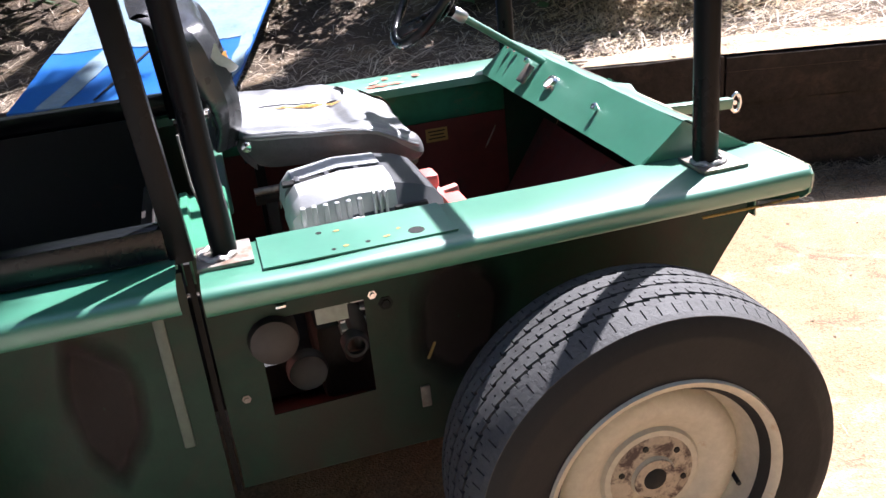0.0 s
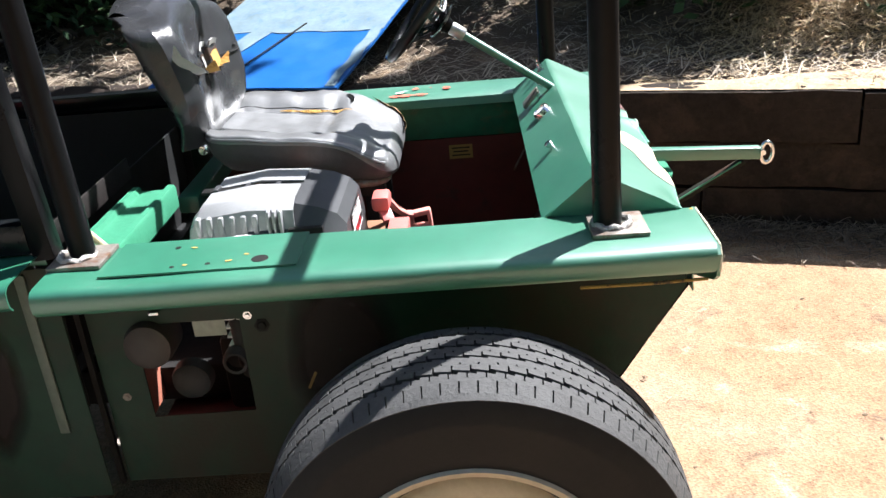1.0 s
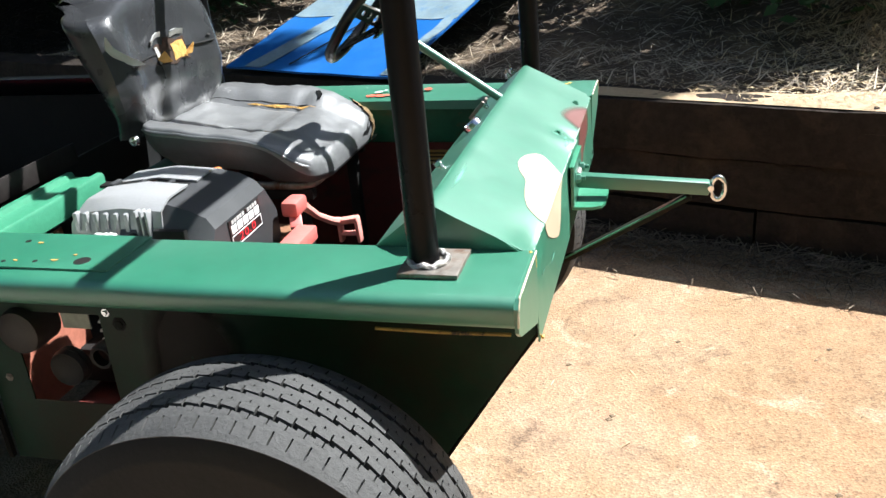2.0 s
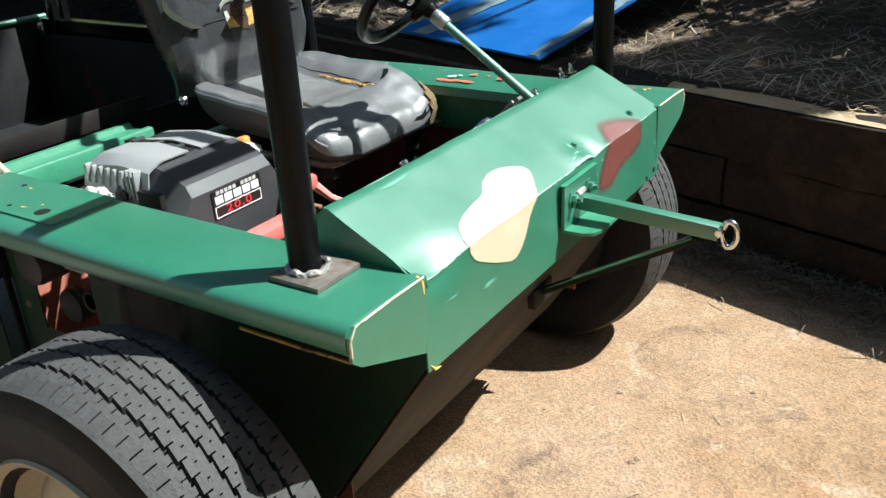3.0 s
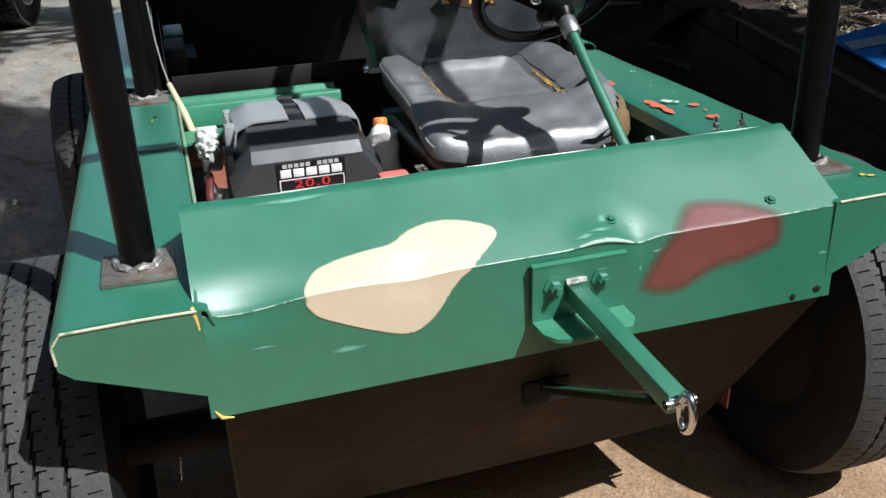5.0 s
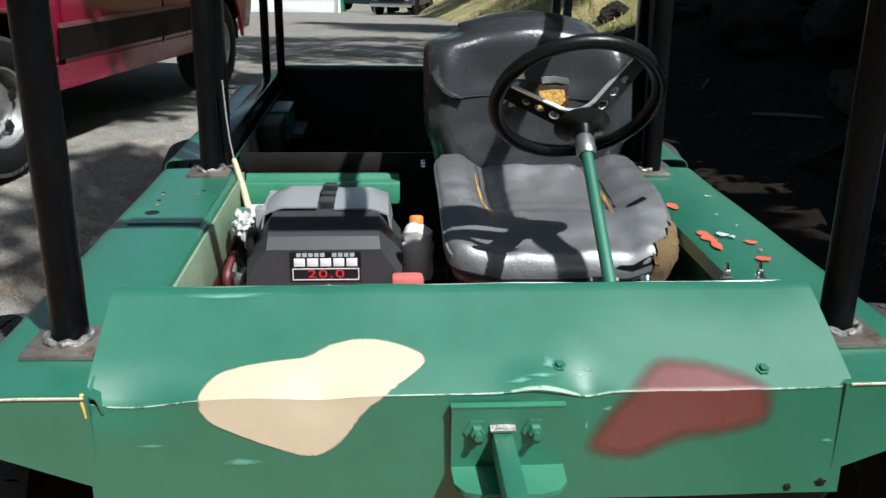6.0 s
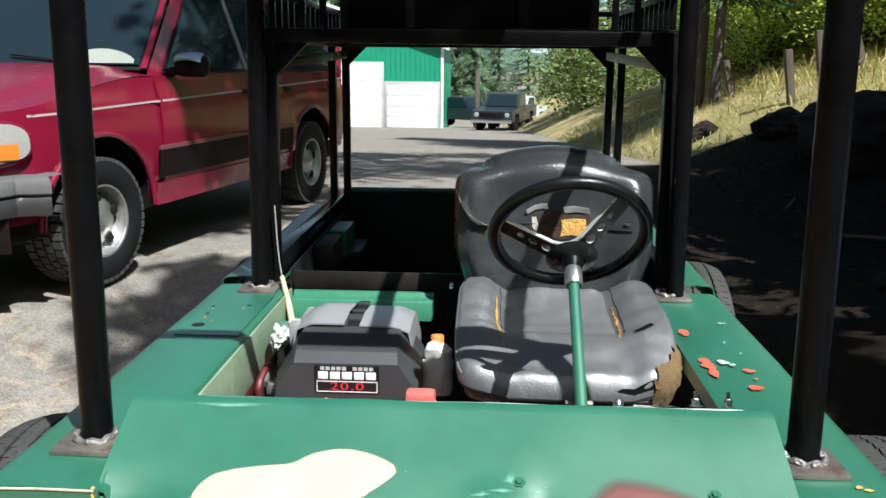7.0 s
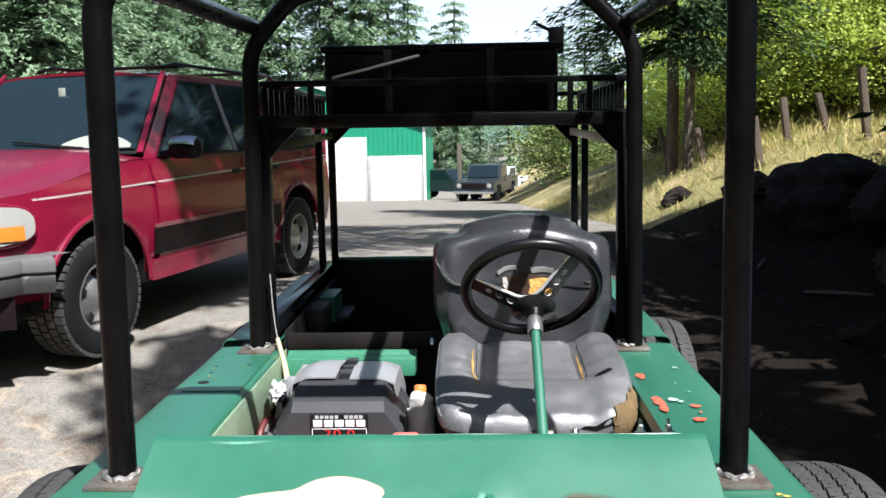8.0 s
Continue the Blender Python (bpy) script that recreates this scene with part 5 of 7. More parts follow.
part("bed_tail", W(cube(-1.435, CY, 0.80, 0.012, 1.15, 0.40, 0.003)), BED, buggy, "green tail board darkened for shade")
part("tail_rim", W(tube([(-1.43, 1.61, 1.005), (-1.43, 2.76, 1.005)], 0.012, 10)), GREEN, buggy)
part("bed_front", W(cube(-0.20, CY, 0.74, 0.006, 1.12, 0.30)), BED, buggy)
part("bed_box", W(cube(-0.62, 1.675, 0.905, 0.20, 0.065, 0.085, 0.006)), DARK, buggy)
part("bed_step", W(cube(-0.86, 1.680, 0.90, 0.20, 0.065, 0.10, 0.004)), GREEN_OLD, buggy)
part("bed_step", W(cube(-0.98, 1.70, 0.84, 0.24, 0.10, 0.02, 0.004)), BED, buggy)
both("rear_frame_bar", bar((-1.40, 1.60, 0.972), (-0.135, 1.60, 0.972), 0.045, 0.062, 0.003), surface("polished_black_enamel", (0.006, 0.007, 0.008), 0.20, spec=0.28, vary=0.3, bump=0.05, rough_vary=0.06), "glossy black square sill of the cargo bed")
part("chassis", W(cube(-0.3, CY, 0.42, 2.2, 0.5, 0.10, 0.01)), DARK, buggy)
for x in (0.70, -0.95):
    part("axle", W(tube([(x, 1.40, 0.40), (x, 2.97, 0.40)], 0.045, 14)), DARK, buggy)


# ---- cage ----
def post_plate(x, y, z=DECK):
    pl = part("base_plate", W(cube(x, y, z + 0.005, 0.105, 0.108, 0.009, 0.0015)), STEEL, buggy, "rusty steel base plate")
    part("weld", W(tube([(x - 0.01 + 0.033 * math.cos(t), y + 0.033 * math.sin(t), z + 0.012 + 0.003 * math.sin(7 * t)) for t in span(0, 2 * math.pi, 24)], 0.0065, 7, False)), WELD, pl)


R_T = 0.027
TOP = 1.965
for y, sgn in ((1.560, 1), (2.775, -1)):
    post_plate(1.003, y)
    post_plate(-0.035, y + 0.022 * sgn)
front_hoop = bend([(0.985, 1.560, DECK + 0.008), (0.975, 1.566, 1.915), (0.975, 2.769, 1.915), (0.985, 2.775, DECK + 0.008)], 0.11, 8)
part("front_hoop", W(tube(front_hoop, R_T, 18)), BLACK, buggy, "black tube hoop over the front")
rear_hoop = bend([(-0.033, 1.583, DECK + 0.008), (-0.062, 1.592, 1.86), (-0.07, 1.74, TOP + 0.06), (-0.07, 2.60, TOP + 0.06), (-0.062, 2.762, 1.86), (-0.033, 2.768, DECK + 0.008)], 0.07, 8)
part("rear_hoop", W(tube(rear_hoop, 0.025, 18)), BLACK, buggy, "black tube hoop behind the seat")
for y0, y1 in ((1.585, 1.605), (2.750, 2.745)):
    part("roof_rail", W(tube([(0.965, y0 + (0.03 if y0 < 2 else -0.03), 1.90), (-0.064, y1, 1.925)], 0.024, 16)), BLACK, buggy)
part("roof_rail", W(tube([(0.965, 2.40, 1.915), (-0.07, 2.40, TOP + 0.05)], 0.024, 16)), BLACK, buggy)

# cargo rack: square tube frame, picket sides
rack = part("cargo_rack", W(bar((-0.15, 1.583, 1.640), (-0.15, 2.765, 1.632), 0.04, 0.04)), BLACK, buggy, "black steel cargo rack with picket sides")
for y in (1.602, 2.748):
    part("rack_post", W(bar((-0.112, y, 0.925), (-0.152, y, 1.64), 0.044, 0.044)), BLACK, rack)
for y in (1.572, 1.630, 2.728, 2.774):
    part("rack_post", W(bar((-1.32, y, 0.93), (-1.32, y, 1.64), 0.030, 0.034)), BLACK, rack)
part("rack_rail", W(bar((-1.32, 1.56, 1.640), (-1.32, 2.79, 1.640), 0.04, 0.04)), BLACK, rack)
for y in (1.604, 2.746):
    part("rack_rail", W(bar((-1.32, y, 1.640), (-0.15, y, 1.640), 0.04, 0.04)), BLACK, rack)
    part("top_rail", W(bar((-1.32, y, 1.757), (-0.15, y, 1.757), 0.02, 0.02)), BLACK, rack)
    for i in range(14):
        x = -0.19 - 0.084 * i
        part("picket", W(bar((x, y, 1.655), (x, y, 1.752), 0.018, 0.018, 0.001)), BLACK, rack)
for x in (-0.15, -1.32):
    part("top_rail", W(bar((x, 1.60, 1.757), (x, 2.75, 1.757), 0.02, 0.02)), BLACK, rack)
    for y in (1.70, 1.76, 1.82, 2.52, 2.58, 2.64):
        part("picket", W(bar((x, y, 1.655), (x, y, 1.752), 0.018, 0.018, 0.001)), BLACK, rack)
for x in (-0.15, -1.32):
    for y, s in ((1.622, 1), (2.728, -1)):
        part("gusset_plate", W(prism([(y, 1.625), (y + 0.10 * s, 1.625), (y, 1.525)], 'X', x - 0.004, x + 0.004)), BLACK, rack)
part("rack_brace", W(bar((-1.20, 2.70, 1.590), (-0.18, 2.735, 1.560), 0.012, 0.030, 0.001)), METAL_GREY, rack, "bare grey flat brace")
part("rack_brace", W(bar((-1.20, 1.65, 1.590), (-0.18, 1.615, 1.560), 0.012, 0.030, 0.001)), BLACK, rack)
for y in span(1.75, 2.6, 6):
    part("rack_slat", W(bar((-1.32, y, 1.652), (-0.15, y, 1.652), 0.03, 0.006, 0.001)), BLACK, rack)

part("rack_floor", W(cube(-0.735, CY + 0.003, 1.6585, 1.15, 1.08, 0.004, 0.001)), BLACK, rack, "black sheet floor of the rack")

# black box on the rack
crate = thing("storage_box", "black metal storage box strapped on the cargo rack", "box", (-0.62, 2.165, 1.661))
part("body", cube(0, 0, 0.106, 0.46, 0.80, 0.212, 0.012), BLACK, crate)
part("lid", cube(0, 0, 0.223, 0.48, 0.82, 0.022, 0.006), BLACK, crate)
for y in (-0.18, 0.17):
    part("strap", cube(0.236, y, 0.118, 0.008, 0.028, 0.22, 0.002), DARK, crate)
part("hold_down_rod", bar((0.250, -0.37, 0.125), (0.250, -0.07, 0.195), 0.010, 0.010), ALLOY, crate)
part("latch", cube(0.05, 0.41, 0.255, 0.07, 0.05, 0.09, 0.006).add(bar((0.05, 0.42, 0.275), (0.05, 0.34, 0.315), 0.012, 0.012)), DARK, crate)


# ---- wheels of the utility vehicle ----
TYRE_R, TYRE_W = 0.405, 0.262


def tyre_mesh():
    w = TYRE_W / 2
    r = TYRE_R - 0.010
    prof = [(0.222, w * 0.80), (0.236, w * 0.94), (0.262, w * 1.0), (0.300, w * 1.04), (0.340, w * 1.015), (0.345, w * 1.020), (0.350, w * 1.008), (0.362, w * 0.99), (0.373, w * 0.962), (0.383, w * 0.930), (0.3775, w * 0.87), (0.382, w * 0.74), (0.388, w * 0.5), (0.392, 0)]
    full = prof + [(a, -b) for a, b in reversed(prof[:-1])]
    return lathe(full, 72, 'Y')


def tread_mesh():
    """Five ribs parted by stepped grooves; short slits run in at each step."""
    g = Geo()
    w = TYRE_W / 2
    count = 80
    step = 2 * math.pi / count

    def block(t0, t1, y00, y01, y10, y11):
        i = len(g.v)
        for off in (-0.013, 0.0):
            for t, ya, yb in ((t0, y00, y01), (t1, y10, y11)):
                for y in (ya, yb):
                    r = TYRE_R + off - 0.026 * abs(y / w) ** 3.2
                    g.v.append(Vector((r * math.cos(t), y, r * math.sin(t))))
        g.f.extend([(i + 4, i + 5, i + 7, i + 6), (i, i + 4, i + 6, i + 2), (i + 1, i + 3, i + 7, i + 5), (i, i + 1, i + 5, i + 4), (i + 2, i + 6, i + 7, i + 3)])
    # each rib: its edges, and strips (from, to, slit at the step, slit half way)
    inner = ((0.0, 0.30, 1, 0), (0.30, 0.44, 0, 0), (0.44, 0.60, 0, 1), (0.60, 1.0, 0, 0))
    left = ((0.0, 0.22, 0, 0), (0.22, 0.64, 1, 0), (0.64, 0.80, 0, 0), (0.80, 1.0, 0, 1))
    right = ((0.0, 0.20, 0, 1), (0.20, 0.36, 0, 0), (0.36, 0.78, 1, 0), (0.78, 1.0, 0, 0))
    ribs = ((-0.93, -0.51, left), (-0.445, -0.170, inner), (-0.115, 0.115, inner), (0.170, 0.445, inner), (0.51, 0.93, right))
    for ri, (a, b, strips) in enumerate(ribs):
        za, zb = (0.0 if ri == 0 else 0.0026), (0.0 if ri == 4 else 0.0026)
        for k in range(count):
            t0 = step * (k + 0.37 * ri)
            for f0, f1, at_step, half_way in strips:
                def edge(f, sign):
                    return (a * w + za * sign) * (1 - f) + (b * w + zb * sign) * f
                cuts = [(t0, t0 + step * (0.90 if at_step else 1.0))]
                if half_way:
                    cuts = [(t0, t0 + 0.46 * step), (t0 + 0.55 * step, t0 + step)]
                for ta, tb in cuts:
                    sa, sb = -1 + 2 * (ta - t0) / step, -1 + 2 * (tb - t0) / step
                    block(ta, tb, edge(f0, sa), edge(f1, sa), edge(f0, sb), edge(f1, sb))
    return g


def rim_mesh(side):
    """Pressed steel wheel; side is -1 where the face looks to the negative y axis."""
    p = [(0.248, -0.112), (0.259, -0.126), (0.254, -0.137), (0.240, -0.130), (0.224, -0.098), (0.216, -0.070), (0.210, -0.058), (0.202, -0.055), (0.197, -0.066), (0.186, -0.074), (0.165, -0.080), (0.138, -0.074), (0.118, -0.060), (0.110, -0.058), (0.104, -0.066), (0.060, -0.068), (0.050, -0.068), (0.045, -0.078), (0.0001, -0.080)]
    back = [(0.0001, 0.0), (0.19, 0.02), (0.21, 0.08), (0.235, 0.105), (0.240, 0.10)]
    return lathe([(r, -side * h) for r, h in p + back], 72, 'Y')


TYRE_ME = mesh_of("tyre", tyre_mesh(), RUBBER, 50)
TREAD_ME = mesh_of("tread", tread_mesh(), TREAD, 30)
for side, y in ((-1, 1.333), (1, 3.060)):
    RIM_ME = mesh_of("wheel", rim_mesh(side), RIM, 50)
    for x in (0.700, -0.95):
        wheel = part("wheel", RIM_ME, RIM, buggy, "cream-painted steel wheel with a dusty hub", (x, y - CY - (0.05 * side if x < 0 else 0), 0.402))
        wheel.rotation_euler[1] = 0.3 if x > 0 else 1.0
        part("tyre", TYRE_ME, RUBBER, wheel, "black road tyre")
        part("tread", TREAD_ME, TREAD, wheel, "worn dusty grey tread")
        # black disc added to stand for the shadow inside the wheel
        part("wheel_shade_disc", lathe([(0.0001, -side * 0.112), (0.200, -side * 0.112), (0.232, -side * 0.108), (0.238, -side * 0.100)], 36, 'Y'), DARK, wheel, "dark disc for the deep shade inside the wheel")
        part("hub_plate", lathe([(0.0001, side * 0.0815), (0.044, side * 0.0805), (0.048, side * 0.071), (0.085, side * 0.0695), (0.098, side * 0.064)], 30, 'Y'), HUBDUST, wheel)
        part("hub_cap", lathe([(0.0001, side * 0.090), (0.018, side * 0.088), (0.026, side * 0.080)], 20, 'Y'), DARK, wheel)
        for k in range(6):
            t = k * math.pi / 3
            part("wheel_hole", lathe([(0.0001, side * 0.0725), (0.0065, side * 0.0725), (0.007, side * 0.066)], 10, 'Y').moved(Matrix.Translation((0.072 * math.cos(t), 0, 0.072 * math.sin(t)))), DARK, wheel)
        for k in range(4):
            t = 0.5 + k * math.pi / 2
            slot = cube(0, 0, 0, 0.050, 0.012, 0.012, 0.005).moved(Matrix.Rotation(-t, 4, 'Y') @ Matrix.Translation((0.0, side * 0.040, 0.203)))
            part("wheel_slot", slot, DARK, wheel)
        part("valve", tube([(0.20, side * 0.06, 0), (0.19, side * 0.10, 0)], 0.005, 8), DARK, wheel)
part("yellow_mark", W(bar((0.350, 1.646, 0.555), (0.370, 1.646, 0.595), 0.002, 0.006)), STICKER, buggy)
part("latch_tab", W(cube(0.335, 1.645, 0.46, 0.022, 0.006, 0.055, 0.002)), STEEL, buggy)
part("hinge_strip", W(cube(-0.111, 1.640, 0.62, 0.012, 0.012, 0.56)), DARK, buggy)

part("recess_plate", W(cube(-0.150, 1.612, 0.715, 0.055, 0.004, 0.30, 0.001)), DARK, buggy)
part("corner_strip", W(cube(-0.185, 1.597, 0.70, 0.022, 0.006, 0.38, 0.002)), surface("pale_worn_strip", (0.10, 0.13, 0.10), 0.5, vary=0.3), buggy)
PATCH = soft_edge(surface("dark_brown_paint", (0.013, 0.0085, 0.007), 0.6, spec=0.25, vary=0.3))


def side_patch(cx, cz, rx, rz, y, seed):
    """A sprayed camouflage patch on an upright side sheet, thinning out at its rim."""
    g, fade = Geo(), []
    for r in span(0.02, 1.0, 10):
        for k in range(28):
            t = 2 * math.pi * k / 28
            q = r * (1 + 0.28 * noise.noise(Vector((math.cos(t) * 1.3 + seed, math.sin(t) * 1.3, 0))))
            g.v.append(Vector((cx + rx * q * math.cos(t), y, cz + rz * q * math.sin(t))))
            fade.append(min(1.0, (1 - r) / 0.5))
    g.f = [(i * 28 + k, i * 28 + (k + 1) % 28, (i + 1) * 28 + (k + 1) % 28, (i + 1) * 28 + k) for i in range(10) for k in range(28)]
    ob = part("dark_patch", W(g), PATCH, buggy, "soft dark brown camouflage patch")
    ob.data.attributes.new("fade", 'FLOAT', 'POINT').data.foreach_set("value", fade)


side_patch(-0.325, 0.645, 0.085, 0.19, 1.5985, 1.0)
side_patch(0.43, 0.645, 0.12, 0.19, 1.6465, 4.0)
side_patch(-0.85, 0.66, 0.16, 0.16, 1.5985, 7.0)


# ---- timber retaining wall ----
def timber(length, h, depth, seed):
    random.seed(seed)

    def at(u, v):
        a = v * 4
        k = int(a) % 4
        t = a - int(a)
        c = [(0, 0), (0, h), (depth, h), (depth, 0), (0, 0)]
        y = c[k][0] + (c[k + 1][0] - c[k][0]) * t
        z = c[k][1] + (c[k + 1][1] - c[k][1]) * t
        n = noise.noise(Vector((u * 3.1 + seed, y * 6, z * 6)))
        m = noise.noise(Vector((u * 11 + seed, y * 14, z * 14)))
        cy, cz = y - depth / 2, z - h / 2
        q = 1 - 0.05 * (abs(cy / depth * 2) * abs(cz / h * 2)) ** 2
        return (u, cy * q + 0.008 * n + 0.003 * m, h / 2 + cz * q + 0.008 * n + 0.004 * m)
    us = span(0, length, int(length * 14))
    vs = span(0, 1, 24)
    g = surf(at, us, vs)
    k = len(vs)
    g.f.append(tuple(range(k - 1)))
    g.f.append(tuple((len(us) - 1) * k + j for j in range(k - 2, -1, -1)))
    return g


wall = thing("retaining_wall", "low retaining wall of stacked dark creosoted timbers", "retaining wall", (0, 4.17, 0))
wall["kind"] = "structure"
ANG = math.atan2(-0.295, 1.0)
seed = 0
for row, (z, h, back) in enumerate(((-0.03, 0.215, 0.015), (0.185, 0.205, 0.0), (0.392, 0.225, 0.008))):
    s = -2.9 - 0.8 * row
    while s < 8.5:
        seed += 1
        random.seed(100 + seed)
        ln = random.uniform(2.2, 2.6)
        jut = random.uniform(-0.015, 0.02)
        m = Matrix.Rotation(ANG, 4, 'Z') @ Matrix.Translation((s, back + jut + 0.115, z + random.uniform(-0.008, 0.008)))
        part("timber", timber(ln - 0.012, h, 0.23, seed).moved(m), TIMBER, wall)
        s += ln

# ---- blue board on the bank ----
def board():
    b = Vector((0.947, -0.32, 0)).normalized()
    p = Vector((0.32, 0.947, 0)).normalized()
    th = radians(15)
    d = p * math.cos(th) + Vector((0, 0, math.sin(th)))
    n = b.cross(d).normalized()
    m = Matrix((b, d, n)).transposed().to_4x4()
    m.translation = Vector((0.095, 4.142, 0.652)) - b * 1.10
    e = thing("blue_board", "weathered sheet painted blue with bleached grey stripes", "board")
    e.matrix_world = m
    part("sheet", surf(lambda u, v: (u, v, 0.006 * noise.noise(Vector((u * 3, v * 3, 0)))), span(0, 1.10, 16), span(0, 2.2, 24), 0.012), BLUE, e)
    part("bleached_top", surf(lambda u, v: (u, v + 0.05 * noise.noise(Vector((u * 5, v * 3, 4))), 0.004 + 0.006 * noise.noise(Vector((u * 3, v * 3, 0)))), span(0.005, 1.095, 16), span(0.62, 2.19, 20), 0.002), BLUE_GREY, e, "bleached grey part of the sheet")
    part("bleached_stripe", surf(lambda u, v: (u + 0.25 * (v + 0.1) + 0.012 * noise.noise(Vector((u * 9, v * 9, 4))), v, 0.004 + 0.006 * noise.noise(Vector((u * 3, v * 3, 0)))), span(0.11, 0.24, 6), span(0.005, 0.66, 20), 0.002), BLUE_GREY, e, "bleached grey stripe")
    part("bare_edge", surf(lambda u, v: (u + 0.03 * noise.noise(Vector((u * 4, v * 6, 9))), v, 0.0045 + 0.006 * noise.noise(Vector((u * 3, v * 3, 0)))), span(1.03, 1.092, 3), span(0.01, 0.9, 24), 0.002), BLUE_GREY, e)
    part("seam", bar((0.42, 0.05, 0.008), (0.60, 0.72, 0.008), 0.012, 0.004, 0.001), DARK, e)


board()


# ---- red four-wheel-drive car ----
def car():
    c = thing("red_car", "cherry red four-wheel-drive estate car parked on the drive", "car", (-3.64, -0.37, 0.385), -11.4)
    # own axes: x forwards, y to its left, z up from the tyres' contact; wheels at x = +-1.415
    AX = (1.43, -1.36)
    TR = 0.335
    ARCH = 0.45

    def belt(x):
        return 1.06 + 0.02 * smooth01(-2.2, 0.6, x) - 0.16 * smooth01(0.95, 2.25, x)

    def half(x, z):
        w = 0.885
        w -= 0.16 * smooth01(1.55, 2.28, x) ** 2 + 0.06 * smooth01(-1.9, -2.3, x)
        w -= 0.05 * smooth01(0.75, 1.15, z) + 0.035 * smooth01(0.62, 0.35, z)
        return w

    def low(x):
        z = 0.40
        for cx in AX:
            d = abs(x - cx)
            if d < ARCH:
                z = max(z, TR + math.sqrt(max(0, ARCH ** 2 - d * d)))
        return z
    xs = sorted(span(-2.25, 2.24, 110) + [c + e for c in AX for e in (-ARCH + 0.001, ARCH - 0.001)])
    for s in (1, -1):
        body = part("body_side", surf(lambda x, t: (x, s * (half(x, low(x) + (belt(x) - low(x)) * t) + 0.010 * math.exp(-((low(x) + (belt(x) - low(x)) * t - 0.93) / 0.05) ** 2)), low(x) + (belt(x) - low(x)) * t), xs, span(0, 1, 14)), SUV_RED, c)
        for cx in AX:
            lip = [Vector((cx + (ARCH + 0.008) * math.cos(t), s * (half(cx + ARCH * math.cos(t), 0.6) + 0.006), TR + (ARCH + 0.008) * math.sin(t))) for t in span(0.05, math.pi - 0.05, 26)]
            part("arch_lip", tube(lip, 0.016, 8), SUV_RED, c)
            inner = [(cx + (ARCH - 0.005) * math.cos(t), TR + (ARCH - 0.005) * math.sin(t)) for t in span(0, math.pi, 22)]
            part("wheel_well", surf(lambda k, v, q=inner: (q[k][0], s * (0.86 - 0.5 * v), q[k][1]), range(23), span(0, 1, 3)), DARK, c)
            part("well_back", prism(inner, 'Y', s * 0.42, s * 0.41), DARK, c)
        # doors, cladding and stripes lie just proud of the body
        for x0, x1, nm in ((-0.34, 0.86, "front_door"), (-1.02, -0.36, "rear_door")):
            d = part(nm, surf(lambda x, z: (x, s * (half(x, z) + 0.010 * math.exp(-((z - 0.93) / 0.05) ** 2) + 0.006), z), span(x0 + 0.006, x1 - 0.006, 14), span(0.47, 1.055, 12), 0.012 * s), SUV_RED, c)
            part("door_handle", cube(x0 + 0.12, s * (half(x0, 0.95) + 0.026), 0.955, 0.13, 0.02, 0.035, 0.006), SUV_DARK, d)
        # cladding coloured dark for shade, its top strip paler for the highlight
        part("cladding", surf(lambda x, z: (x, s * (half(x, z) + 0.016), z), span(-0.93, 0.92, 20), span(0.50, 0.665, 5), 0.012 * s), SUV_DARK, c, "red door cladding darkened for shade")
        part("cladding_strip", surf(lambda x, z: (x, s * (half(x, z) + 0.020), z), span(-0.93, 0.92, 20), span(0.662, 0.685, 2), 0.012 * s), TRIM_RED, c)
        part("sill", surf(lambda x, z: (x, s * (half(x, z) + 0.010 + 0.03 * (0.45 - z)), z), span(-0.95, 0.94, 14), span(0.34, 0.47, 4), 0.02 * s), SUV_RED, c)
        part("pinstripe", surf(lambda x, z: (x, s * (half(x, z) + 0.027 - 0.012 * smooth01(0.86, 0.94, x)), z - 0.025 * x), span(-2.1, 1.90, 70), [0.953, 0.964], 0.003 * s), TRIM_WHITE, c)
    # bonnet
    def hood(x, t):
        y = -1 + 2 * t
        w = half(x, belt(x)) + 0.004
        z = belt(x) + 0.045 * (1 - abs(y) ** 3) * smooth01(2.26, 1.9, x) + 0.022 * smooth01(0.80, 0.70, abs(y)) * smooth01(2.2, 1.6, x)
        return (x, y * w, z)
    part("car_bonnet", surf(hood, span(0.86, 2.24, 24), span(0, 1, 30)), SUV_RED, c)
    # greenhouse
    RZ = 1.655

    def roof_half(x):
        return 0.635 - 0.03 * smooth01(-1.6, -2.2, x)
    part("roof", surf(lambda x, t: (x, (-1 + 2 * t) * roof_half(x), RZ + 0.03 - 0.045 * abs(-1 + 2 * t) ** 2.5 - 0.03 * smooth01(0.0, 0.32, x) - 0.02 * smooth01(-1.7, -2.2, x)), span(-2.15, 0.30, 22), span(0, 1, 22), 0.02), SUV_RED, c)

    def side_glass(x, t, s, off):
        z = belt(x) + (1.63 - belt(x)) * t
        y = 0.835 + (roof_half(x) + 0.005 - 0.835) * t
        return (x, s * (y + off), z)
    for s in (1, -1):
        wins = [[(-0.28, 0.05), (0.70, 0.05), (0.13, 0.90), (-0.28, 0.90)], [(-0.98, 0.05), (-0.38, 0.05), (-0.38, 0.90), (-0.98, 0.90)], [(-2.02, 0.08), (-1.08, 0.05), (-1.08, 0.90), (-1.92, 0.88)]]

        def quad(w, off, grow=0.0):
            a, b, d, e = [Vector((p[0], p[1], 0)) for p in w]
            cen = (a + b + d + e) / 4
            a, b, d, e = [cen + (p - cen) * (1 + grow) for p in (a, b, d, e)]
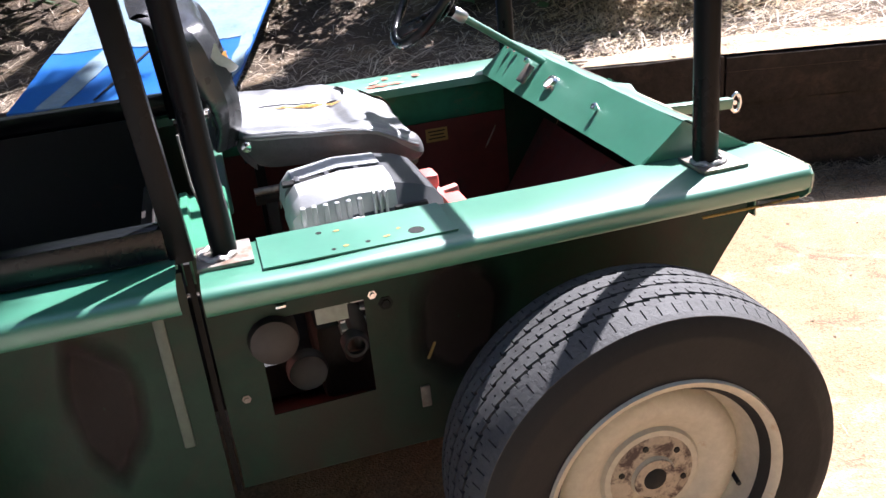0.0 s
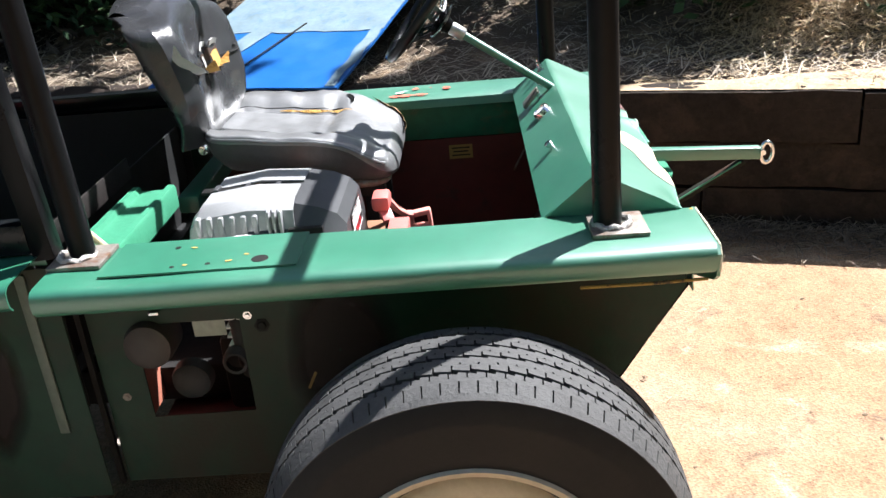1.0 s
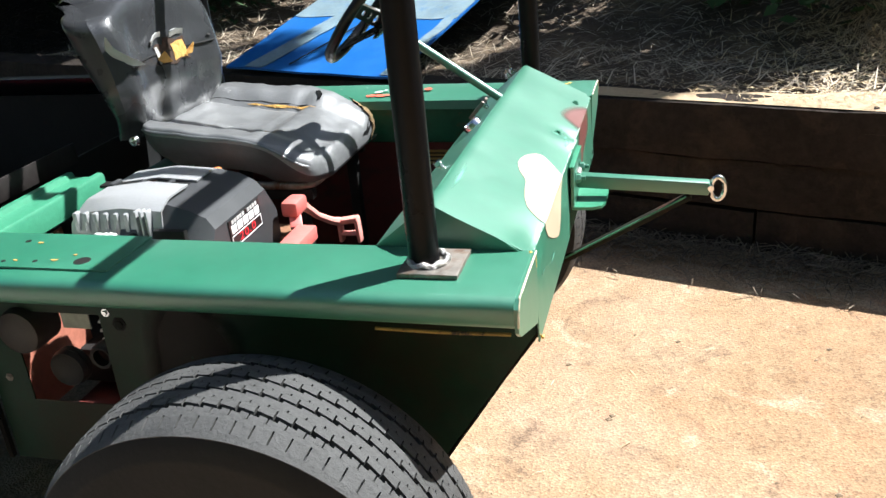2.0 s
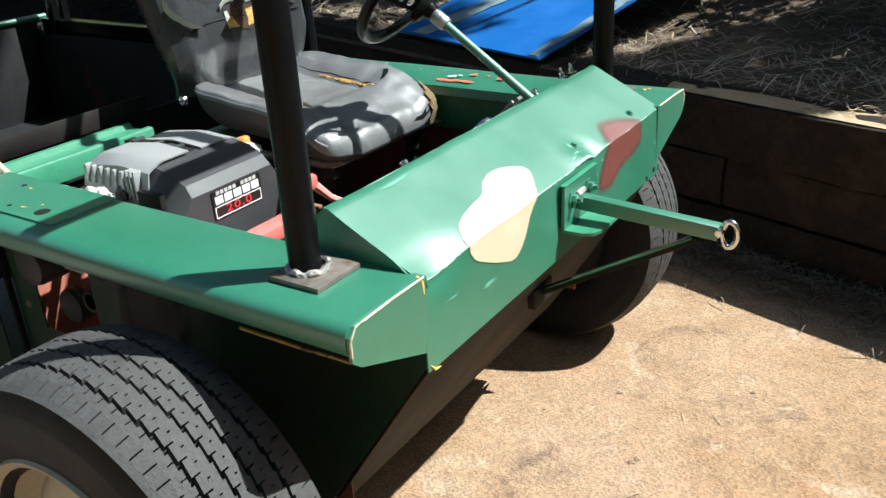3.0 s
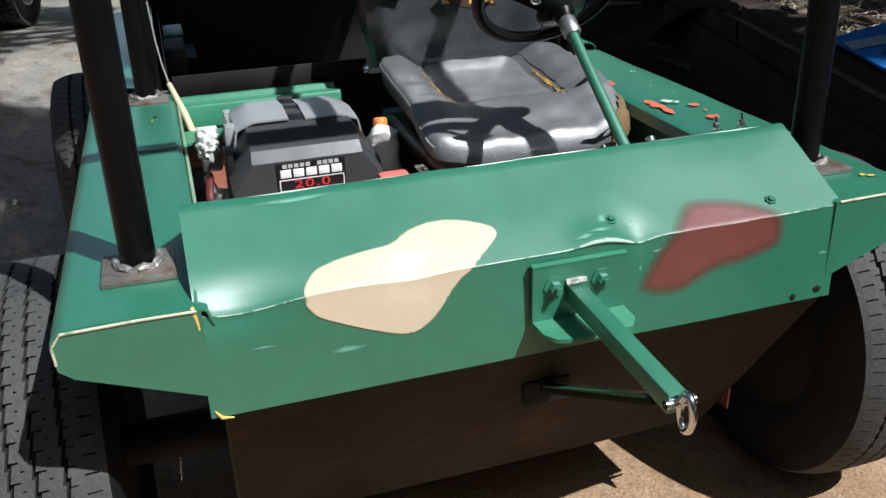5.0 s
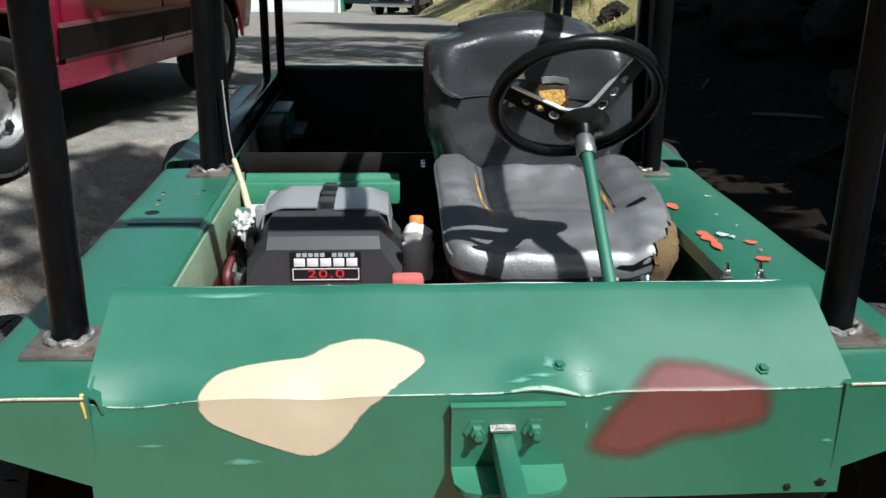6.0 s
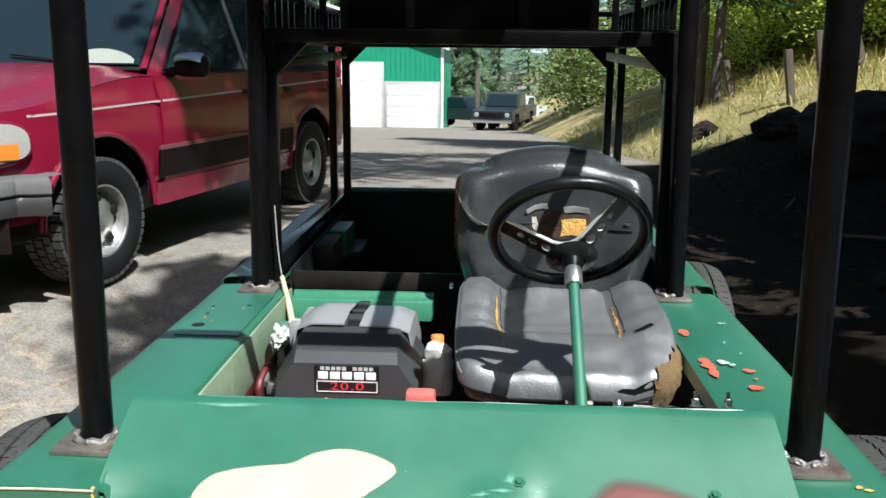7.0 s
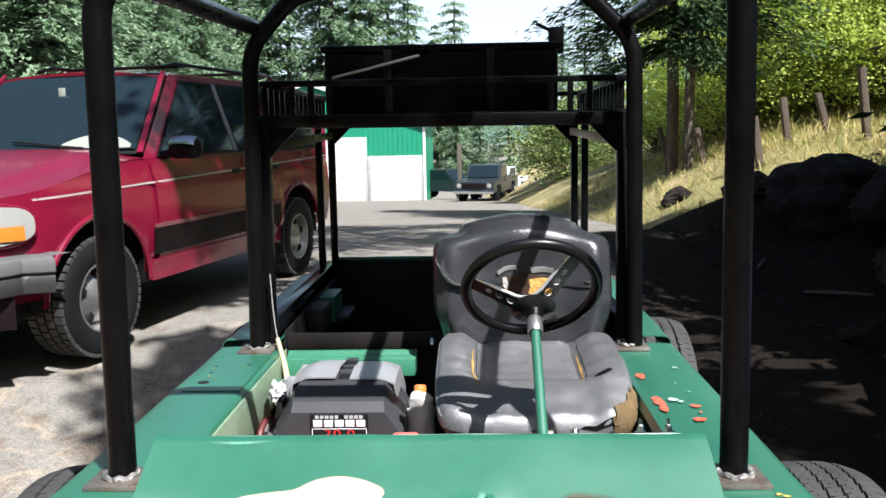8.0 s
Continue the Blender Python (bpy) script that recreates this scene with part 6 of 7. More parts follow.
            return surf(lambda i, j: side_glass((a.lerp(b, i)).lerp(e.lerp(d, i), j).x, (a.lerp(b, i)).lerp(e.lerp(d, i), j).y, s, off), span(0, 1, 8), span(0, 1, 6), 0.006 * s)
        shell = [(-2.2, 0.0), (0.90, 0.0), (0.22, 1.0), (-2.05, 1.0)]
        a, b, d, e = [Vector((p[0], p[1], 0)) for p in shell]
        part("cabin_side", surf(lambda i, j: side_glass((a.lerp(b, i)).lerp(e.lerp(d, i), j).x, (a.lerp(b, i)).lerp(e.lerp(d, i), j).y, s, 0), span(0, 1, 24), span(0, 1, 10)), SUV_RED, c)
        for k, w in enumerate(wins):
            fr = part("window_seal", quad(w, 0.004, 0.07), DARK, c)
            part("side_window", quad(w, 0.009), WINDOW, fr)
        part("pillar_trim", surf(lambda i, t: side_glass(-0.33 + 0.05 * i, 0.05 + 0.87 * t, s, 0.011), span(-0.5, 0.5, 2), span(0, 1, 4), 0.004 * s), SUV_PILLAR, c)
        mir = part("door_mirror", cube(0.675, s * 1.0, 1.140, 0.10, 0.215, 0.135, 0.040), BLACK, c, "black and chrome door mirror")
        part("mirror_cap", surf(lambda u, v: (0.675 + 0.056 * math.cos(u), s * (1.0 + 0.088 * v), 1.158 + 0.056 * math.sin(u) - 0.012 * v * v), span(0.15, math.pi - 0.15, 14), span(-1, 1, 8), 0.004), CHROME, mir)
        part("mirror_arm", bar((0.68, s * 0.82, 1.09), (0.68, s * 0.91, 1.11), 0.06, 0.05, 0.008), BLACK, mir)
        part("roof_rack_rail", tube([(0.05, s * 0.50, 1.69), (-0.1, s * 0.50, 1.725), (-1.7, s * 0.49, 1.725), (-1.85, s * 0.49, 1.68)], 0.014, 8), BLACK, c)
    for x in (-0.35, -1.35):
        part("roof_rack_bar", tube([(x, -0.5, 1.728), (x, 0.5, 1.728)], 0.012, 8), BLACK, c)

    # windscreen
    def screen(t, v):
        y = (-1 + 2 * t)
        base = Vector((0.92 - 0.08 * y * y, y * 0.80, belt(0.9) + 0.035))
        top = Vector((0.285 - 0.05 * y * y, y * 0.625, 1.645))
        return base.lerp(top, v)
    part("windscreen_seal", surf(lambda t, v: screen(t, v) + Vector((-0.004, 0, -0.004)), span(0, 1, 18), span(0, 1, 8), 0.01), DARK, c)
    part("windscreen", surf(lambda t, v: screen(t, v) + Vector((0.006, 0, 0.006)), span(0.03, 0.97, 18), span(0.04, 0.95, 8)), WINDOW, c, "windscreen reflecting the sky")
    for s in (1, -1):
        part("screen_pillar", surf(lambda k, v: screen(0.5 + s * (0.478 + 0.022 * k), v) + Vector((0.010, s * 0.006, 0.008)), span(0, 1.0, 2), span(0, 1, 8), 0.01), SUV_RED, c)
    part("pale_screen_patch", surf(lambda t, v: screen(t, 0.05 + (v - 0.05) * 1.3 * math.sin(math.pi * (t - 0.65) / 0.31) ** 0.6) + Vector((0.0085, 0, 0.0085)), span(0.66, 0.95, 14), [0.05 + 0.02 * k for k in range(7)]), PALE_GREY_GREEN, c, "pale patch low on the windscreen")
    part("hanging_tag", cube(0.48, 0.0, 1.50, 0.01, 0.05, 0.09, 0.004), PALE_GREY_GREEN, c)
    for y in (0.30, -0.25):
        part("wiper", bar(screen(0.5 + y * 0.9, 0.03) + Vector((0.02, 0, 0.02)), screen(0.5 + y * 0.9 - 0.33, 0.11) + Vector((0.02, 0, 0.02)), 0.014, 0.010, 0.002), DARK, c)
    # nose
    fw = half(2.24, 0.7)
    part("grille_panel", surf(lambda y, z: (2.24 + 0.05 * (1 - (y / fw) ** 2), y, z), span(-fw, fw, 16), span(0.60, belt(2.24), 6), 0.02), SUV_RED, c)
    part("grille", surf(lambda y, z: (2.262 + 0.05 * (1 - (y / fw) ** 2), y, z), span(-0.42, 0.42, 12), span(0.68, 0.86, 4), 0.01), SUV_DARK, c)
    for z in (0.72, 0.77, 0.82):
        part("grille_bar", tube([(2.268 + 0.05 * (1 - (y / fw) ** 2), y, z) for y in span(-0.42, 0.42, 10)], 0.010, 6), SUV_GREY, c)
    for s in (1, -1):
        def lens(a, r, s=s):
            # rounded lens that wraps from the nose on to the wing
            q, h = 0.5 + 0.5 * r * math.cos(a), 0.5 + 0.5 * r * math.sin(a)
            z = 0.695 + 0.205 * h
            if q < 0.55:
                t = q / 0.55
                x, y = 2.285 - 0.05 * t * t, 0.40 + 0.27 * t
            else:
                t = (q - 0.55) / 0.45
                x, y = 2.235 - 0.31 * t, 0.67 + (half(2.235 - 0.31 * t, z) - 0.66) * min(1, t * 1.6) ** 0.6
            return (x + 0.012, s * (y + 0.012), z)

        def sq(a):
            c, d = math.cos(a), math.sin(a)
            return (abs(c) ** 3.2 + abs(d) ** 3.2) ** (-1 / 3.2)
        lamp = part("headlamp", surf(lambda a, r: lens(a, r * sq(a)), span(0, 2 * math.pi, 40), span(0.02, 1, 8), 0.02 * s), LAMP, c, "clear headlamp with an amber lower part")
        part("lamp_surround", tube([lens(a, 1.03 * sq(a)) for a in span(0, 2 * math.pi, 40)], 0.011, 6, False), SUV_RED, lamp)
        part("turn_lamp", surf(lambda q, h: tuple(Vector(lens(math.atan2(2 * h - 1, 2 * q - 1), math.hypot(2 * q - 1, 2 * h - 1))) + Vector((0.018, s * 0.022, 0))), span(0.66, 0.93, 8), span(0.14, 0.48, 5), 0.004 * s), AMBER, lamp)
    round_nose = [Vector(p) for p in ((1.955, 0.878, 0), (2.06, 0.872, 0), (2.17, 0.850, 0), (2.29, 0.790, 0), (2.36, 0.640, 0), (2.40, 0.420, 0), (2.42, 0.200, 0), (2.425, 0.0, 0))]
    round_nose = catmull(round_nose + [Vector((p.x, -p.y, 0)) for p in reversed(round_nose[:-1])], 5)[:-5]

    def bumper_at(profile):
        def at(k, j):
            a, b = round_nose[max(0, k - 1)], round_nose[min(len(round_nose) - 1, k + 1)]
            out = Vector((b.y - a.y, a.x - b.x, 0)).normalized()
            out = -out if out.dot(round_nose[k] - Vector((1.2, 0, 0))) < 0 else out
            return round_nose[k] + out * profile[j][0] + Vector((0, 0, profile[j][1]))
        return surf(at, range(len(round_nose)), range(len(profile)))
    bump = part("front_bumper", bumper_at([(0.004, 0.560), (0.014, 0.548), (0.016, 0.50), (0.006, 0.468), (-0.05, 0.455)]), SUV_GREY, c, "grey front bumper")
    part("bumper_top", bumper_at([(-0.10, 0.648), (-0.01, 0.646), (0.018, 0.634), (0.028, 0.605), (0.024, 0.572), (0.004, 0.560)]), BUMPER_TOP, bump, "paler upper band")
    part("air_dam", surf(lambda y, k: (2.30 - 0.25 * (abs(y) / 0.9) ** 3, y, (0.46, 0.30)[k]), span(-0.85, 0.85, 20), range(2), 0.02), SUV_DARK, bump)
    part("underbody", cube(0, 0, 0.38, 4.2, 1.5, 0.16, 0.02), DARK, c)
    part("tail_panel", cube(-2.24, 0, 0.9, 0.05, 1.62, 0.9, 0.02), SUV_RED, c)
    part("cabin_floor", cube(-0.6, 0, 0.95, 2.9, 1.5, 0.02), DARK, c)
    # wheels
    tyre = lathe([(0.18, 0.10), (0.20, 0.118), (0.26, 0.125), (0.308, 0.115), (TR - 0.008, 0.10), (TR - 0.006, 0), (TR - 0.008, -0.10), (0.308, -0.115), (0.26, -0.125), (0.20, -0.118), (0.18, -0.10)], 48, 'Y')
    t_me = mesh_of("car_tyre", tyre, RUBBER, 50)
    blk = Geo()
    for k in range(44):
        for j, (a, b) in enumerate(((-0.115, -0.06), (-0.05, 0.0), (0.005, 0.055), (0.06, 0.115))):
            t = 2 * math.pi * (k + 0.5 * (j % 2)) / 44
            q = cube(0, 0, 0, 0.038, b - a - 0.006, 0.020).moved(Matrix.Rotation(-t, 4, 'Y') @ Matrix.Translation((0, (a + b) / 2, TR - 0.008)))
            blk.add(q)
    b_me = mesh_of("car_tread", blk, TREAD, 0)
    for x in AX:
        for s in (1, -1):
            st = -0.06 if x > 0 else 0
            rim = part("car_wheel", lathe([(0.188, s * 0.10), (0.195, s * 0.115), (0.184, s * 0.115), (0.175, s * 0.07), (0.155, s * 0.03), (0.12, s * 0.075), (0.075, s * 0.085), (0.05, s * 0.10), (0.0001, s * 0.105)], 40, 'Y'), ALLOY, c, "polished alloy wheel", (x, s * 0.765, TR))
            rim.rotation_euler[2] = st
            part("car_tyre", t_me, RUBBER, rim)
            part("car_tread", b_me, TREAD, rim)
            for k in range(5):
                t = k * 2 * math.pi / 5
                part("rim_window", cube(0, s * 0.072, 0.128, 0.052, 0.030, 0.056, 0.012).moved(Matrix.Rotation(-t, 4, 'Y')), DARK, rim)


car()


# ---- green shed at the end of the drive ----
def shed():
    z0 = drive_z(-42.4, 0)
    e = thing("garage_building", "green sheet-metal garage with white roll-up doors", "garage", (-42.5, -0.2, z0))
    w, d, h = 12.0, 9.0, 4.1
    part("wall", prism([(-w, -1.5), (0, -1.5), (0, h), (-w / 2, h + 1.9), (-w, h)], 'X', -d, 0), METAL_GREEN, e, "green sheet cladding")
    for i in range(48):
        y = -w + 0.125 + 0.25 * i
        top = h + 1.9 * (1 - abs(y + w / 2) / (w / 2)) - 0.05
        part("cladding_rib", cube(0.012, y, (2.0 + top) / 2, 0.024, 0.045, top - 2.0), METAL_GREEN, e)
    for y0, y1, hh in ((-2.85, -0.28, 2.15), (-6.2, -3.15, 3.12), (-10.5, -7.4, 3.12)):
        fr = part("door_frame", cube(0.03, (y0 + y1) / 2, hh / 2 + 0.06, 0.06, y1 - y0 + 0.28, hh + 0.26, 0.01), METAL_GREY, e)
        for k in range(4):
            part("door_panel", cube(0.07, (y0 + y1) / 2, hh * (k + 0.5) / 4, 0.05, y1 - y0, hh / 4 - 0.015, 0.008), METAL_WHITE, fr, "white door panel")
    part("corner_trim", cube(0.02, -0.03, h / 2, 0.06, 0.14, h), METAL_WHITE, e)
    for s in (0, 1):
        a = Vector((0.25, 0.35, h - 0.12)) if s == 0 else Vector((0.25, -w - 0.35, h - 0.12))
        top = Vector((0.25, -w / 2, h + 2.0))
        m = surf(lambda u, v: a.lerp(top, u) + Vector((-(d + 0.5) * v, 0, 0.05)), span(0, 1, 8), span(0, 1, 8), 0.06)
        part("roof", m, ROOFING, e)
        part("barge_board", bar(a + Vector((0.02, 0, 0)), top + Vector((0.02, 0, 0)), 0.05, 0.20), METAL_WHITE, e)


shed()


def pickup(name, label, x, y, turn, paint, k=1.0):
    e = thing(name, label, "pickup truck", (x, y, drive_z(x, y)), turn)
    side = [(-2.6, 0.55), (-1.95, 0.55), (-1.85, 0.85), (-1.2, 0.85), (-1.1, 0.50), (1.05, 0.50), (1.15, 0.85), (1.85, 0.85), (1.95, 0.55), (2.5, 0.55), (2.52, 1.02), (0.95, 1.12), (-2.6, 1.10)]
    part("body", prism(side, 'Y', -0.92, 0.92), paint, e)
    top = [(-0.75, 1.10), (0.92, 1.10), (0.42, 1.72), (-0.58, 1.72)]
    part("cab", prism(top, 'Y', -0.80, 0.80), paint, e)
    part("windscreen", surf(lambda t, v: Vector((0.90, -0.72 + 1.44 * t, 1.16)).lerp(Vector((0.47, -0.66 + 1.32 * t, 1.66)), v) + Vector((0.02, 0, 0.01)), span(0, 1, 4), span(0, 1, 3), 0.01), WINDOW, e)
    for s in (1, -1):
        part("side_window", prism([(-0.55, 1.16), (0.68, 1.16), (0.36, 1.64), (-0.50, 1.64)], 'Y', s * 0.805, s * 0.812), WINDOW, e)
        part("headlamp", lathe([(0.0001, 0.02), (0.10, 0.015), (0.11, 0)], 14, 'X').moved(Matrix.Translation((2.52, s * 0.70, 0.86))), LAMP, e)
        for wx in (1.5, -1.5):
            part("wheel", lathe([(0.0001, 0.08), (0.15, 0.09), (0.20, 0.11), (0.32, 0.12), (0.37, 0.09), (0.37, -0.10), (0.2, -0.12)], 24, 'Y').moved(Matrix.Diagonal((1, s, 1, 1))), RUBBER, e, "", (wx, s * 0.80, 0.37))
    part("grille", cube(2.53, 0, 0.84, 0.03, 1.1, 0.22, 0.01), SUV_DARK, e)
    part("bumper", cube(2.60, 0, 0.58, 0.12, 1.86, 0.16, 0.02), CHROME, e)
    part("load_bed", cube(-1.68, 0, 1.06, 1.7, 1.6, 0.05), DARK, e)
    return e


pickup("pickup_truck", "old dark pickup truck parked by the bushes", -39.0, 2.95, -15, TRUCK_PAINT)
pickup("pickup_truck", "pale pickup truck parked behind a darker one", -44.0, 3.6, -20, TRUCK_PALE)
pickup("pickup_truck", "dark truck parked beside the garage", -47.5, 0.75, 60, TRUCK_PAINT)
solid("timber_post", bar((-44, 1.55, drive_z(-44, 1.5)), (-44, 1.55, drive_z(-44, 1.5) + 3.0), 0.22, 0.22, 0.01), BARK, "brown upright timber beside the trucks", "post")


# ---- plants ----
def conifer(h, spread, seed, fans, clump=0.34, start=0.12, lean=0.0, wide=0.24, girth=0.012):
    """Trunk and crown of a fir: drooping branches that carry many small sprays."""
    random.seed(seed)
    trunk = tube([(lean * t * h + 0.05 * random.uniform(-1, 1), 0.05 * random.uniform(-1, 1), h * t - 0.3 * (t == 0)) for t in span(0, 1, 8)], [girth * h * (1 - 0.95 * t) + 0.01 for t in span(0, 1, 8)], 9)
    crown = Geo()
    z = start * h
    while z < h * 0.99:
        f = (z / h - start) / (1 - start)
        reach = spread * (1 - f) ** 0.75 * (0.6 + 0.4 * min(1, f * 6)) + 0.15
        for b in range(random.randint(5, 7)):
            az = random.uniform(0, 2 * math.pi)
            ln = reach * random.uniform(0.65, 1.15)
            n = max(3, int(fans * ln))
            for k in range(n):
                q = (k + random.random()) / n
                c = Vector((ln * q * math.cos(az), ln * q * math.sin(az), z + 0.10 * ln * q - 0.42 * ln * q * q))
                c += Vector((random.uniform(-1, 1), random.uniform(-1, 1), random.uniform(-0.6, 0.3))) * 0.22 * ln ** 0.5
                size = clump * random.uniform(0.6, 1.25) * (1 - 0.35 * q)
                d = Vector((math.cos(az + random.uniform(-0.9, 0.9)), math.sin(az + random.uniform(-0.9, 0.9)), random.uniform(-0.75, 0.15))).normalized()
                sd = d.cross(Vector((random.uniform(-0.6, 0.6), random.uniform(-0.6, 0.6), 1))).normalized()
                i = len(crown.v)
                crown.v += [c - d * size * 0.4, c + sd * size * wide, c + d * size * 0.75, c - sd * size * wide]
                crown.f.append((i, i + 1, i + 2, i + 3))
        z += h * 0.042 * random.uniform(0.7, 1.2)
    return trunk, crown


def plant(name, label, category, at, trunk, crown, leaf, turn=0, group="", bark=None):
    e = thing(name, label, category, at, turn, group)
    part("trunk", trunk, bark or BARK, e)
    part("crown", crown, leaf, e, angle=0)
    return e


def bush(w, d, h, seed, leaves, size, gaps=0.35):
    """Stems and a crown of single leaves in clumps with gaps between them."""
    random.seed(seed)
    stems = Geo()
    crown = Geo()
    n_c = max(10, int(leaves / 60))
    for k in range(n_c):
        az, q = random.uniform(0, 2 * math.pi), random.random() ** 0.5
        z = h * random.uniform(0.12, 1.0) * (1 - 0.45 * q * q)
        c = Vector((w * q * math.cos(az), d * q * math.sin(az), z))
        if k % 2 == 0:
            stems.add(tube([(c.x * 0.15, c.y * 0.15, -0.1), (c.x * 0.5, c.y * 0.5, z * 0.55), tuple(c)], [0.02, 0.013, 0.005], 5))
        r = (w + d + h) / 3 * random.uniform(0.16, 0.34)
        for j in range(60):
            p = Vector((random.gauss(0, 1), random.gauss(0, 1), random.gauss(0, 0.8)))
            p = c + p.normalized() * r * random.uniform(0.3, 1.0)
            s = size * random.uniform(0.6, 1.3)
            a = Vector((random.uniform(-1, 1), random.uniform(-1, 1), random.uniform(-0.7, 0.5))).normalized()
            b = a.cross(Vector((random.uniform(-1, 1), random.uniform(-1, 1), 1.2))).normalized()
            i = len(crown.v)
            crown.v += [p - a * s * 0.5, p + b * s * 0.32, p + a * s * 0.55, p - b * s * 0.32]
            crown.f.append((i, i + 1, i + 2, i + 3))
    return stems, crown


def on_bank(x, y):
    return (x, y, bank_z(x, y) - 0.03)


# the fir beside the fence, with a second trunk
t, c = conifer(13.0, 3.3, 3, 140, 0.22, 0.185, 0.0, 0.17, 0.0085)
fir = plant("fir_tree", "dark fir tree with drooping branches beside the fence", "tree", on_bank(-13.9, 6.0), t, c, NEEDLES, 0, "firs on the bank")
copy_thing(fir, pose(*on_bank(-13.6, 6.25), 0, 0, 130)).scale = (0.85, 0.85, 0.95)
# firs out of view, added to keep bank and drive in shade
t, c = conifer(8.5, 2.6, 8, 24, 0.38, 0.10)
fir_b = plant("fir_tree", "unseen dense fir added on the bank to shade the drive", "tree", on_bank(-2.2, 7.3), t, c, NEEDLES, 40, "firs on the bank")
for k, (x, y) in enumerate(((-0.6, 10.2), (-1.8, 10.6), (-2.6, 9.6), (-3.2, 7.4), (-3.9, 8.7))):
    copy_thing(fir_b, pose(*on_bank(x, y), 0, 0, 75 * k + 20))
t, c = conifer(4.6, 1.35, 17, 60, 0.16, 0.05, 0.0, 0.18)
low_fir = plant("shade_young_fir", "unseen young fir added on the bank for shade", "tree", on_bank(-2.0, 6.7), t, c, NEEDLES, 0, "young firs on the bank")
for k, (x, y) in enumerate(((-2.6, 6.5), (-4.1, 8.3), (-2.3, 7.3), (-1.6, 7.9), (-0.9, 8.9), (-3.3, 8.9), (-3.4, 7.4), (-4.7, 7.6), (-5.2, 7.3))):
    copy_thing(low_fir, pose(*on_bank(x, y), 0, 0, 100 * k + 50))

# forest edge behind the car and at the end of the drive
firs = []
for k, (h, s) in enumerate(((15, 3.9), (12, 3.5), (17, 4.4))):
    t, c = conifer(h, s, 30 + k, 46, 0.34, 0.03, 0.0, 0.22)
    firs.append((t, c))
proto = []
spots = []
random.seed(77)
for i in range(24):
    y = -36 + 29 * (i / 23) + random.uniform(-0.8, 0.8)
    spots.append((-26 - 0.5 * (y + 36) + random.uniform(-3, 3), y, 1.0 + 0.35 * random.random()))
for i in range(22):
    y = -44 + 41 * (i / 21) + random.uniform(-0.8, 0.8)
    spots.append((-38 - 0.3 * (y + 40) + random.uniform(-3, 3), y - 3, 1.2))
for i in range(14):
    y = -40 + 42 * (i / 13) + random.uniform(-0.8, 0.8)
    spots.append((-56 + random.uniform(-5, 5), y, 1.15))
for i in range(14):
    spots.append((-62 + random.uniform(-8, 6), 1.0 + 26 * i / 13 + random.uniform(-1, 1), 0.62 if i < 5 else 0.85))
spots = [q for q in spots if not (q[0] > -54 and q[1] > -14.5)]
for i in range(13):
    y = -34 + 18 * i / 12
    spots.append((-37 + random.uniform(-2, 2), y, 1.15 + 0.3 * random.random()))
for i in range(20):
    y = -27 + 28 * i / 19
    spots.append((-60 - 3 * random.random(), y + random.uniform(-0.6, 0.6), 1.45 - 0.55 * smooth01(-8, 2, y)))
# unseen firs added behind and beside the walk to cut the sky light
for i in range(6):
    spots.append((3.5 + 2.2 * i + random.uniform(-0.5, 0.5), 11.5 + random.uniform(0, 2.5), 0.66))
for i in range(13):
    spots.append((13.0 + random.uniform(0, 2.5), -14 + 2.0 * i, 0.9))
for i in range(13):
    spots.append((-9 + 1.9 * i, -12.5 + random.uniform(-2, 0.5), 1.15))
for i, (x, y, sc) in enumerate(spots):
    k = i % 3
    z = drive_z(x, y) if y < edge_y(x) else bank_z(x, y)
    if i < 3:
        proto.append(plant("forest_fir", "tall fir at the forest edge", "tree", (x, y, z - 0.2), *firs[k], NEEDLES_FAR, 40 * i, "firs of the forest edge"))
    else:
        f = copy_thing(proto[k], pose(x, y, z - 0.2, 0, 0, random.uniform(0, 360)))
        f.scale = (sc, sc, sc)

# bushes
st, cr = bush(2.6, 2.2, 3.6, 5, 8000, 0.16)
big = plant("bush", "large round green bush beside the drive", "bush", (-30.5, 6.1, bank_z(-30.5, 6.1) - 0.3), st, cr, LEAVES_MID, 0, "bushes along the drive")
copy_thing(big, pose(-35.5, 7.4, bank_z(-35.5, 7.4) - 0.2, 0, 0, 140))
st, cr = bush(1.7, 1.5, 2.6, 6, 15000, 0.075)
sm = plant("bush", "bright green leafy bush behind the fence", "bush", on_bank(-8.6, 12.4), st, cr, LEAVES, 0, "bushes behind the fence")
for k, (x, y) in enumerate(((-11.5, 11.6), (-14.5, 9.4), (-17, 8.2), (-13.4, 10.2), (-13, 12.2), (-20, 8.4), (-10.2, 12.6), (-16, 10.6), (-24, 8.0))):
    copy_thing(sm, pose(*on_bank(x, y), 0, 0, 47 * k))
for k, (x, y, sc) in enumerate(((-13.5, 13.0, 1.9), (-15.5, 11.2, 1.8), (-10.6, 14.6, 2.0), (-19, 9.8, 1.9), (-24, 10.5, 2.0), (-13.5, 14.0, 2.4))):
    copy_thing(sm, pose(*on_bank(x, y), 0, 0, 33 * k + 10)).scale = (sc, sc, sc)
st, cr = bush(1.15, 0.9, 1.15, 9, 3600, 0.085)
dk = plant("shrub", "dark dense shrub growing on the bank", "shrub", on_bank(2.55, 5.35), st, cr, LEAVES_DARK, 0, "shrubs on the bank")
for k, (x, y) in enumerate(((1.75, 6.3), (4.3, 5.8), (0.6, 7.9), (6.2, 4.6))):
    copy_thing(dk, pose(*on_bank(x, y), 0, 0, 61 * k + 20))
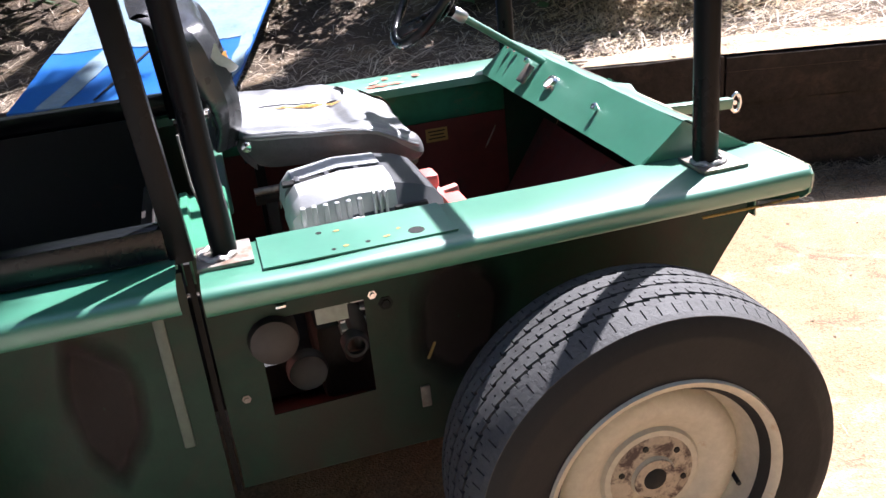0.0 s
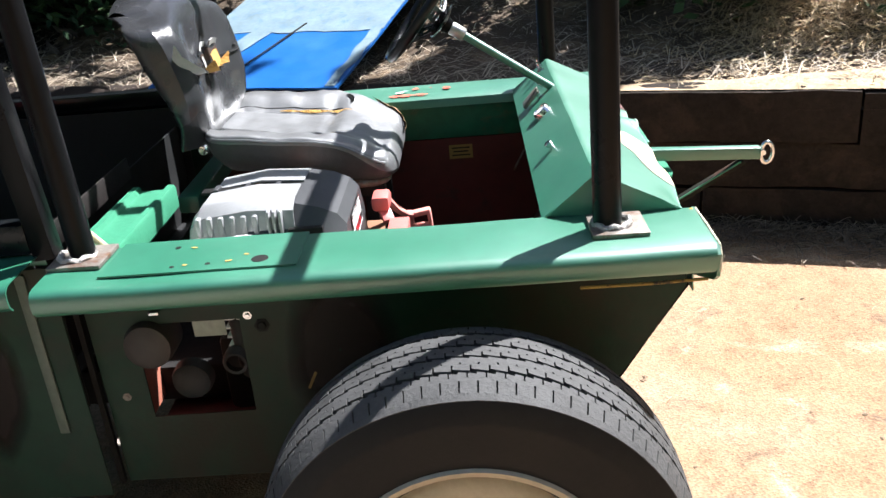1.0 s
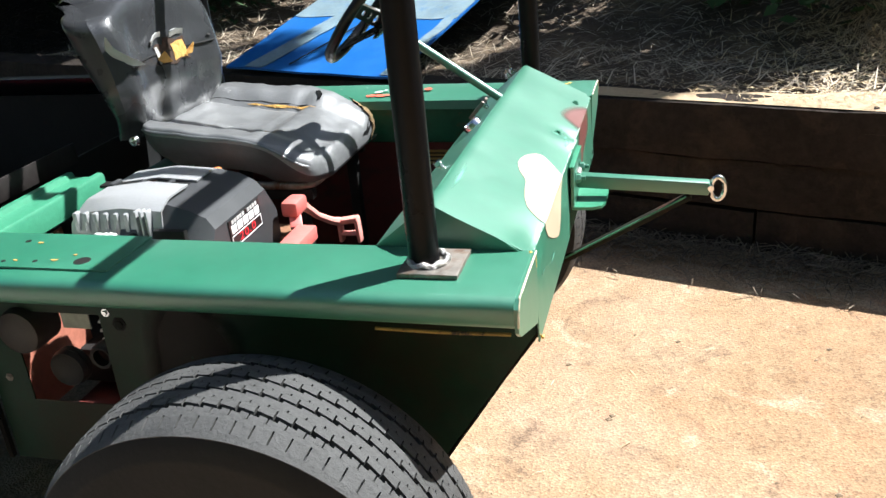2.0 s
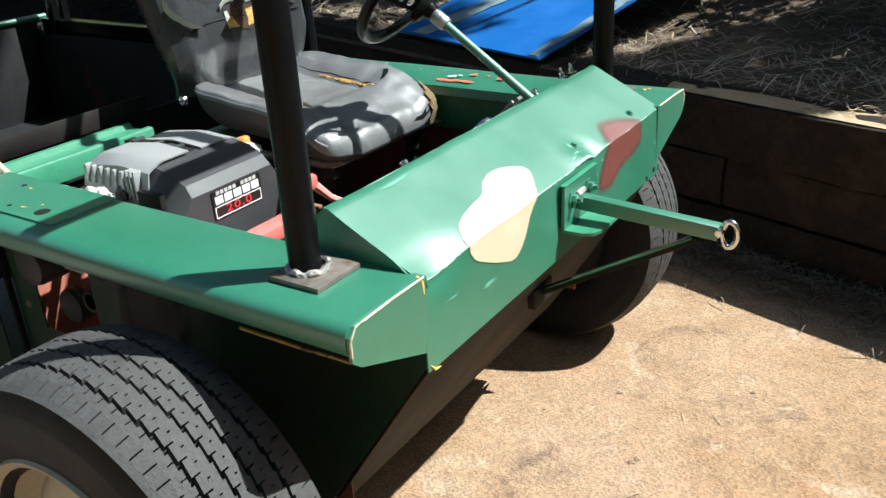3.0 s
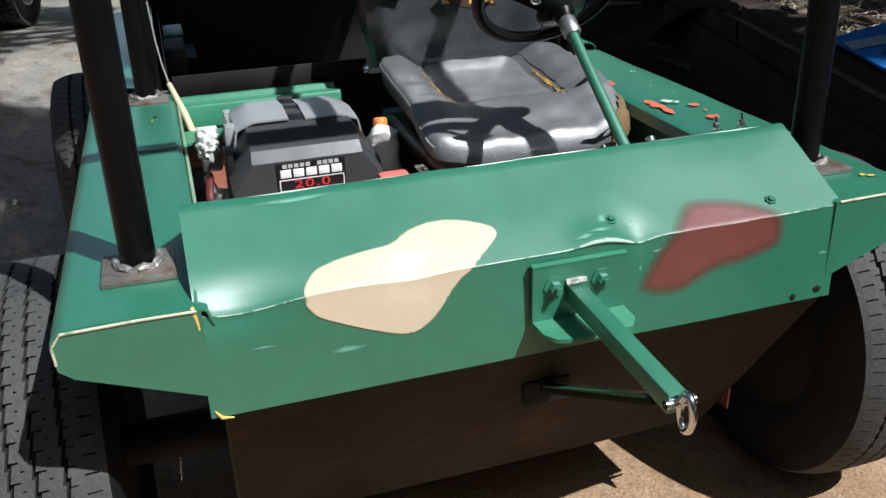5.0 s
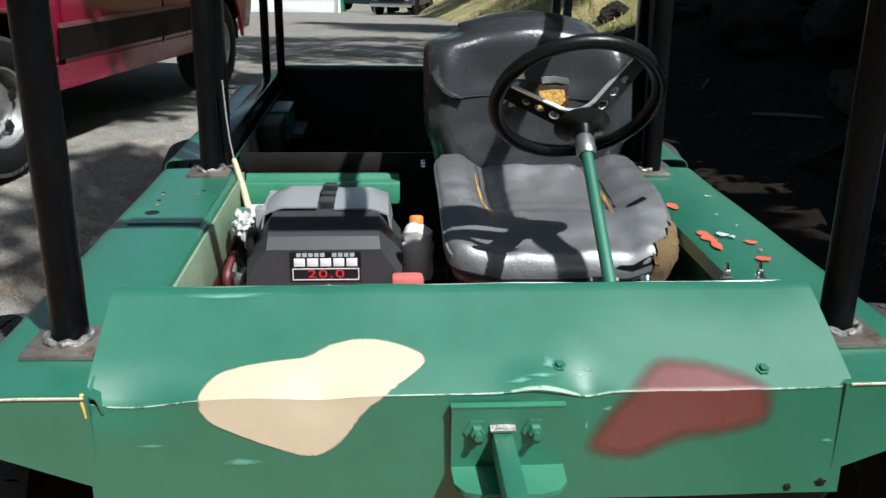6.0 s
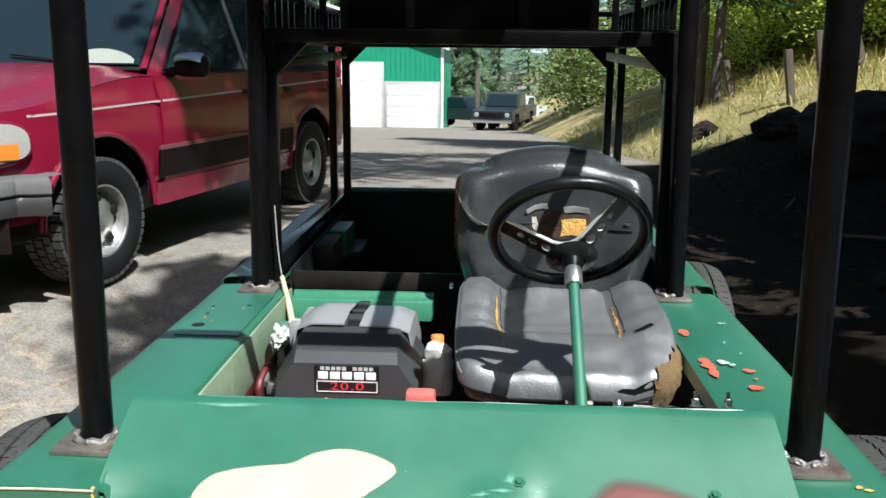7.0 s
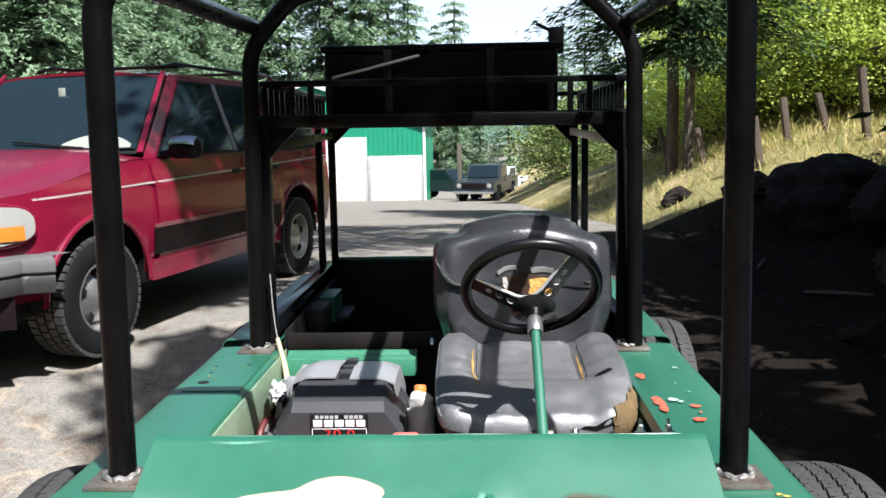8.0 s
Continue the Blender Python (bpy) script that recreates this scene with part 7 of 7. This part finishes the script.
# broad trees out of view, added to shade bank, drive, car and cargo bed
def broad_tree(h0, centre, w, seed, leaves):
    random.seed(seed)
    trunk = tube([(0, 0, -0.3), (0.05, 0.03, h0 * 0.3), (centre.x * 0.35, centre.y * 0.35, h0 * 0.62), (centre.x * 0.8, centre.y * 0.8, h0 * 0.9), tuple(centre)], [0.20, 0.17, 0.13, 0.09, 0.03], 10)
    st, cr = bush(w, w, 2.2, seed, leaves, 0.16)
    m = Matrix.Translation(centre - Vector((0, 0, 1.1)))
    limbs = Geo()
    for k in range(6):
        az = k * 1.05
        limbs.add(tube([(centre.x * 0.6, centre.y * 0.6, h0 * 0.8), (centre.x + 0.5 * w * math.cos(az), centre.y + 0.5 * w * math.sin(az), centre.z - 0.3), (centre.x + 0.9 * w * math.cos(az), centre.y + 0.9 * w * math.sin(az), centre.z + 0.3)], [0.07, 0.045, 0.015], 6))
    return trunk.add(limbs), cr.moved(m)


t, c = broad_tree(3.6, Vector((0.0, 0.1, 3.9)), 0.72, 27, 2600)
plant("sapling", "unseen slim leafy tree added to shade the bank", "tree", on_bank(3.75, 6.35), t, c, LEAVES_DARK)
t, c = broad_tree(8.5, Vector((4.0, -2.4, 8.6)), 0.85, 21, 1700)
plant("shade_oak_tree", "unseen leaning broad-leaved tree added for dappled shade", "tree", on_bank(-0.5, 7.6), t, c, LEAVES_DARK)
plant("shade_oak_tree", "unseen broad-leaved tree added to shade the timbers' foot", "tree", on_bank(1.6, 8.4), *broad_tree(6.4, Vector((0.9, -1.35, 6.5)), 0.72, 44, 2600), LEAVES_DARK)
plant("shade_oak_tree", "unseen tall broad-leaved tree added to shade the red car", "tree", on_bank(-1.2, 7.6), *broad_tree(8.0, Vector((1.35, -3.7, 7.9)), 1.02, 31, 2100), LEAVES_DARK)
t, c = broad_tree(8.5, Vector((-0.4, -3.4, 8.0)), 2.7, 24, 6500)
plant("shade_oak_tree", "unseen broad-leaved tree added to shade the drive", "tree", on_bank(-3.8, 8.4), t, c, LEAVES_DARK)


# ---- fence, rocks ----
def fence_post(h, w, lean, seed):
    random.seed(seed)
    return timber(h, w, w * 0.8, seed).moved(Matrix.Rotation(lean, 4, 'X') @ Matrix.Rotation(-math.pi / 2, 4, 'Y'))


fence = thing("fence", "old grey split-post wire fence along the bank", "fence", on_bank(-9, 8.0))
off = Vector(on_bank(-9, 8.0))
tops = []
for k, (x, y, h) in enumerate(((-8.4, 8.5, 1.05), (-10.5, 8.15, 1.05), (-12.0, 8.2, 0.65), (-11.3, 7.28, 0.72), (-10.1, 6.46, 0.72), (-13.0, 6.43, 0.62), (-15.6, 6.4, 0.8), (-18.2, 6.3, 0.8))):
    p = Vector(on_bank(x, y)) - off
    random.seed(k)
    part("post", fence_post(h + 0.25, 0.12, random.uniform(0.10, 0.30), k + 40).moved(Matrix.Translation(p - Vector((0, 0, 0.2)))), WEATHERED, fence)
    tops.append(p + Vector((0, 0, h)))
for f in (0.95, 0.6, 0.3):
    pts = []
    for p in tops[-3:]:
        b = bank_z(p.x + off.x, p.y + off.y) - off.z
        pts.append((p.x, p.y - 0.06, b + (p.z - b) * f))
    part("wire", tube(pts, 0.004, 5), METAL_GREY, fence)


def rock(w, d, h, seed):
    def at(u, v):
        p = Vector((math.cos(u) * math.sin(v), math.sin(u) * math.sin(v), math.cos(v)))
        q = 1 + 0.35 * noise.noise(p * 1.3 + Vector((seed, 0, 0))) + 0.16 * noise.noise(p * 4 + Vector((seed, 2, 0))) + 0.07 * noise.noise(p * 11 + Vector((seed, 5, 0)))
        return (p.x * w * q, p.y * d * q, p.z * h * q)
    return surf(at, span(0, 2 * math.pi, 56), span(0.02, math.pi - 0.02, 32))


for k, (x, y, w, d, h) in enumerate(((-6.9, 6.25, 0.95, 0.7, 0.44), (-8.7, 5.9, 0.42, 0.35, 0.22), (-10.4, 5.3, 0.25, 0.22, 0.16), (-5.4, 6.3, 0.6, 0.5, 0.35), (-4.1, 5.7, 0.35, 0.3, 0.2))):
    e = solid("boulder", rock(w, d, h, 11 * k), STONE, "rough grey-brown boulder on the bank", "boulder", "boulders on the bank", angle=70)
    e.location = Vector(on_bank(x, y)) + Vector((0, 0, h * 0.35))


random.seed(91)
for k in range(9):
    x = random.uniform(-6.5, -1.2)
    y = edge_y(x) + random.uniform(0.15, 1.6)
    a = random.uniform(0, math.pi)
    ln = random.uniform(0.35, 0.9)
    p = [Vector((x + q * ln * math.cos(a), y + q * ln * math.sin(a) * 0.5, 0)) for q in (-0.5, -0.1, 0.25, 0.5)]
    pts = [Vector((v.x, v.y + 0.03 * random.uniform(-1, 1), (bank_z(v.x, v.y) if v.y > edge_y(v.x) else drive_z(v.x, v.y)) + 0.02)) for v in p]
    solid("fallen_branch", tube(pts, [0.016, 0.020, 0.016, 0.008], 7), WEATHERED, "dead grey branch lying on the bank", "branch", "fallen branches")


# ---- dry straw, grass and litter ----
def blades(name, label, category, count, place, length, width, mat, seed, flat=0.5):
    random.seed(seed)
    g = Geo()
    while len(g.f) < count:
        p = place()
        if p is None:
            continue
        az = random.uniform(0, 2 * math.pi)
        ln = length * random.uniform(0.4, 1.4)
        rise = random.uniform(0.0, 1.0) * (1 - flat)
        d = Vector((math.cos(az), math.sin(az), 0)) * math.sqrt(max(0.05, 1 - rise * rise)) + Vector((0, 0, rise))
        s = Vector((-math.sin(az), math.cos(az), 0.2)) * width * random.uniform(0.5, 1.3)
        p = Vector(p)
        mid = p + d * ln * 0.5 + Vector((0, 0, 0.05 * ln))
        end = p + d * ln + Vector((0, 0, -0.12 * ln))
        i = len(g.v)
        g.v += [p - s, p + s, mid + s * 0.8, mid - s * 0.8, end]
        g.f += [(i, i + 1, i + 2, i + 3), (i + 3, i + 2, i + 4)]
    solid(name, g, mat, label, category, kind="stuff", angle=0)


def along_bank(x0, x1, v0, v1, power=1.0):
    def place():
        x = random.uniform(x0, x1)
        v = v0 + (v1 - v0) * random.random() ** power
        y = edge_y(x) + v
        return (x, y, bank_z(x, y) + 0.01)
    return place


blades("dry_grass", "tangle of grey dead stalks on the bank", "dry grass", 24000, along_bank(-2.5, 7, 0.22, 3.4, 1.3), 0.20, 0.0026, STALK, 5, 0.7)


def wall_top():
    x = random.uniform(1.0, 7.0)
    v = random.random() ** 1.5 * 0.5
    if random.random() > smooth01(1.0, 2.2, x):
        return None
    return (x, edge_y(x) + 0.03 + v, 0.628 + 0.03 * random.random())


blades("wall_straw", "pale straw and chaff lying on the timbers", "straw", 9000, wall_top, 0.045, 0.0019, STRAW, 14, 0.93)


def mound():
    x, y = random.gauss(2.75, 0.45), random.gauss(4.75, 0.28)
    if y < edge_y(x) + 0.2:
        return None
    return (x, y, bank_z(x, y) + 0.26 * math.exp(-((x - 2.75) ** 2 + (y - 4.75) ** 2) / 0.25) * random.random())


blades("straw_heap", "heap of pale dry straw on the bank", "straw", 11000, mound, 0.17, 0.0022, STRAW, 6, 0.6)


def foot():
    x = random.uniform(-2.0, 5)
    y = edge_y(x) - abs(random.gauss(0, 0.12)) - 0.01
    return (x, y, drive_z(x, y) + 0.012 + random.random() * 0.05 * max(0, 1 - (edge_y(x) - y) / 0.3))


blades("leaf_litter", "dead grass and twigs heaped along the timbers", "litter", 22000, foot, 0.10, 0.0024, LITTER, 7, 0.8)


def stray():
    x, y = random.uniform(-1.5, 3.5), random.uniform(0.3, 3.6)
    return (x, y, drive_z(x, y) + 0.004)


blades("stray_straw", "single dry stalks scattered on the gravel", "straw", 240, stray, 0.07, 0.0014, STRAW, 8, 0.97)
blades("verge_grass", "tufts of dry yellow-green grass on the verge", "grass", 24000, along_bank(-22, -9.1, 0.0, 5.5), 0.22, 0.006, GRASS, 9, 0.15)
blades("far_verge_grass", "long dry grass below the fence", "grass", 12000, along_bank(-20, -7.0, 2.2, 6.0), 0.40, 0.008, GRASS, 10, 0.1)


# dark litter spread over the drive's edge where it lies in shade
def under_firs():
    x = random.uniform(-9.2, 0.2)
    y = edge_y(x) - 2.2 * random.random() ** 1.15 * smooth01(0.4, -0.9, x) * smooth01(-9.4, -7.8, x) + 0.1
    return (x, y, drive_z(x, y) + 0.012)


blades("shade_litter", "litter darkened for shade along the foot of the bank", "litter", 46000, under_firs, 0.09, 0.0042, SHADE_LITTER, 12, 0.95)
blades("bank_litter", "litter darkened for shade on the bank under firs", "litter", 12000, along_bank(-9.2, -2.0, 0.05, 3.0), 0.14, 0.004, SHADE_LITTER, 13, 0.6)


def pebble_place():
    return random.uniform(-3.5, 3.8), random.uniform(-0.6, 3.9)


random.seed(15)
g = Geo()
for k in range(260):
    x, y = pebble_place()
    if y > edge_y(x) - 0.05:
        continue
    r = random.uniform(0.003, 0.010)
    z = drive_z(x, y)
    i = len(g.v)
    q = [Vector((x + r * random.uniform(0.6, 1.3) * math.cos(a), y + r * random.uniform(0.6, 1.3) * math.sin(a), z + r * 0.25)) for a in span(0, 4.2, 4)]
    g.v += [Vector((x, y, z + r * 0.8))] + q + [Vector((p.x, p.y, z - 0.004)) for p in q]
    for a in range(5):
        b = (a + 1) % 5
        g.f += [(i, i + 1 + a, i + 1 + b), (i + 1 + a, i + 6 + a, i + 6 + b, i + 1 + b)]
solid("pebbles", g, PEBBLE, "small loose stones on the drive", "pebbles", kind="stuff", angle=0)
